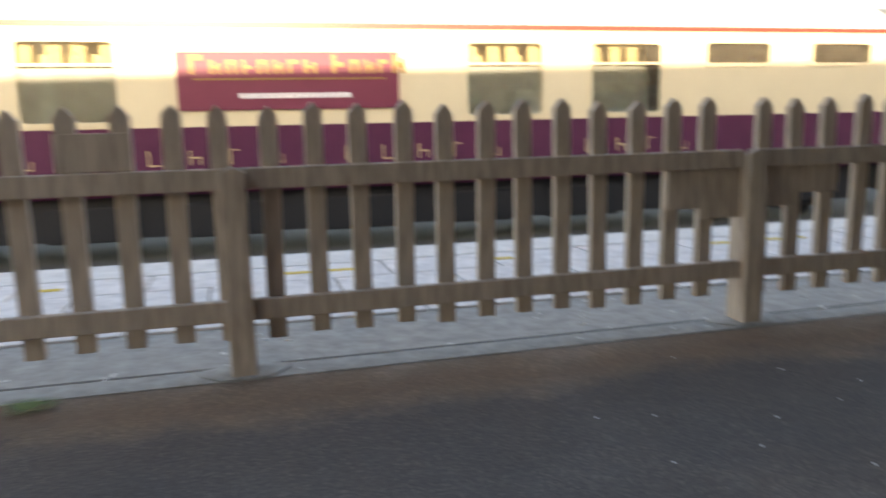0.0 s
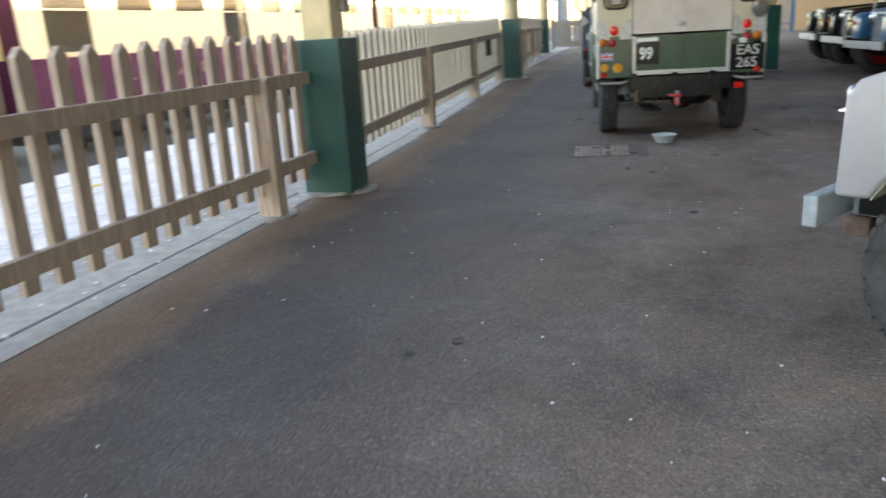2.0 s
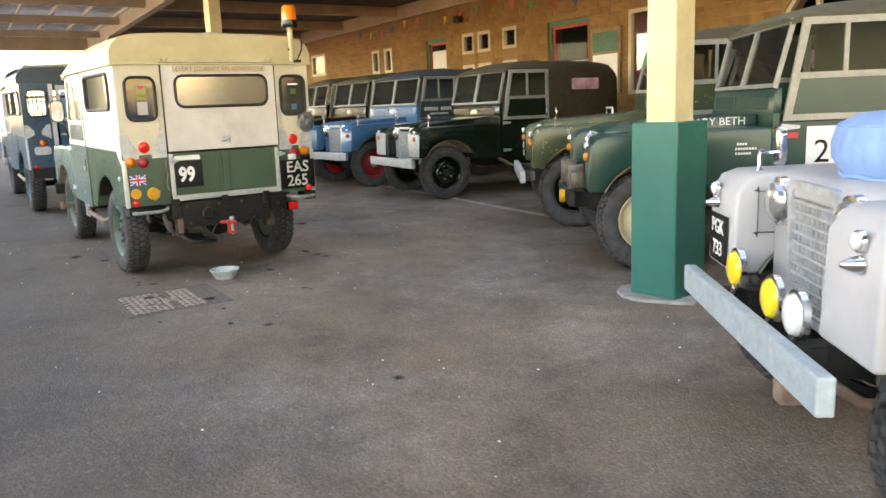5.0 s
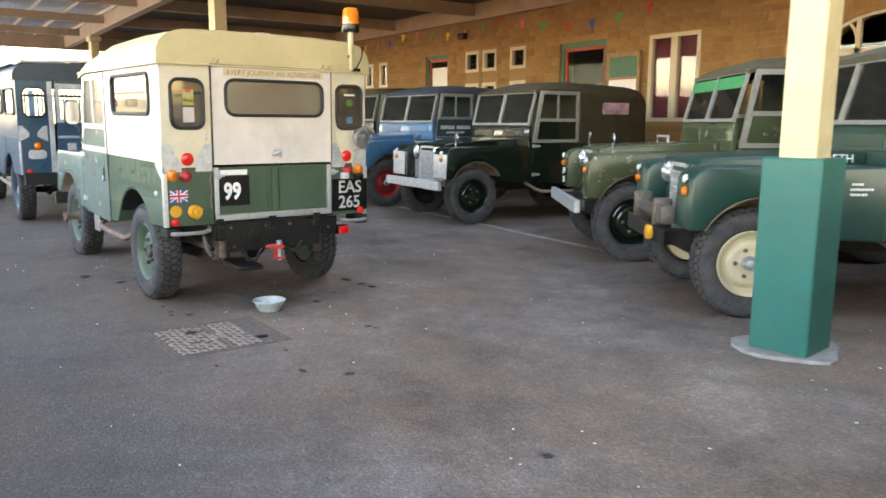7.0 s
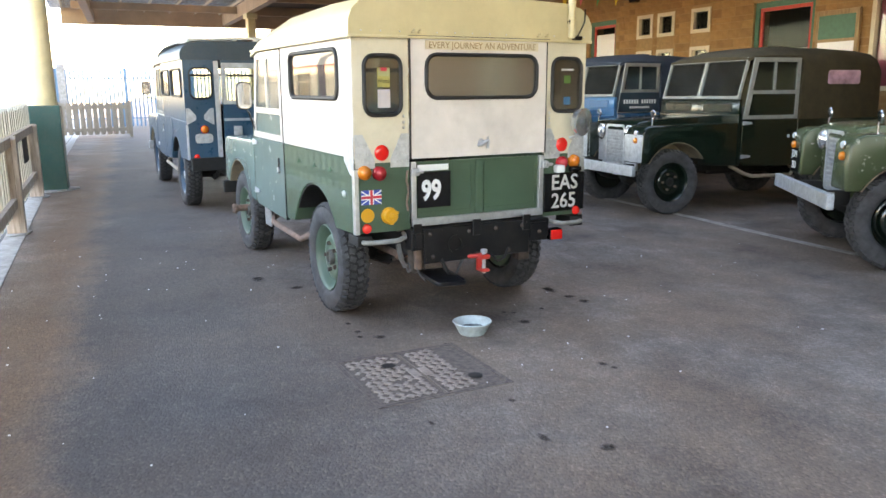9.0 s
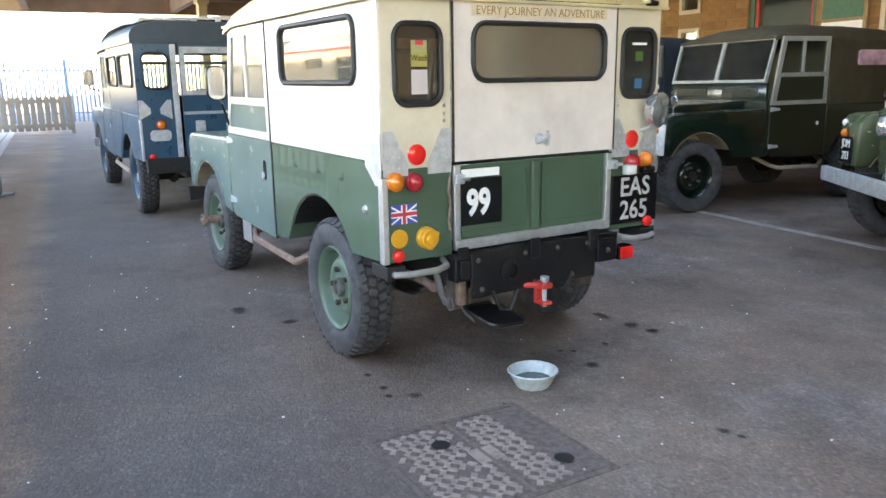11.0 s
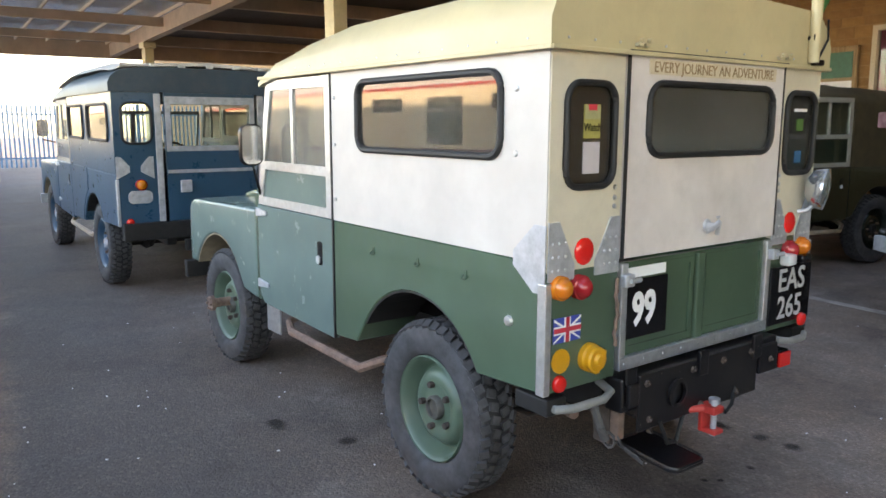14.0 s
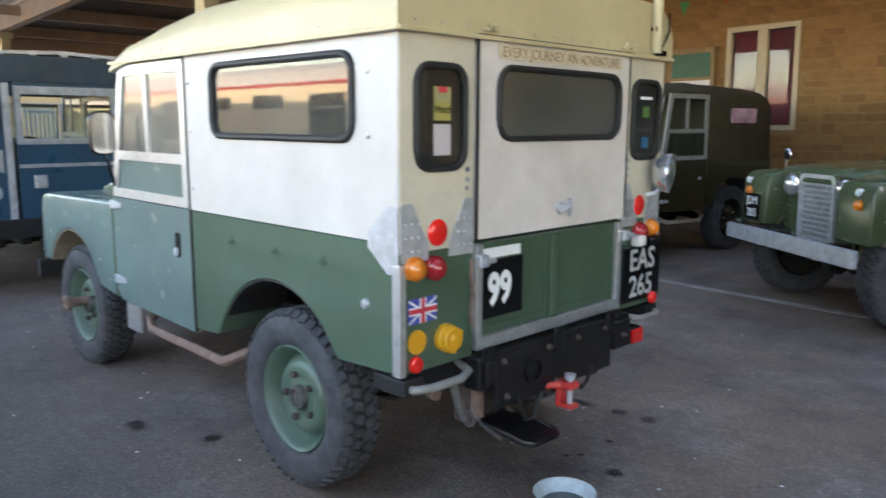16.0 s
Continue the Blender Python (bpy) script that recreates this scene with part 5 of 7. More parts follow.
XB = -0.70
for s in (-1, 1):
    y0, y1 = (0.482, 0.835) if s > 0 else (-0.835, -0.515)
    cy = (0.65 if s > 0 else -0.682)
    win = rrect(cy, 1.51, 0.235, 0.335, 0.06)
    up = rear_sheet("rear_upper_panel", PANELCREAM, [(y0, 1.07), (y1, 1.07), (y1, 1.785), (y0, 1.785)], [win], XB - 0.004, 0.02, hero, "off-white rear panel with a small window")
    rear_window(up, cy, 1.51, 0.235, 0.335, 0.06, XB - 0.006)
    lo = rear_sheet("rear_lower_panel", GREEN, [(y0, 0.66), (y1, 0.66), (y1, 1.068), (y0, 1.068)], [], XB - 0.004, 0.02, hero)
    # riveted corner brackets at the waist
    o1, o2 = (y1, y0) if s > 0 else (y0, y1)
    d = -1 if s > 0 else 1
    for a, k in ((o1, d), (o2, -d)):
        bm = B()
        plate(bm, [(a + k * 0.001, 1.04), (a + k * 0.125, 1.04), (a + k * 0.125, 1.09), (a + k * 0.05, 1.235), (a + k * 0.001, 1.235)], [], Matrix.Translation((XB - 0.009, 0, 0)) @ YZ, 0.005)
        br = part("corner_bracket", bm, GALV, up, "riveted bare metal bracket")
        bm = B()
        for j in range(9):
            ry, rz = a + k * (0.02 + 0.03 * (j % 3)), 1.075 + 0.045 * (j // 3)
            lathe(bm, [(0.006, 0.0), (0.004, 0.004), (0, 0.005)], 6, turn_to((-1, 0, 0), (XB - 0.009, ry, rz)))
        tagged(part("rivet", bm, ALLOY, br), kind="stuff")
    bm = B()
    plate(bm, [(XB - 0.004, 1.0), (XB + 0.05, 1.0), (XB + 0.15, 1.08), (XB + 0.15, 1.13), (XB + 0.05, 1.225), (XB - 0.004, 1.225)], [], Matrix.Translation((0, s * 0.841 - (0 if s > 0 else 0.004), 0)) @ SIDE, 0.004)
    part("corner_bracket", bm, GALV, up, "riveted bare metal bracket")
    bm = B()
    box(bm, XB - 0.012, XB + 0.028, s * 0.815, s * 0.846, 0.655, 1.035, 0.004)
    part("corner_strip", bm, ALLOY, lo, "bare alloy corner strip")
    lamp("reflector", hero, (XB - 0.006, 0.664 if s > 0 else -0.655, 1.128), (-1, 0, 0), 0.046, 0.012, RED, "round red reflector")
    lamp("indicator", hero, (XB - 0.006, 0.781 if s > 0 else -0.755, 1.018), (-1, 0, 0), 0.036, 0.052, AMBER, "amber indicator lamp", AMBER)
    lamp("tail_lamp", hero, (XB - 0.006, 0.685 if s > 0 else -0.655, 1.010), (-1, 0, 0), 0.037, 0.052, DKRED, "dark red tail lamp", DKRED)
    lamp("reflector", hero, (XB - 0.006 if s > 0 else XB - 0.031, 0.77 if s > 0 else -0.77, 0.688), (-1, 0, 0), 0.030, 0.02, RED, "small red reflector")
    bm = B()
    e = 0.80 if s > 0 else -0.82
    q = 0.50 if s > 0 else -0.56
    tube(bm, [(XB + 0.05, q, 0.63), (XB - 0.035, q + 0.03 * s, 0.62), (XB - 0.055, q + 0.09 * s, 0.61), (XB - 0.055, e - 0.06 * s, 0.61), (XB - 0.03, e, 0.61), (XB + 0.06, e, 0.61)], 0.015, 10)
    part("bumperette", bm, FRAMEALU, hero, "curved metal tube bumper", smooth=True)
    bm = B()
    box(bm, XB - 0.02, XB + 0.14, s * 0.74, s * 0.835, 0.585, 0.645, 0.006)
    part("frame_end", bm, CHASSIS, hero)
hatch = rear_sheet("rear_hatch", HATCHWHITE, [(-0.508, 1.085), (0.475, 1.085), (0.475, 1.782), (-0.508, 1.782)], [rrect(-0.03, 1.562, 0.80, 0.25, 0.07)], XB - 0.018, 0.02, hero, "off-white lift-up rear hatch")
rear_window(hatch, -0.03, 1.562, 0.80, 0.25, 0.07, XB - 0.020, HAZEGLASS)
bm = B()
box(bm, XB - 0.024, XB - 0.019, -0.435, 0.375, 1.715, 1.765)
ts = part("slogan_strip", bm, plain("pale_tan_strip", (0.60, 0.51, 0.36), 0.6, var=0.1), hatch, "tan strip with dark lettering")
writing("slogan", "EVERY JOURNEY AN ADVENTURE", 0.052, WOODBROWN, ts, Matrix.Translation((XB - 0.0245, -0.03, 1.738)) @ RT, 0.001, stretch=0.98)
bm = B()
lathe(bm, [(0.026, 0), (0.024, 0.006), (0.014, 0.010), (0.012, 0.034), (0, 0.036)], 14, turn_to((-1, 0, 0), (XB - 0.018, -0.02, 1.165)))
tube(bm, [(XB - 0.05, 0.025, 1.150), (XB - 0.058, -0.005, 1.160), (XB - 0.056, -0.045, 1.178)], 0.011, 8)
tube(bm, [(XB - 0.05, -0.045, 1.20), (XB - 0.053, -0.052, 1.178), (XB - 0.046, -0.050, 1.13)], 0.009, 8)
part("handle", bm, GALV, hatch, "turned metal hatch handle", smooth=True)
gate = rear_sheet("tailgate", GREEN, [(-0.49, 0.70), (0.455, 0.70), (0.455, 1.065), (-0.49, 1.065)], [], XB + 0.002, 0.02, hero, "green drop-down tailgate with alloy edging")
bm = B()
box(bm, XB - 0.02, XB + 0.01, -0.505, 0.47, 0.675, 0.722, 0.004)
part("bottom_strip", bm, ALLOY, gate, "riveted alloy strip")
for y in (0.44, -0.505):
    bm = B()
    box(bm, XB - 0.02, XB + 0.01, y, y + 0.035, 0.722, 1.065, 0.004)
    part("edge_strip", bm, ALLOY, gate, "alloy edge strip")
bm = B()
box(bm, XB - 0.016, XB + 0.004, -0.035, 0.015, 0.722, 1.06, 0.006)
part("centre_rib", bm, GREEN, gate)
for ya, yb in ((-0.46, -0.05), (0.03, 0.43)):
    bm = B()
    plate(bm, [(ya, 0.735), (yb, 0.735), (yb, 1.05), (ya, 1.05)], [[(ya + 0.022, 0.757), (yb - 0.022, 0.757), (yb - 0.022, 1.028), (ya + 0.022, 1.028)]], Matrix.Translation((XB - 0.006, 0, 0)) @ YZ, 0.007)
    part("pressing", bm, GREEN, gate)
bm = B()
box(bm, XB - 0.012, XB - 0.007, 0.20, 0.43, 0.785, 1.0)
np_ = part("number_board", bm, BLACK, gate, "black square with race number")
writing("race_number", "99", 0.165, LETTER, np_, Matrix.Translation((XB - 0.0125, 0.335, 0.885)) @ RT, 0.001, stretch=0.82, bold=0.006)
bm = B()
box(bm, XB - 0.012, XB - 0.007, 0.215, 0.43, 1.008, 1.045)
part("white_strip", bm, LETTER, gate, "white painted strip")
for y in (0.46, -0.50):
    bm = B()
    box(bm, XB - 0.045, XB - 0.01, y - 0.03, y + 0.02, 0.985, 1.03, 0.006)
    tube(bm, [(XB - 0.05, y, 1.008), (XB - 0.05, y - 0.05, 1.008)], 0.009, 8)
    part("latch", bm, GALV, gate, "bare metal latch")
bm = B()
pts = [(XB - 0.02, 0.50, 1.02)] + [(XB - 0.022 - 0.006 * (i % 2), 0.505 + 0.006 * math.sin(i), 1.0 - 0.022 * i) for i in range(11)]
tube(bm, pts, 0.007, 6)
part("latch_chain", bm, RUST, hero, "thin dangling chain")
# flag sticker
bm = B()
box(bm, XB - 0.010, XB - 0.006, 0.672, 0.802, 0.83, 0.915)
fl = part("flag_sticker", bm, STICKERBLUE, hero, "red, white and blue flag sticker")
bm = B()
for a, b in (((0.672, 0.83), (0.802, 0.915)), ((0.802, 0.83), (0.672, 0.915))):
    d = Vector((b[0] - a[0], b[1] - a[1])).normalized() * 0.008
    plate(bm, [(a[0], a[1] + d.x if d.x > 0 else a[1] - d.x), (b[0], b[1]), (b[0], b[1] - abs(d.x) * 1.4), (a[0], a[1])], [], Matrix.Translation((XB - 0.0108, 0, 0)) @ YZ, 0.0008)
box(bm, XB - 0.0112, XB - 0.010, 0.722, 0.752, 0.83, 0.915)
box(bm, XB - 0.0112, XB - 0.010, 0.672, 0.802, 0.859, 0.887)
part("white_cross", bm, LETTER, fl)
bm = B()
box(bm, XB - 0.0122, XB - 0.011, 0.729, 0.745, 0.83, 0.915)
box(bm, XB - 0.0122, XB - 0.011, 0.672, 0.802, 0.865, 0.881)
part("red_cross", bm, STICKERRED, fl)
bm = B()
lathe(bm, [(0.042, 0), (0.042, 0.006), (0, 0.008)], 22)
part("round_disc", bm, YELLOWPAINT, hero, "flat yellow disc", m=turn_to((-1, 0, 0), (XB - 0.004, 0.762, 0.765)))
bm = B()
lathe(bm, [(0.050, 0), (0.050, 0.02), (0.044, 0.026), (0.045, 0.045), (0.040, 0.052), (0.022, 0.050), (0.016, 0.062), (0, 0.064)], 22)
box(bm, -0.012, 0.012, -0.050, -0.038, 0.01, 0.05, 0.003)
box(bm, 0.030, 0.050, 0.010, 0.026, 0.01, 0.045, 0.003)
part("filler_cap", bm, YELLOWPAINT, hero, "yellow painted filler cap", True, turn_to((-1, 0, 0), (XB - 0.004, 0.625, 0.757)))
bm = B()
box(bm, XB - 0.03, XB - 0.018, -0.84, -0.505, 0.69, 0.945, 0.004)
pl = part("number_plate", bm, BLACK, hero, "black number plate with silver characters")
writing("plate_lettering", "EAS", 0.138, PLATELETTER, pl, Matrix.Translation((XB - 0.0305, -0.672, 0.878)) @ RT, 0.001, stretch=1.0, bold=0.002)
writing("plate_lettering", "265", 0.138, PLATELETTER, pl, Matrix.Translation((XB - 0.0305, -0.668, 0.757)) @ RT, 0.001, stretch=1.0, bold=0.002)
bm = B()
box(bm, XB - 0.06, XB - 0.012, -0.655, -0.585, 0.947, 1.0, 0.012)
part("plate_lamp", bm, CLEARLENS, hero, "clear number plate lamp", smooth=True)
bm = B()
box(bm, XB - 0.055, XB - 0.012, -0.80, -0.71, 0.947, 0.985, 0.014)
part("plate_lamp_cover", bm, BLACK, hero, smooth=True)
# stickers in the small windows; yellow one and paper have the glass's dimming in their colour
bm = B()
box(bm, XB - 0.004, XB - 0.001, 0.60, 0.68, 1.50, 1.61)
st = part("window_sticker", bm, STICKERYELLOW, hero, "yellow sticker inside the window")
bm = B()
box(bm, XB - 0.0052, XB - 0.004, 0.603, 0.677, 1.562, 1.606)
part("sticker_top", bm, STICKERPALE, st)
bm = B()
box(bm, XB - 0.006, XB - 0.005, 0.62, 0.66, 1.59, 1.61)
part("sticker_mark", bm, STICKERRED, st)
writing("sticker_word", "Watch", 0.036, BLACK, st, Matrix.Translation((XB - 0.006, 0.64, 1.535)) @ RT, 0.0008, stretch=0.85)
bm = B()
box(bm, XB - 0.004, XB - 0.001, 0.600, 0.680, 1.385, 1.488)
part("window_paper", bm, plain("dim_paper", (0.50, 0.45, 0.45), 0.7, var=0.05), hero, "white paper, coloured dimmer as if behind the glass")
for z0, z1, mat, w in ((1.60, 1.612, PAPER, 0.05), (1.52, 1.57, STICKERGREEN, 0.026), (1.385, 1.435, SKYBLUE, 0.026)):
    bm = B()
    box(bm, XB - 0.004, XB - 0.001, -0.69 - w, -0.69 + w, z0, z1)
    part("window_sticker", bm, mat, hero, "small sticker inside the window")
# spot lamp, beacon, mirrors
bm = B()
lathe(bm, [(0, -0.07), (0.04, -0.065), (0.075, -0.04), (0.09, 0.0), (0.09, 0.015), (0.075, 0.02), (0.03, 0.028), (0, 0.03)], 22)
sp = part("spot_lamp", bm, HEADLENS, hero, "chrome work lamp", True, turn_to((-1, -0.3, -0.1), (XB - 0.09, -0.755, 1.275)))
bm = B()
tube(bm, [(XB - 0.005, -0.72, 1.17), (XB - 0.04, -0.74, 1.18), (XB - 0.07, -0.75, 1.21)], 0.010, 8)
part("lamp_bracket", bm, GALV, hero, smooth=True)
bm = B()
tube(bm, [(XB - 0.045, -0.68, 1.80), (XB - 0.045, -0.68, 2.09)], 0.024, 10)
bp = part("beacon_pole", bm, CREAM, hero, "cream painted pole", smooth=True)
bm = B()
lathe(bm, [(0, 2.115), (0.065, 2.115), (0.072, 2.13), (0.066, 2.175), (0, 2.175)], 18, Matrix.Translation((XB - 0.045, -0.68, -0.03)))
part("beacon_base", bm, BLACK, bp, smooth=True)
bm = B()
lathe(bm, [(0, 2.175), (0.066, 2.175), (0.063, 2.27), (0.05, 2.295), (0, 2.30)], 18, Matrix.Translation((XB - 0.045, -0.68, -0.03)))
part("beacon", bm, ORANGE, bp, "orange beacon", smooth=True)
bm = B()
box(bm, XB - 0.05, XB - 0.02, -0.77, -0.70, 1.79, 1.815, 0.006)
tube(bm, [(XB - 0.03, -0.74, 1.81), (XB - 0.05, -0.78, 1.90), (XB - 0.04, -0.79, 1.98)], 0.005, 6)
lathe(bm, [(0.012, 0), (0.012, 0.03), (0.02, 0.035), (0, 0.04)], 10, turn_to((-1, 0, 0), (XB - 0.02, -0.67, 1.90)))
part("wiring", bm, BLACK, hero)
for s in (-1, 1):
    bm = B()
    tube(bm, [(DF - 0.05, s * HW, 1.16), (DF - 0.09, s * (HW + 0.05), 1.30), (DF - 0.20, s * (HW + 0.10), 1.33), (DF - 0.21, s * (HW + 0.11), 1.36)], 0.008, 8)
    arm = part("mirror_arm", bm, BLACK, hero, smooth=True)
    bm = B()
    prism(bm, rrect(s * (HW + 0.115), 1.435, 0.13, 0.215, 0.045), "x", DF - 0.225, DF - 0.195, 0.006, 1)
    mir = part("door_mirror", bm, BLACK, arm, "black rounded door mirror", smooth=True)
    bm = B()
    prism(bm, rrect(s * (HW + 0.115), 1.435, 0.112, 0.197, 0.04), "x", DF - 0.2275, DF - 0.2255)
    part("mirror_glass", bm, CHROME, arm)
# roof ventilators, gutter, hooks, rivets
for x, y in ((-0.35, -0.1), (-0.25, -0.55), (0.35, -0.35)):
    bm = B()
    lathe(bm, [(0.10, 2.02), (0.10, 2.045), (0.07, 2.062), (0, 2.066)], 16, Matrix.Translation((x, y, 0)))
    part("roof_vent", bm, WHITE, hero, "low white roof ventilator", smooth=True)
bm = B()
for s in (-1, 1):
    box(bm, XB - 0.03, DF - 0.12, s * 0.862 - 0.006, s * 0.862 + 0.006, 1.772, 1.787, 0.003)
box(bm, XB - 0.037, XB - 0.024, -0.862, 0.862, 1.772, 1.787, 0.003)
part("gutter", bm, CREAM, hero, "thin drip gutter")
# Solid black strips stand in for the shade in the gaps round the hatch.
bm = B()
box(bm, XB - 0.030, XB - 0.012, -0.52, 0.487, 1.7835, 1.791)
part("hatch_gap", bm, RUBBER, hero, "dark strip for the shade in the gap above the hatch")
for s in (-1, 1):
    bm = B()
    box(bm, XB - 0.0215, XB - 0.010, s * 0.493 - 0.0165 - 0.004, s * 0.493 - 0.0165 + 0.003, 1.085, 1.782)
    part("hatch_gap", bm, RUBBER, hero, "dark strip for the shade in the gap beside the hatch")
for y in (0.42, 0.46, -0.43, -0.49):
    bm = B()
    box(bm, XB - 0.05, XB - 0.03, y - 0.012, y + 0.012, 1.80, 1.812, 0.003)
    lathe(bm, [(0.008, 0), (0.008, 0.014), (0, 0.016)], 8, turn_to((-1, 0, 0), (XB - 0.045, y, 1.818)))
    part("hatch_hinge", bm, CREAM, hero)
for s in (-1, 1):
    bm = B()
    for k in range(5):
        q = 0.62 - 0.06 * k
        tube(bm, [(-q, s * 0.40, 0.47 + 0.03 * (q / 0.62) - 0.016 * k), (-0.3 * q / 0.62, s * 0.40, 0.40 - 0.016 * k), (0.1, s * 0.40, 0.375 - 0.016 * k), (0.4, s * 0.40, 0.42 - 0.016 * k)], 0.012, 6)
    box(bm, -0.66, -0.58, s * 0.40 - 0.045, s * 0.40 + 0.045, 0.37, 0.52, 0.01)
    tube(bm, [(-0.62, s * 0.40 - 0.05, 0.40), (-0.62, s * 0.40 + 0.05, 0.40)], 0.022, 8)
    part("leaf_spring", bm, SPRING, hero, "dirty brown leaf spring and shackle")
bm = B()
tube(bm, [(XB - 0.08, -0.06, 0.47), (XB - 0.10, -0.10, 0.42), (XB - 0.09, -0.16, 0.44), (XB - 0.07, -0.20, 0.50)], 0.008, 6)
part("trailer_cable", bm, RUBBER, hero, "hanging trailer cable", smooth=True)
bm = B()
tube(bm, [(XB - 0.08, 0.30, 0.47), (XB - 0.09, 0.26, 0.38), (XB - 0.085, 0.20, 0.37), (XB - 0.07, 0.14, 0.46)], 0.009, 6)
part("trailer_cable", bm, RUBBER, hero, "hanging trailer cable", smooth=True)
bm = B()
for i in range(14):
    y = -0.80 + i * 0.122
    lathe(bm, [(0.005, 0), (0.004, 0.003), (0, 0.004)], 6, turn_to((-1, 0, 0), (XB - 0.026, y, 1.81)))
    x = XB + 0.08 + i * 0.15
    lathe(bm, [(0.005, 0), (0.004, 0.003), (0, 0.004)], 6, turn_to((0, 1, 0), (x, 0.861, 1.81)))
for y in (0.515, 0.515, -0.55):
    for z in (1.30, 1.27, 1.335):
        lathe(bm, [(0.010, 0), (0.007, 0.006), (0, 0.007)], 6, turn_to((-1, 0, 0), (XB - 0.004, y, z)))
for z in (1.20, 1.45, 1.66):
    lathe(bm, [(0.010, 0), (0.007, 0.006), (0, 0.007)], 6, turn_to((0, 1, 0), (DR - 0.035, 0.841, z)))
for x, z in ((-0.55, 1.66), (-0.55, 1.45)):
    lathe(bm, [(0.012, 0), (0.008, 0.004), (0, 0.005)], 8, turn_to((0, 1, 0), (x, 0.841, z)))
for i in range(9):
    lathe(bm, [(0.006, 0), (0.004, 0.004), (0, 0.005)], 6, turn_to((-1, 0, 0), (XB - 0.02, -0.46 + i * 0.113, 0.70)))
tagged(part("rivet", bm, ALLOY, hero), kind="stuff")
for x in (0.356, 0.02, -0.29):
    bm = B()
    tube(bm, [(x - 0.013, 0.842, 1.0), (x - 0.013, 0.854, 0.99), (x + 0.013, 0.854, 0.99), (x + 0.013, 0.842, 1.0)], 0.0035, 6)
    box(bm, x - 0.005, x + 0.005, 0.838, 0.845, 0.99, 1.02, 0.002)
    part("rope_hook", bm, GREEN, hero, "small alloy rope hook", smooth=True)
bm = B()
lathe(bm, [(0.02, 0), (0.016, 0.01), (0, 0.012)], 12, turn_to((0, 1, 0), (-0.53, 0.84, 0.88)))
part("side_plug", bm, ALLOY, hero)
# Black strip in place of the shaded gap behind the door.
bm = B()
box(bm, DR - 0.004, DR + 0.008, 0.83, 0.8445, 0.53, 1.77)
part("door_gap", bm, RUBBER, hero)
bm = B()
box(bm, DF - 0.02, DF + 0.16, 0.72, 0.735, 0.33, 0.55, 0.006, Matrix.Translation((0, 0, 0)))
part("mud_plate", bm, ALLOY, hero, "dented alloy mud plate")
bm = B()
lathe(bm, [(0.03, 0.0), (0.03, 0.10), (0.05, 0.11), (0.05, 0.135), (0, 0.14)], 12, turn_to((0, 1, 0), (WB, 0.75, 0.40)))
for j in range(6):
    a = j * math.pi / 3
    lathe(bm, [(0.008, 0.135), (0.007, 0.15), (0, 0.151)], 6, turn_to((0, 1, 0), (WB + 0.035 * math.cos(a), 0.75, 0.40 + 0.035 * math.sin(a))))
part("locking_hub", bm, RUST, hero, "rusty free-wheel hub", smooth=True)
# tow gear
bm = B()
box(bm, XB - 0.06, XB + 0.02, -0.53, 0.50, 0.535, 0.66, 0.008)
xm = part("rear_crossmember", bm, WORNBLACK, hero, "black painted tow crossmember with flaking edges")
bm = B()
box(bm, XB - 0.075, XB - 0.062, -0.36, 0.42, 0.45, 0.665, 0.006)
part("tow_plate", bm, WORNBLACK, xm)
for y0, y1, x0, z0, z1 in ((-0.50, -0.365, 0.084, 0.52, 0.64), (0.425, 0.48, 0.080, 0.555, 0.64), (0.43, 0.49, 0.072, 0.642, 0.70), (0.02, 0.08, 0.092, 0.60, 0.70), (-0.36, -0.30, 0.092, 0.60, 0.70)):
    bm = B()
    box(bm, XB - x0, XB - (0.062 if y1 < -0.36 or y0 > 0.42 else 0.077), y0, y1, z0, z1, 0.005)
    part("lug", bm, WORNBLACK, xm)
bm = B()
lathe(bm, [(0.055, 0), (0.055, 0.012), (0.04, 0.014), (0.04, 0.005)], 18, turn_to((-1, 0, 0), (XB - 0.076, 0.20, 0.56)))
part("socket_ring", bm, WORNBLACK, xm)
for y, z in ((0.38, 0.63), (0.10, 0.63), (-0.10, 0.63), (-0.30, 0.63), (0.36, 0.49), (0.04, 0.48), (-0.20, 0.48), (-0.43, 0.58)):
    bm = B()
    lathe(bm, [(0.014, 0), (0.013, 0.009), (0.006, 0.010), (0.006, 0.018), (0, 0.019)], 6, turn_to((-1, 0, 0), (XB - 0.074 - (0.016 if y < -0.36 else 0), y, z)))
    part("bolt", bm, SPRING, xm)
bm = B()
box(bm, XB - 0.15, XB - 0.05, 0.015, 0.085, 0.425, 0.455, 0.008)
box(bm, XB - 0.155, XB - 0.09, 0.02, 0.08, 0.345, 0.365, 0.008)
box(bm, XB - 0.095, XB - 0.075, 0.02, 0.08, 0.345, 0.44, 0.006)
tube(bm, [(XB - 0.05, 0.16, 0.44), (XB - 0.10, 0.07, 0.44)], 0.014, 8)
hit_ = part("tow_hitch", bm, REDPAINT, hero, "red painted tow jaw", m=Matrix.Translation((0, -0.03, 0.028)))
bm = B()
lathe(bm, [(0.012, 0.335), (0.012, 0.46), (0.022, 0.465), (0.022, 0.485), (0, 0.49)], 12, Matrix.Translation((XB - 0.125, 0.05, 0)))
part("tow_pin", bm, GALV, hit_, smooth=True)
bm = B()
prism(bm, rrect(0, 0, 0.27, 0.23, 0.045), "z", 0.0, 0.018, 0.006, 1)
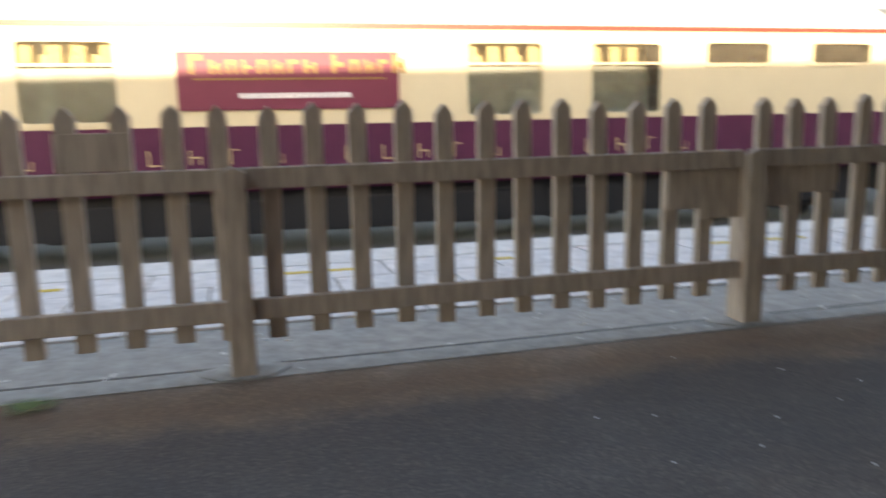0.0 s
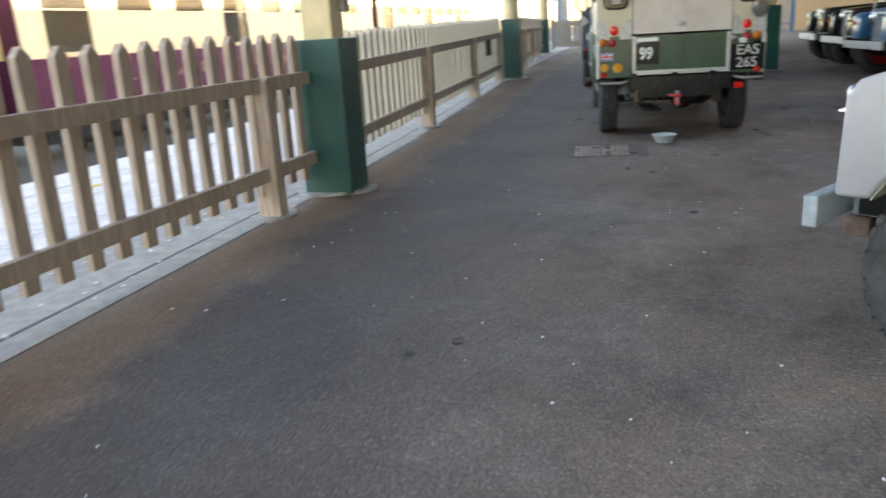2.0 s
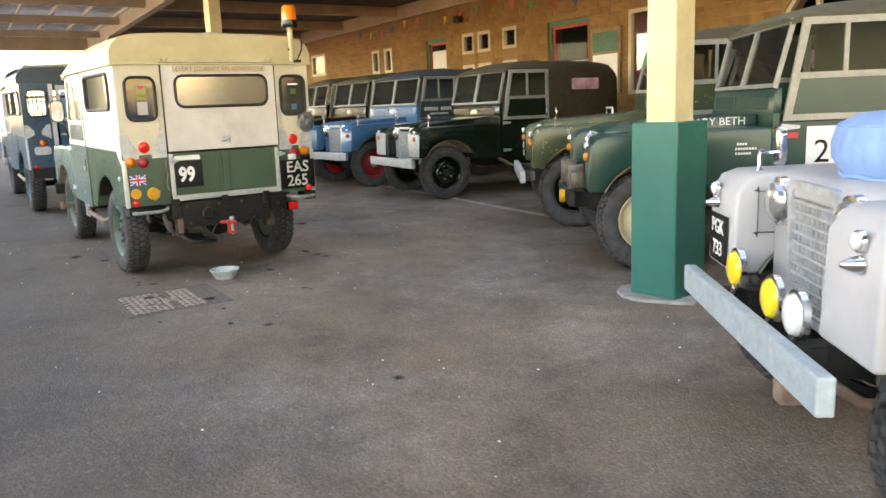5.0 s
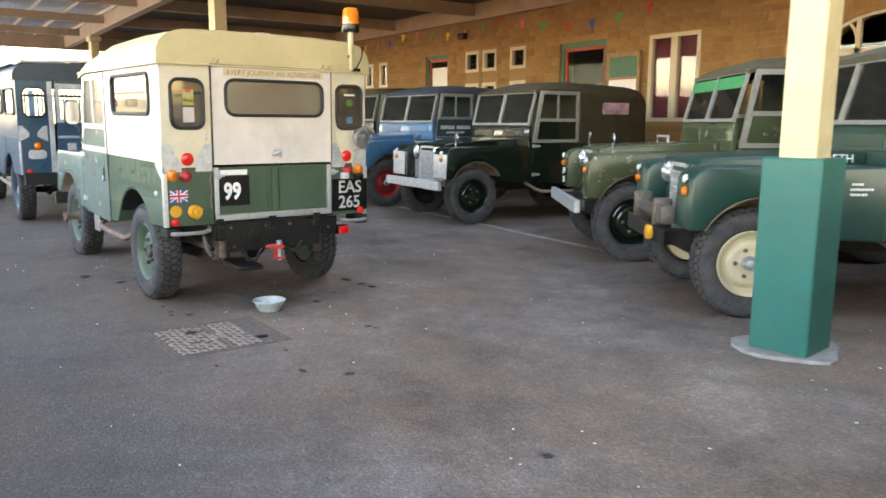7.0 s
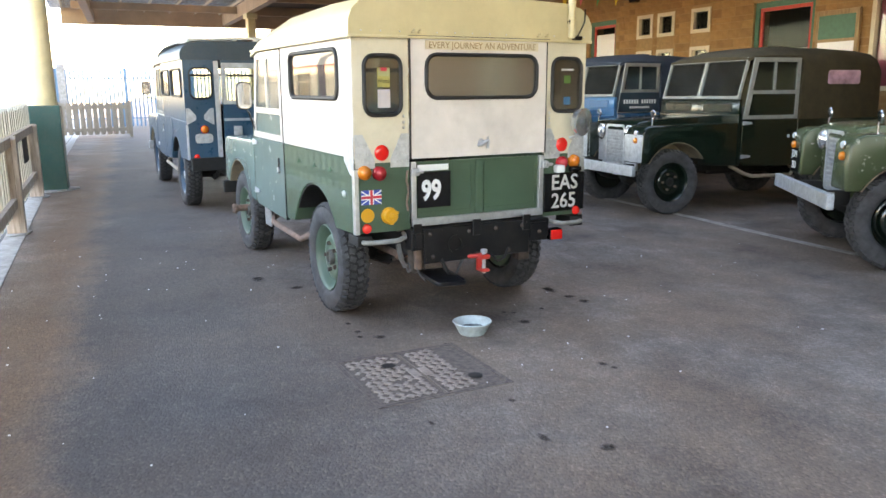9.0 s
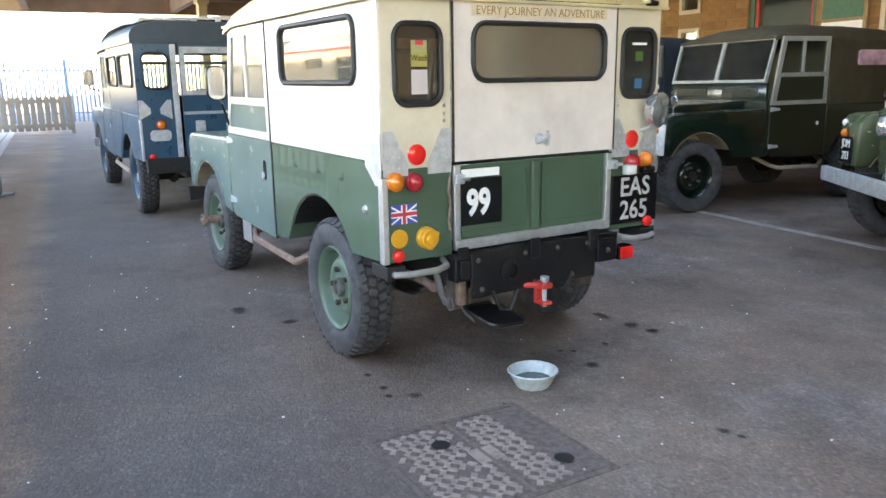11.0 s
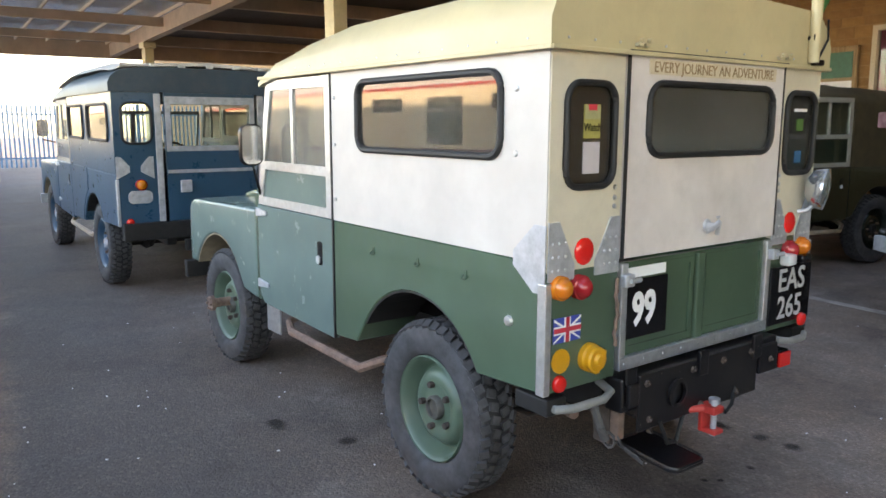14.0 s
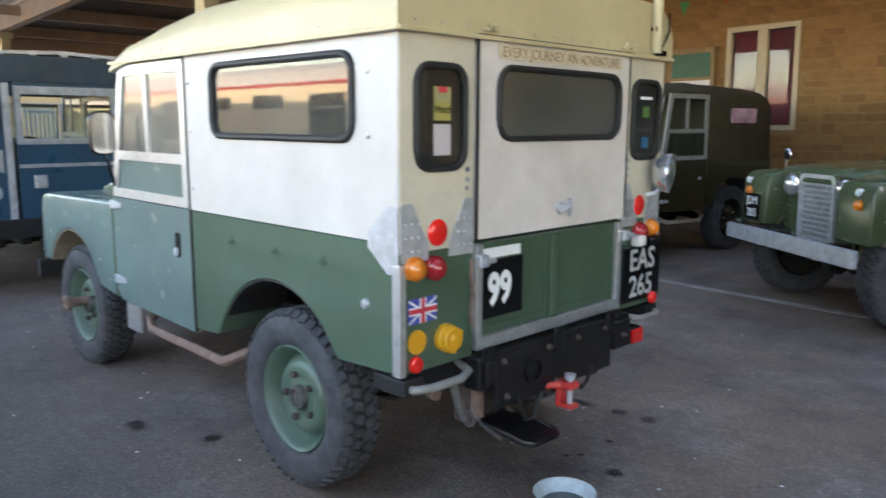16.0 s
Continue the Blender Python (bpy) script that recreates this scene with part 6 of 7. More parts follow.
tube(bm, [(p[0], p[1], 0.018) for p in rrect(0, 0, 0.255, 0.215, 0.04)], 0.007, 6, True)
step = part("tow_step", bm, WORNBLACK, hero, "black fold-down step plate", m=pose(XB - 0.09, 0.305, 0.350, 4, -7, 4))
bm = B()
tube(bm, [(0.10, -0.09, 0.01), (0.15, -0.09, 0.07), (0.13, -0.09, 0.22)], 0.012, 8)
part("step_arm", bm, SPRING, step, smooth=True)
bm = B()
rings = []
for x, z, w in ((0.0, 0.0, 0.030), (0.08, 0.012, 0.030), (0.135, 0.06, 0.028), (0.14, 0.13, 0.024), (0.12, 0.22, 0.022)):
    rings.append([(x - w * 0.4, 0.118, z - w * 0.5), (x + w * 0.4, 0.118, z - w * 0.5 + 0.01), (x + w * 0.4, 0.130, z + w * 0.5), (x - w * 0.4, 0.130, z + w * 0.5 - 0.01)])
loft(bm, rings)
part("step_arm", bm, DULLSTEEL, step, "curved grey metal arm")
bm = B()
tube(bm, [(XB + 0.03, 0.55, 0.57), (XB + 0.0, 0.54, 0.48), (XB - 0.01, 0.52, 0.43)], 0.017, 8)
tube(bm, [(XB - 0.01 + 0.028 * math.cos(k), 0.50, 0.425 + 0.028 * math.sin(k)) for k in [i * 0.7854 for i in range(8)]], 0.006, 6, True)
part("spring_hanger", bm, DULLSTEEL, hero, "grey spring hanger with a loose ring", smooth=True)
bm = B()
tube(bm, [(0.25, 0.40, 0.42), (-0.35, 0.42, 0.44), (-0.5, 0.46, 0.45)], 0.024, 10)
box(bm, XB - 0.0, XB + 0.04, 0.40, 0.44, 0.40, 0.58, 0.006)
part("rear_exhaust", bm, RUST, hero, "rusty exhaust pipe", smooth=True)
bm = B()
box(bm, XB - 0.06, XB - 0.0, -0.64, -0.54, 0.505, 0.58, 0.008)
fg = part("fog_lamp", bm, BLACK, hero, "red rear fog lamp")
bm = B()
box(bm, XB - 0.075, XB - 0.06, -0.635, -0.545, 0.51, 0.575, 0.006)
part("lens", bm, RED, fg)

# --- the navy wagon's rear ---
XW = -0.95
for s in (-1, 1):
    y0, y1 = (0.44, 0.826) if s > 0 else (-0.826, -0.44)
    win = rrect(s * 0.642, 1.53, 0.245, 0.34, 0.07)
    up = rear_sheet("rear_panel", NAVY, [(y0, 0.66), (y1, 0.66), (y1, 1.80), (y0, 1.80)], [win], XW - 0.004, 0.02, wag, "navy rear panel with a small window")
    rear_window(up, s * 0.642, 1.53, 0.245, 0.34, 0.07, XW - 0.006, CARGLASS)
    for a, k in ((s * 0.825, -s), (s * 0.515, s)):
        bm = B()
        plate(bm, [(a, 1.06), (a + k * 0.11, 1.12), (a + k * 0.11, 1.17), (a + k * 0.04, 1.25), (a, 1.25)], [], Matrix.Translation((XW - 0.009, 0, 0)) @ YZ, 0.005)
        part("corner_bracket", bm, GALV, up, "bare metal bracket")
    lamp("tail_lamp", wag, (XW - 0.006, s * 0.63, 1.01), (-1, 0, 0), 0.042, 0.05, AMBER, "amber and red tail lamp", DKRED)
    lamp("reflector", wag, (XW - 0.012, s * 0.735, 0.695), (-1, 0, 0), 0.032, 0.02, RED, "small red reflector")
    bm = B()
    box(bm, XW - 0.012, XW + 0.02, s * 0.462 - 0.028, s * 0.462 + 0.028, 0.66, 1.78, 0.004)
    part("door_strip", bm, GALV, wag, "bare metal door edging")
    bm = B()
    box(bm, XW - 0.010, XW + 0.025, s * 0.820 - 0.012, s * 0.820 + 0.012, 0.66, 1.06, 0.004)
    part("corner_strip", bm, GALV, wag)
rd = rear_sheet("rear_door", NAVY, [(-0.405, 0.66), (0.405, 0.66), (0.405, 1.79), (-0.405, 1.79)], [[(-0.36, 1.33), (0.36, 1.33), (0.36, 1.70), (-0.36, 1.70)]], XW - 0.006, 0.03, wag, "navy rear door with a wide window")
rear_sheet("pane", CARGLASS, [(-0.37, 1.32), (0.37, 1.32), (0.37, 1.71), (-0.37, 1.71)], [], XW + 0.01, 0.004, rd).visible_shadow = False
bm = B()
plate(bm, [(-0.40, 1.29), (0.40, 1.29), (0.40, 1.76), (-0.40, 1.76)], [[(-0.355, 1.335), (0.355, 1.335), (0.355, 1.695), (-0.355, 1.695)]], Matrix.Translation((XW - 0.014, 0, 0)) @ YZ, 0.009)
box(bm, XW - 0.014, XW - 0.005, -0.40, 0.40, 1.10, 1.13)
part("window_trim", bm, GALV, rd, "metal window trim")
bm = B()
box(bm, XW - 0.03, XW - 0.006, 0.20, 0.30, 0.93, 1.04, 0.01)
part("handle", bm, GALV, rd)
bm = B()
prism(bm, rrect(0.64, 0.905, 0.20, 0.11, 0.04), "x", XW - 0.012, XW - 0.004, 0.002, 1)
part("badge", bm, GALV, wag, "small metal maker's plate with plain bars")
bm = B()
box(bm, XW - 0.06, XW + 0.03, -0.80, 0.80, 0.535, 0.685, 0.008)
box(bm, XW - 0.10, XW - 0.04, -0.3, 0.3, 0.42, 0.52, 0.008)
part("rear_crossmember", bm, CHASSIS, wag)
bm = B()
rings = []
for x, z in ((XW + 0.02, 2.035), (-0.4, 2.06), (0.9, 2.055), (1.5, 2.0), (1.75, 1.95)):
    rings.append([(x, 0.80, z - 0.07), (x, 0.70, z - 0.01), (x, 0, z + 0.02), (x, -0.70, z - 0.01), (x, -0.80, z - 0.07), (x, -0.7, z - 0.035), (x, 0, z - 0.01), (x, 0.7, z - 0.035)])
loft(bm, rings)
part("sun_roof_skin", bm, WHITE, wag, "raised white tropical roof skin", smooth=True)
for i in range(7):
    bm = B()
    box(bm, XW - 0.034, XW - 0.01, -0.72 + i * 0.24 - 0.03, -0.72 + i * 0.24 + 0.03, 2.0, 2.028, 0.004)
    part("roof_bracket", bm, WHITE, wag)
for s in (-1, 1):
    bm = B()
    tube(bm, [(wDF + 0.02, s * wHW, 1.30), (wDF + 0.06, s * (wHW + 0.12), 1.33), (wDF + 0.06, s * (wHW + 0.12), 1.40)], 0.008, 8)
    arm = part("mirror_arm", bm, BLACK, wag, smooth=True)
    bm = B()
    prism(bm, rrect(s * (wHW + 0.12), 1.46, 0.12, 0.19, 0.045), "x", wDF + 0.045, wDF + 0.075, 0.006, 1)
    part("door_mirror", bm, BLACK, arm, smooth=True)
    bm = B()
    prism(bm, rrect(s * (wHW + 0.12), 1.46, 0.107, 0.177, 0.04), "x", wDF + 0.042, wDF + 0.0445)
    part("mirror_glass", bm, CHROME, arm)
    bm = B()
    plate(bm, [(0.53, 0.57), (1.06, 0.56), (1.06, 1.10), (0.24, 1.10), (0.24, 0.89), (0.36, 0.82), (0.48, 0.70)], [], Matrix.Translation((0, s * wHW - (0.0 if s > 0 else 0.006), 0)) @ SIDE, 0.006)
    part("side_door", bm, NAVY, wag)

# --- the pale grey car's fittings ---
GX = 2.35 + 0.46
bm = B()
prof = [(0.10, 0.0), (0.24, -0.005), (0.335, 0.02), (0.372, 0.07), (0.378, 0.12), (0.36, 0.17), (0.30, 0.20), (0.16, 0.205), (0.08, 0.19), (0, 0.185)]
lathe(bm, [(0, 0.0)] + [(r, h * 1.22) for r, h in prof], 144)
for v in bm.verts:
    a = math.atan2(v.co.y, v.co.x)
    r = v.co.xy.length
    if r > 0.2:
        k = 1 + (0.007 * math.sin(23 * a + 5 * v.co.z) + 0.007 * math.sin(37 * a + 1 - 9 * v.co.z) + 0.004 * math.sin(61 * a)) * (1.2 if v.co.z < 0.12 else 0.8)
        v.co.x *= k
        v.co.y *= k
spare = part("spare_wheel_cover", bm, COVER, smooth=True, m=grey.matrix_basis @ Matrix.Translation((2.17, 0.0, 1.063)) @ pose(0, 0, 0, 0, 2.5, 0) @ Matrix.Diagonal((1.06, 1.06, 1.0, 1)))
bm = B()
tube(bm, [(0.345 * math.cos(a), 0.345 * math.sin(a), 0.028 + 0.004 * math.sin(11 * a)) for a in [i * math.pi / 40 for i in range(80)]], 0.010, 6, True)
part("elastic_hem", bm, COVER, spare, smooth=True)
bm = B()
tube(bm, [(0.352 * math.cos(a), 0.352 * math.sin(a), 0.212) for a in [i * math.pi / 40 for i in range(80)]], 0.005, 6, True)
part("piped_seam", bm, COVER, spare, smooth=True)
tagged(spare, "blue cloth covered spare wheel lying on the bonnet", "spare wheel")
for s in (-1, 1):
    bm = B()
    lathe(bm, [(0.02, 0), (0.014, 0.02), (0.009, 0.03), (0.009, 0.10), (0.02, 0.105), (0, 0.11)], 12, Matrix.Translation((GX - 0.16, s * 0.63, 1.040)))
    tube(bm, [(GX - 0.16, s * 0.63, 1.135), (GX - 0.20, s * 0.64, 1.125), (GX - 0.25, s * 0.64, 1.13)], 0.008, 8)
    arm = part("mirror_stalk", bm, CHROME, grey, smooth=True)
    bm = B()
    prism(bm, rrect(s * 0.64, 1.155, 0.10, 0.17, 0.04), "x", GX - 0.265, GX - 0.23, 0.006, 2)
    part("wing_mirror", bm, CHROME, arm, "chrome wing mirror", smooth=True)
    bm = B()
    tube(bm, [(GX - 0.52, s * 0.50, 1.045), (GX - 0.52, s * 0.50, 1.14)], 0.010, 8)
    tube(bm, [(GX - 0.56, s * 0.50, 1.14), (GX - 0.48, s * 0.50, 1.14)], 0.012, 8)
    part("bonnet_catch", bm, GALV, grey, "bonnet catch", smooth=True)
    bm = B()
    lathe(bm, [(0.022, 0), (0.022, 0.004), (0, 0.005)], 14, turn_to((0, s, 0), (GX - 0.33, s * 0.82, 0.97)))
    part("wing_plug", bm, RUBBER, grey, "black rubber plug")
    bm = B()
    lathe(bm, [(0.028, 0), (0.02, 0.03), (0.008, 0.055), (0, 0.058)], 14, turn_to((1, 0, 0), (GX - 0.005, s * 0.70, 0.905)))
    part("side_lamp", bm, CHROME, grey, smooth=True)
for y, z, mat in ((-0.30, 0.68, YELLOWLENS), (0.12, 0.66, YELLOWLENS), (0.34, 0.66, CLEARLENS)):
    lamp("fog_lamp", grey, (GX + 0.01, y, z), (1, 0, 0), 0.075, 0.05, mat, "yellow fog lamp with a chrome rim", CHROME)
    bm = B()
    tube(bm, [(GX + 0.01, y, z), (GX + 0.04, y, 0.57)], 0.012, 8)
    part("lamp_stalk", bm, CHROME, grey)
bm = B()
for s in (-1, 1):
    box(bm, GX - 0.7, GX - 0.1, s * 0.46, s * 0.56, 0.80, 0.98, 0.02)
part("inner_wheel_arch", bm, SAGE, grey, "pale green inner wheel arch")
bm = B()
tube(bm, [(GX + 0.02, 0.33, 0.50), (GX - 0.12, 0.52, 0.42), (GX - 0.2, 0.6, 0.45)], 0.02, 8)
box(bm, GX + 0.0, GX + 0.1, 0.36, 0.44, 0.38, 0.46, 0.01)
part("spring_shackle", bm, RUST, grey, "rusty spring shackle")

# --- the bottle green car's fittings ---
bm = B()
box(bm, 0.90, 1.24, 0.824, 0.830, 0.74, 1.06)
nb = part("number_square", bm, PAPER, teal, "white square with race number")
SL = Matrix(((-1, 0, 0, 0), (0, 0, 1, 0), (0, 1, 0, 0), (0, 0, 0, 1)))
writing("race_number", "26", 0.24, BLACK, nb, Matrix.Translation((1.07, 0.8305, 0.87)) @ SL, 0.001)
writing("car_name", "MARY BETH", 0.085, LETTER, teal, Matrix.Translation((1.80, 0.4945, 1.105)) @ SL, 0.001)
for i, w in enumerate((0.12, 0.26, 0.18)):
    bm = B()
    for k in range(int(w / 0.03)):
        box(bm, 1.72 - w / 2 + k * 0.02, 1.72 - w / 2 + k * 0.02 + 0.013, 0.8205, 0.823, 0.94 - i * 0.035, 0.957 - i * 0.035)
    part("small_lettering", bm, LETTER, teal, "white lettering")
bm = B()
box(bm, 1.3, 1.42, 0.825, 0.829, 0.98, 1.02)
part("sticker", bm, STICKERRED, teal)
bm = B()
tube(bm, [(2.86, -0.25, 0.68), (2.86, 0.25, 0.68)], 0.055, 14)
for y in (-0.3, 0.3):
    box(bm, 2.79, 2.93, y - 0.03, y + 0.03, 0.57, 0.80, 0.015)
box(bm, 2.80, 2.92, 0.33, 0.50, 0.62, 0.76, 0.03)
wi_ = part("winch", bm, plain("greasy_steel", (0.12, 0.105, 0.09), 0.5, 0.5, var=0.4), teal, "worn steel winch on the front bumper", smooth=True)
bm = B()
lathe(bm, [(0.05, -0.02), (0.055, 0), (0.05, 0.02), (0, 0.02)], 14, turn_to((1, 0, 0), (2.98, 0.42, 0.56)))
part("pulley", bm, YELLOWPAINT, wi_, "yellow pulley", smooth=True)
bm = B()
box(bm, 1.35, 1.43, 0.80, 0.85, 0.50, 0.57, 0.01)
part("red_marker", bm, REDPAINT, teal)
# --- light blue car's lettering panel, cab sun strip on the sage car ---
bm = B()
plate(bm, [(0.62, 1.12), (1.42, 1.12), (1.38, 1.40), (0.62, 1.40)], [], Matrix.Translation((0, 0.826, 0)) @ SIDE, 0.006)
sg = part("sign_panel", bm, DKNAVY, blue, "dark blue door panel with pale lettering bars")
for i in range(13):
    bm = B()
    if i != 6:
        box(bm, 1.32 - i * 0.05 - 0.036, 1.32 - i * 0.05, 0.832, 0.834, 1.24, 1.30)
        part("letter_bar", bm, LETTER, sg)
    else:
        bm.free()
bm = B()
for i in range(10):
    box(bm, 1.2 - i * 0.04 - 0.03, 1.2 - i * 0.04, 0.832, 0.834, 1.17, 1.20)
part("small_lettering", bm, LETTER, sg)
bm = B()
plate(bm, [(-0.73, 0.33), (0.73, 0.33), (0.73, 0.447), (-0.73, 0.447)], [], Matrix.Translation((1.44, 0, 1.34)) @ Matrix.Rotation(radians(-14), 4, "Y") @ Matrix.Translation((0.022, 0, 0)) @ REAR, 0.006)
part("sun_strip", bm, plain("green_strip", (0.012, 0.26, 0.10), 0.5), sage, "bright green strip along the windscreen top")
for car in (sage, dark, blue):
    for s in (-1, 1):
        bm = B()
        tube(bm, [(2.35 + 0.2, s * 0.62, 1.05), (2.35 + 0.2, s * 0.62, 1.14)], 0.008, 6)
        lathe(bm, [(0, -0.015), (0.05, -0.01), (0.055, 0), (0.05, 0.006), (0, 0.006)], 14, turn_to((-1, 0, 0.1), (2.35 + 0.19, s * 0.62, 1.18)))
        part("wing_mirror", bm, CHROME, car, "round chrome wing mirror", smooth=True)
bm = B()
tube(bm, [(1.9, -0.2, 1.14), (1.9, -0.2, 1.2), (1.9, 0.2, 1.2), (1.9, 0.2, 1.14)], 0.012, 8)
part("bonnet_handle", bm, GALV, sage, smooth=True)


# ---- things on the floor ----
bm = B()
lathe(bm, [(0, 0.0), (0.088, 0.0), (0.098, 0.012), (0.128, 0.075), (0.142, 0.088), (0.138, 0.094), (0.122, 0.080), (0.092, 0.02), (0, 0.014)], 36)
bowl = part("dog_bowl", bm, ENAMEL, smooth=True, m=pose(8.96, 0.405, 0) @ Matrix.Scale(0.87, 4))
tagged(bowl, "pale enamel water bowl standing on the tarmac", "bowl")
bm = B()
lathe(bm, [(0, 0.040), (0.101, 0.040), (0.100, 0.036), (0, 0.036)], 30)
part("water", bm, WATER, bowl, "dark water")

MAN = pose(8.47, 0.965, 0, 0, 0, 1.5) @ Matrix.Diagonal((0.953, 0.953, 1, 1))
man = thing("manhole_cover", "rusty cast iron access cover set in the tarmac", "manhole cover", MAN)
bm = B()
plate(bm, [(-0.37, -0.39), (0.37, -0.39), (0.37, 0.39), (-0.37, 0.39)], [[(-0.345, -0.365), (0.345, -0.365), (0.345, 0.365), (-0.345, 0.365)]], Matrix.Identity(4), 0.005)
part("cover_frame", bm, IRONDARK, man)
for k, (a, b) in enumerate(((-0.365, -0.004), (0.004, 0.365))):
    bm = B()
    box(bm, -0.335, 0.335, a + 0.006, b - 0.006, -0.004, 0.003)
    pc = part("cover_plate", bm, IRONDARK, man, "patterned iron plate")
    bm = B()
    rt = random.Random(k)
    for i in range(15):
        for j in range(7):
            x = -0.30 + i * 0.043
            y = a + 0.045 + j * 0.045
            if math.hypot(x, y) < 0.09 or (k == 0 and j < 3) or rt.random() < 0.06:
                continue
            box(bm, -0.021, 0.021, -0.0125, 0.0125, 0.002, rt.uniform(0.006, 0.010), 0.002, Matrix.Translation((x, y, 0)) @ Matrix.Rotation(radians(40 if (i + j) % 2 else -40), 4, "Z"))
    tagged(part("tread_bar", bm, IRON, pc), kind="stuff")
    bm = B()
    box(bm, -0.06, 0.06, a + 0.006 if k else b - 0.056, a + 0.056 if k else b - 0.006, 0.002, 0.007, 0.002)
    part("maker_plate", bm, IRON, pc)
    # Flat dark disc on the plate carries the shade inside the key hole.
    bm = B()
    lathe(bm, [(0.042, 0.0095), (0.042, 0.0105), (0, 0.0105)], 12, Matrix.Translation((0.16 if k else -0.20, (a + b) / 2 - 0.06, 0)))
    part("key_hole", bm, CHASSIS, pc)


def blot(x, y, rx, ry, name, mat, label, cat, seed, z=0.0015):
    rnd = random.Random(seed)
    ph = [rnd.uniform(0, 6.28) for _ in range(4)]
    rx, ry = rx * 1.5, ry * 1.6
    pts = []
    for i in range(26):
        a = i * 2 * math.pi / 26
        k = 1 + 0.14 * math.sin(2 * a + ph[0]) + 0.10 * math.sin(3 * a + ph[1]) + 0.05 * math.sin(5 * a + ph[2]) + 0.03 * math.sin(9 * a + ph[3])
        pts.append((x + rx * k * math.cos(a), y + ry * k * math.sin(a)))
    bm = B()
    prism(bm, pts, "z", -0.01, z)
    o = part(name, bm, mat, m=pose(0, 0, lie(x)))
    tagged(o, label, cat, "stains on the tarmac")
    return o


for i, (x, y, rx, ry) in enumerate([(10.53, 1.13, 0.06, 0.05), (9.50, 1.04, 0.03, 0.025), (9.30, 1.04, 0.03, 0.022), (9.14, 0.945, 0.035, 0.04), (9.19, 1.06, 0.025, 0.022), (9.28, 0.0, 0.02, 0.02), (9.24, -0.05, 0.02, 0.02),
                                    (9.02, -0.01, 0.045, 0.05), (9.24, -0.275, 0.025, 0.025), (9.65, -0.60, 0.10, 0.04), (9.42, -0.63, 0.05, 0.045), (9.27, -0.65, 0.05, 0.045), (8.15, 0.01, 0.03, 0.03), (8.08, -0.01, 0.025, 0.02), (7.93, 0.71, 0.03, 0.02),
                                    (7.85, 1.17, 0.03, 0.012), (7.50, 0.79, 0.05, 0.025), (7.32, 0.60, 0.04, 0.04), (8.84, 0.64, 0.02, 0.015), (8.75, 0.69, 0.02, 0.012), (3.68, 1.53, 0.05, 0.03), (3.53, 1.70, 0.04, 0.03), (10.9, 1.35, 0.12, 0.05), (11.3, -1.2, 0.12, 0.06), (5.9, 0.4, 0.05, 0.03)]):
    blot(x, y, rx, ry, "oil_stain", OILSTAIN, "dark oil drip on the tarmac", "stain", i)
MOSS = soft_stain("moss", (0.10, 0.16, 0.045), 0.95, 0.75, 14)
for i, (x, y, rx, ry) in enumerate([(6.50, 2.98, 0.12, 0.05), (6.78, 2.93, 0.16, 0.04), (-0.78, 3.50, 0.14, 0.09), (-1.3, 3.55, 0.25, 0.08)]):
    blot(x, y, rx, ry, "moss_patch", MOSS, "green moss creeping over the concrete edge", "moss", 40 + i, 0.022)
bm = B()
rl = random.Random(4)
for i in range(230):
    x, y = rl.uniform(1.2, 14), rl.uniform(-3.2, 3.3)
    k = rl.uniform(0.002, 0.006)
    box(bm, -k, k, -k * rl.uniform(0.4, 1), k * 0.6, 0.0, 0.004, 0, pose(x, y, lie(x), rl.uniform(-12, 12), rl.uniform(-12, 12), rl.uniform(0, 360)))
lit = part("floor_litter", bm, PAPER)
tagged(lit, "tiny pale flakes and grit scattered on the tarmac", "litter", kind="stuff")
bm = B()
rl = random.Random(9)
for i in range(160):
    x, y = rl.uniform(-4, 9), rl.uniform(0.0, 0.85)
    k = rl.uniform(0.006, 0.02)
    box(bm, -k, k, -k * 0.5, k * 0.6, 0.0, 0.006, 0, FENCE @ pose(x, y, 0, rl.uniform(-12, 12), rl.uniform(-12, 12), rl.uniform(0, 360)))
lit = part("leaf_litter", bm, SLAB)
tagged(lit, "dry leaf scraps and grit by the fence", "litter", kind="stuff")
bm = B()
rl = random.Random(2)
pts = [(14.0, -3.80), (13.3, -3.79), (11.6, -3.80), (10.6, -3.77), (9.65, -3.78), (8.0, -3.84)]
loft(bm, [[(x, y + 0.05, lie(x) - 0.01), (x, y - 0.05, lie(x) - 0.01), (x, y - 0.05, lie(x) + 0.003), (x, y + 0.05, lie(x) + 0.003)] for x, y in pts])
ln = part("floor_line", bm, LINEPAINT)
tagged(ln, "worn pale strip across the tarmac before the parked cars", "floor line", kind="structure")

# ---- bunting ----
bunt = thing("bunting", "string of small coloured triangular flags along the wall", "bunting")
pts = []
for a, b in ((25.2, 21.35), (21.35, 17.5), (17.5, 12.2), (12.2, 7.0)):
    n = round((a - b) / 0.35)
    for i in range(n):
        u = i / n
        pts.append((a + (b - a) * u, WY + 0.03, 3.84 - 0.0145 * (a - b) ** 2 * 4 * u * (1 - u)))
bm = B()
tube(bm, pts, 0.003, 5)
part("cord", bm, WOODBROWN, bunt)
cols = [plain("flag_red", (0.55, 0.03, 0.03), 0.7), plain("flag_yellow", (0.75, 0.55, 0.05), 0.7), plain("flag_green", (0.05, 0.30, 0.10), 0.7), plain("flag_blue", (0.04, 0.08, 0.35), 0.7), plain("flag_pink", (0.65, 0.12, 0.16), 0.7)]
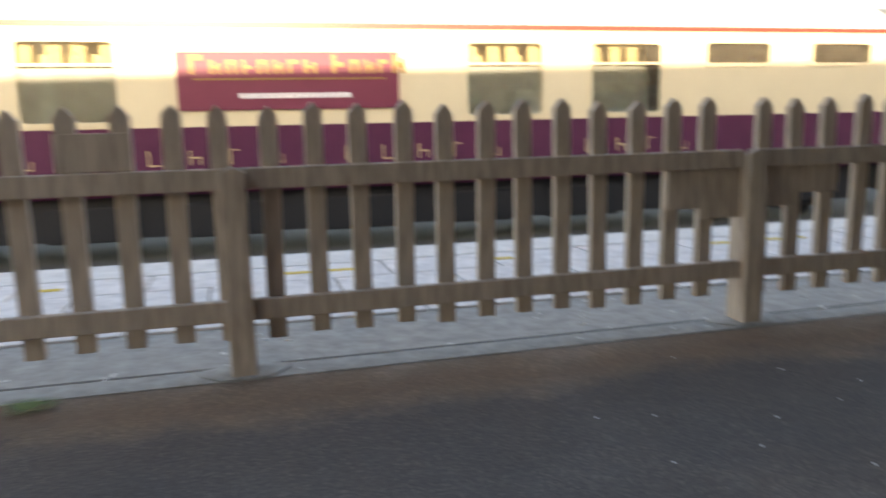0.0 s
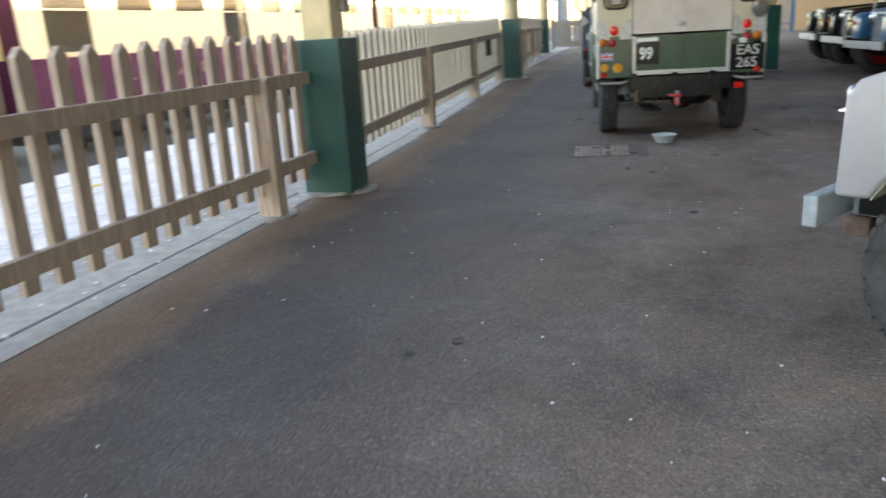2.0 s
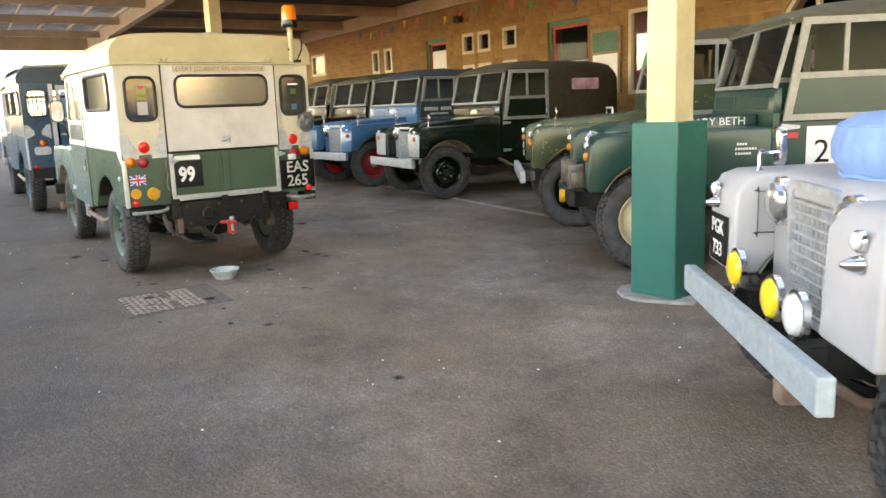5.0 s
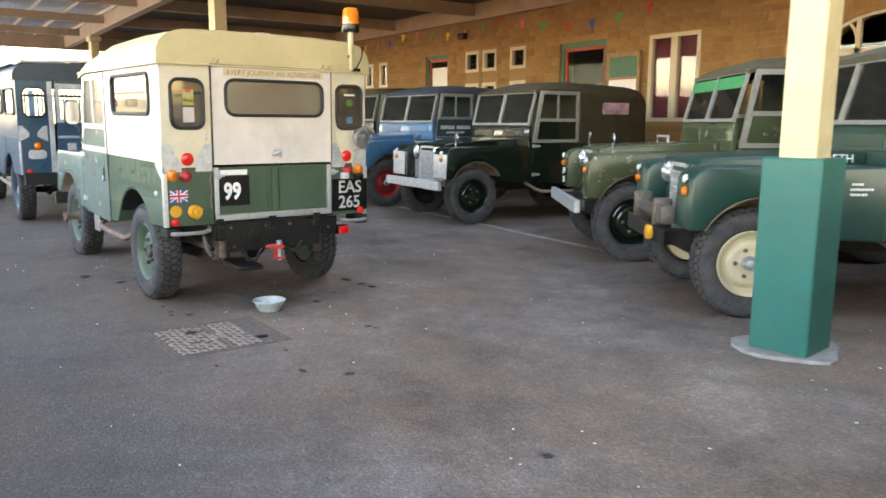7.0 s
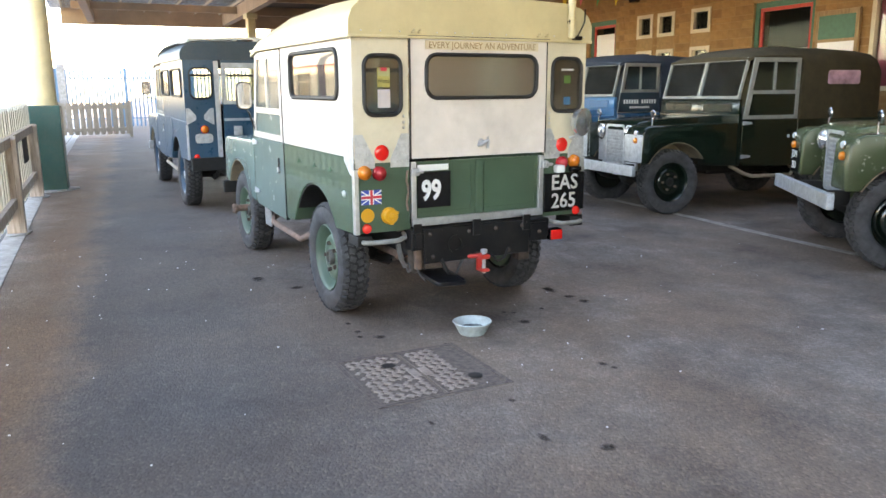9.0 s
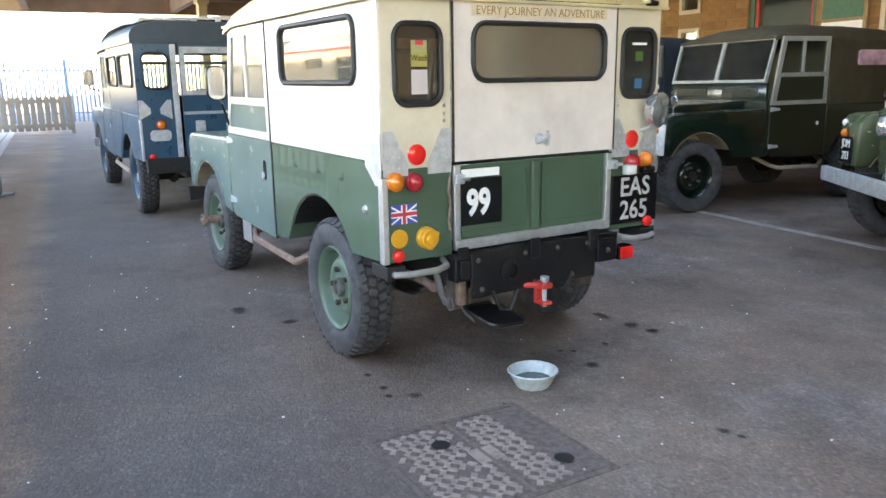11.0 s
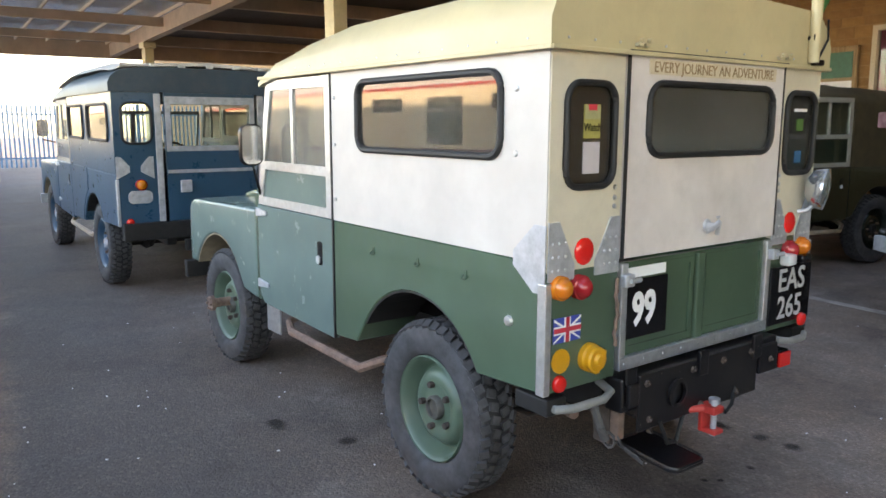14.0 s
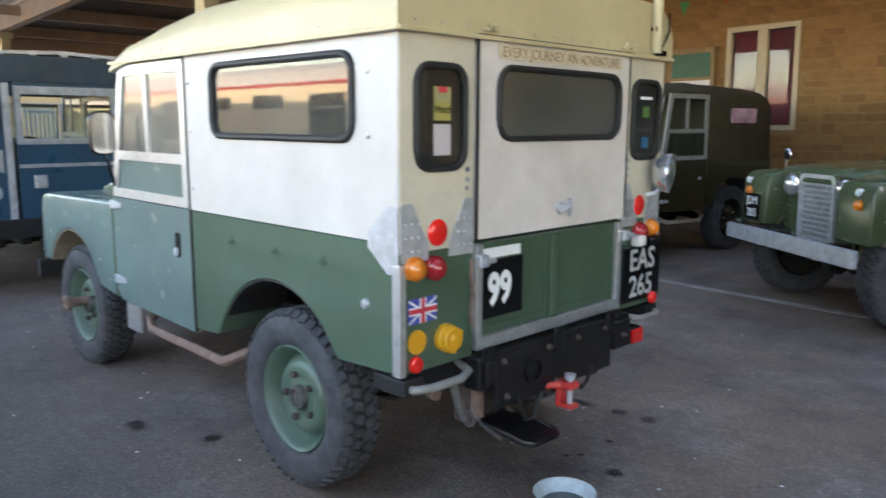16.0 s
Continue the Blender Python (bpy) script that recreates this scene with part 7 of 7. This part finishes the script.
for i, p in enumerate(pts[::2]):
    bm = B()
    prism(bm, [(-0.085, 0.0), (0.085, 0.0), (0.0, -0.22)], "y", -0.002, 0.002)
    part("flag", bm, cols[(i * 3 + i // 4) % 5], bunt, m=Matrix.Translation(p) @ pose(0, 0, 0, random.uniform(0, 8), random.uniform(-8, 8), random.uniform(-12, 12)))
for x, z in ((18.8, 3.47), (10.3, 3.74)):
    lt = thing("wall_lamp", "small black flood lamp on a wall bracket", "lamp", pose(x, WY, z))
    bm = B()
    box(bm, -0.11, 0.11, 0.10, 0.24, -0.08, 0.06, 0.012)
    part("lamp_head", bm, BLACK, lt)
    bm = B()
    tube(bm, [(0, 0.0, 0.02), (0, 0.12, 0.04)], 0.012, 8)
    part("bracket", bm, BLACK, lt)

# ---- far end of the platform ----
pal = thing("palisade_fence", "tall blue steel palisade fence across the platform end", "fence", pose(42.2, 0, lie(42)))
p0 = None
for i in range(72):
    y = -7.6 + i * 0.17
    if p0 is None:
        bm = B()
        prism(bm, [(-0.035, 0.06), (0.035, 0.06), (0.035, 2.5), (0.0, 2.62), (-0.035, 2.5)], "x", 0, 0.02)
        p0 = part("pale", bm, PALISADE, pal, m=Matrix.Translation((0, y, 0)))
    else:
        share(p0, pal, Matrix.Translation((0, y, 0)))
for z in (0.4, 2.15):
    bm = B()
    box(bm, 0.02, 0.06, -7.6, 4.6, z, z + 0.06)
    part("rail", bm, PALISADE, pal)
for y in (-7.5, -4.7, -1.9, 0.9, 3.7):
    bm = B()
    box(bm, 0.06, 0.16, y - 0.07, y + 0.07, 0, 2.62)
    part("post", bm, PALISADE, pal)
gt = thing("wooden_barrier", "low cream slatted wooden barrier", "barrier", pose(33.4, 2.3, lie(33)))
for i in range(11):
    bm = B()
    box(bm, 0, 0.025, -1.08 + i * 0.2, -1.08 + i * 0.2 + 0.15, 0.1, 1.15)
    part("slat", bm, BARRIERWOOD, gt)
for z in (0.2, 0.95):
    bm = B()
    box(bm, -0.03, 0, -1.1, 1.1, z, z + 0.12)
    part("rail", bm, BARRIERWOOD, gt)
for y in (-1.08, 1.08):
    bm = B()
    box(bm, -0.06, 0.06, y - 0.05, y + 0.05, 0, 1.2)
    part("post", bm, BARRIERWOOD, gt)
bm = B()
box(bm, -0.15, 0.15, -0.15, 0.15, -0.05, 2.75, 0.02)
gp = part("gate_post", bm, CONCRETE, m=pose(41.8, 3.45, lie(41)))
tagged(gp, "square grey gate post at the platform end", "post")

# ---- platform slabs ----
bm = B()
box(bm, -0.44, 0.44, -0.285, 0.285, -0.02, 0.016, 0.006)
s0 = None
for r in range(3):
    for i in range(28):
        x = -5.5 + i * 0.9 + (0.45 if r % 2 else 0)
        m = pose(x, 0.90 + 0.29 + r * 0.58, lie(x) + random.uniform(-0.002, 0.002), 0, -1.09 if RISE_FROM < x < RISE_TO else 0)
        if s0 is None:
            s0 = part("paving_slab", bm, SLAB, platform, m=m)
        else:
            share(s0, platform, m)

# ---- stones of the wall ----
rs = random.Random(11)
STONES = {}
COURSE = 0.17
rest = []
count = 0


def blocked(a, b, z0, z1):
    for x0, x1, q0, q1, k in OPEN:
        top = q1 + (0.54 if k == "arch" else 0)
        if k != "notice" and a < x1 + 0.005 and b > x0 - 0.005 and z0 < top + 0.005 and z1 > q0 - 0.005:
            return x0, x1
    return None


verts, faces = [], []
z = 0.0
row = 0
while z < WALL_TOP - 0.2:
    COURSE = rs.choice((0.10, 0.13, 0.17))
    x = 5.0 - rs.uniform(0, 0.5)
    while x < 30.4:
        w = rs.choice((0.20, 0.26, 0.34, 0.44))
        b = blocked(x, x + w, z, z + COURSE)
        if b:
            gap = b[0] - 0.006 - x
            if gap > 0.12:
                w = gap
            else:
                x = b[1] + 0.006
                continue
        d = rs.uniform(0.002, 0.010)
        if 11.2 < x < 21.4 and 2.35 < z < 3.75 and count < 300 and w in (0.20, 0.26, 0.34, 0.44):
            key = (w, COURSE)
            if key not in STONES:
                bm = B()
                box(bm, 0.004, w - 0.004, -0.03, 0.006, 0.004, COURSE - 0.004, 0.004)
                STONES[key] = part("stone", bm, STONE, wall, m=Matrix.Translation((x, WY, z)))
            else:
                share(STONES[key], wall, Matrix.Translation((x, WY + rs.uniform(-0.003, 0.004), z)))
            count += 1
        else:
            n = len(verts)
            a0, a1, c0, c1 = x + 0.004, x + w - 0.004, z + 0.004, z + COURSE - 0.004
            verts += [(a0, WY - 0.02, c0), (a1, WY - 0.02, c0), (a1, WY - 0.02, c1), (a0, WY - 0.02, c1),
                      (a0 + 0.006, WY + d, c0 + 0.006), (a1 - 0.006, WY + d, c0 + 0.006), (a1 - 0.006, WY + d, c1 - 0.006), (a0 + 0.006, WY + d, c1 - 0.006)]
            faces += [(n + 4, n + 5, n + 6, n + 7), (n, n + 1, n + 5, n + 4), (n + 1, n + 2, n + 6, n + 5), (n + 2, n + 3, n + 7, n + 6), (n + 3, n, n + 4, n + 7)]
        x += w
    z += COURSE
    row += 1
me = bpy.data.meshes.new("stonework")
me.from_pydata(verts, [], faces)
me.materials.append(STONE)
sw = new("stonework", me)
sw.parent = wall
tagged(sw, "rest of the coursed sandstone blocks", kind="stuff")
# ---- worn yellow line on the platform ----
rl = random.Random(21)
bm = B()
x = -4.0
while x < 20:
    d = rl.uniform(0.15, 0.7)
    if rl.random() < 0.3:
        box(bm, x, x + d, 2.30 + rl.uniform(-0.004, 0.004), 2.38, lie(x), lie(x) + 0.0205)
    x += d
yl = part("yellow_line", bm, TACTILE, m=FENCE)
tagged(yl, "worn broken yellow line along the platform", "platform line", kind="stuff")
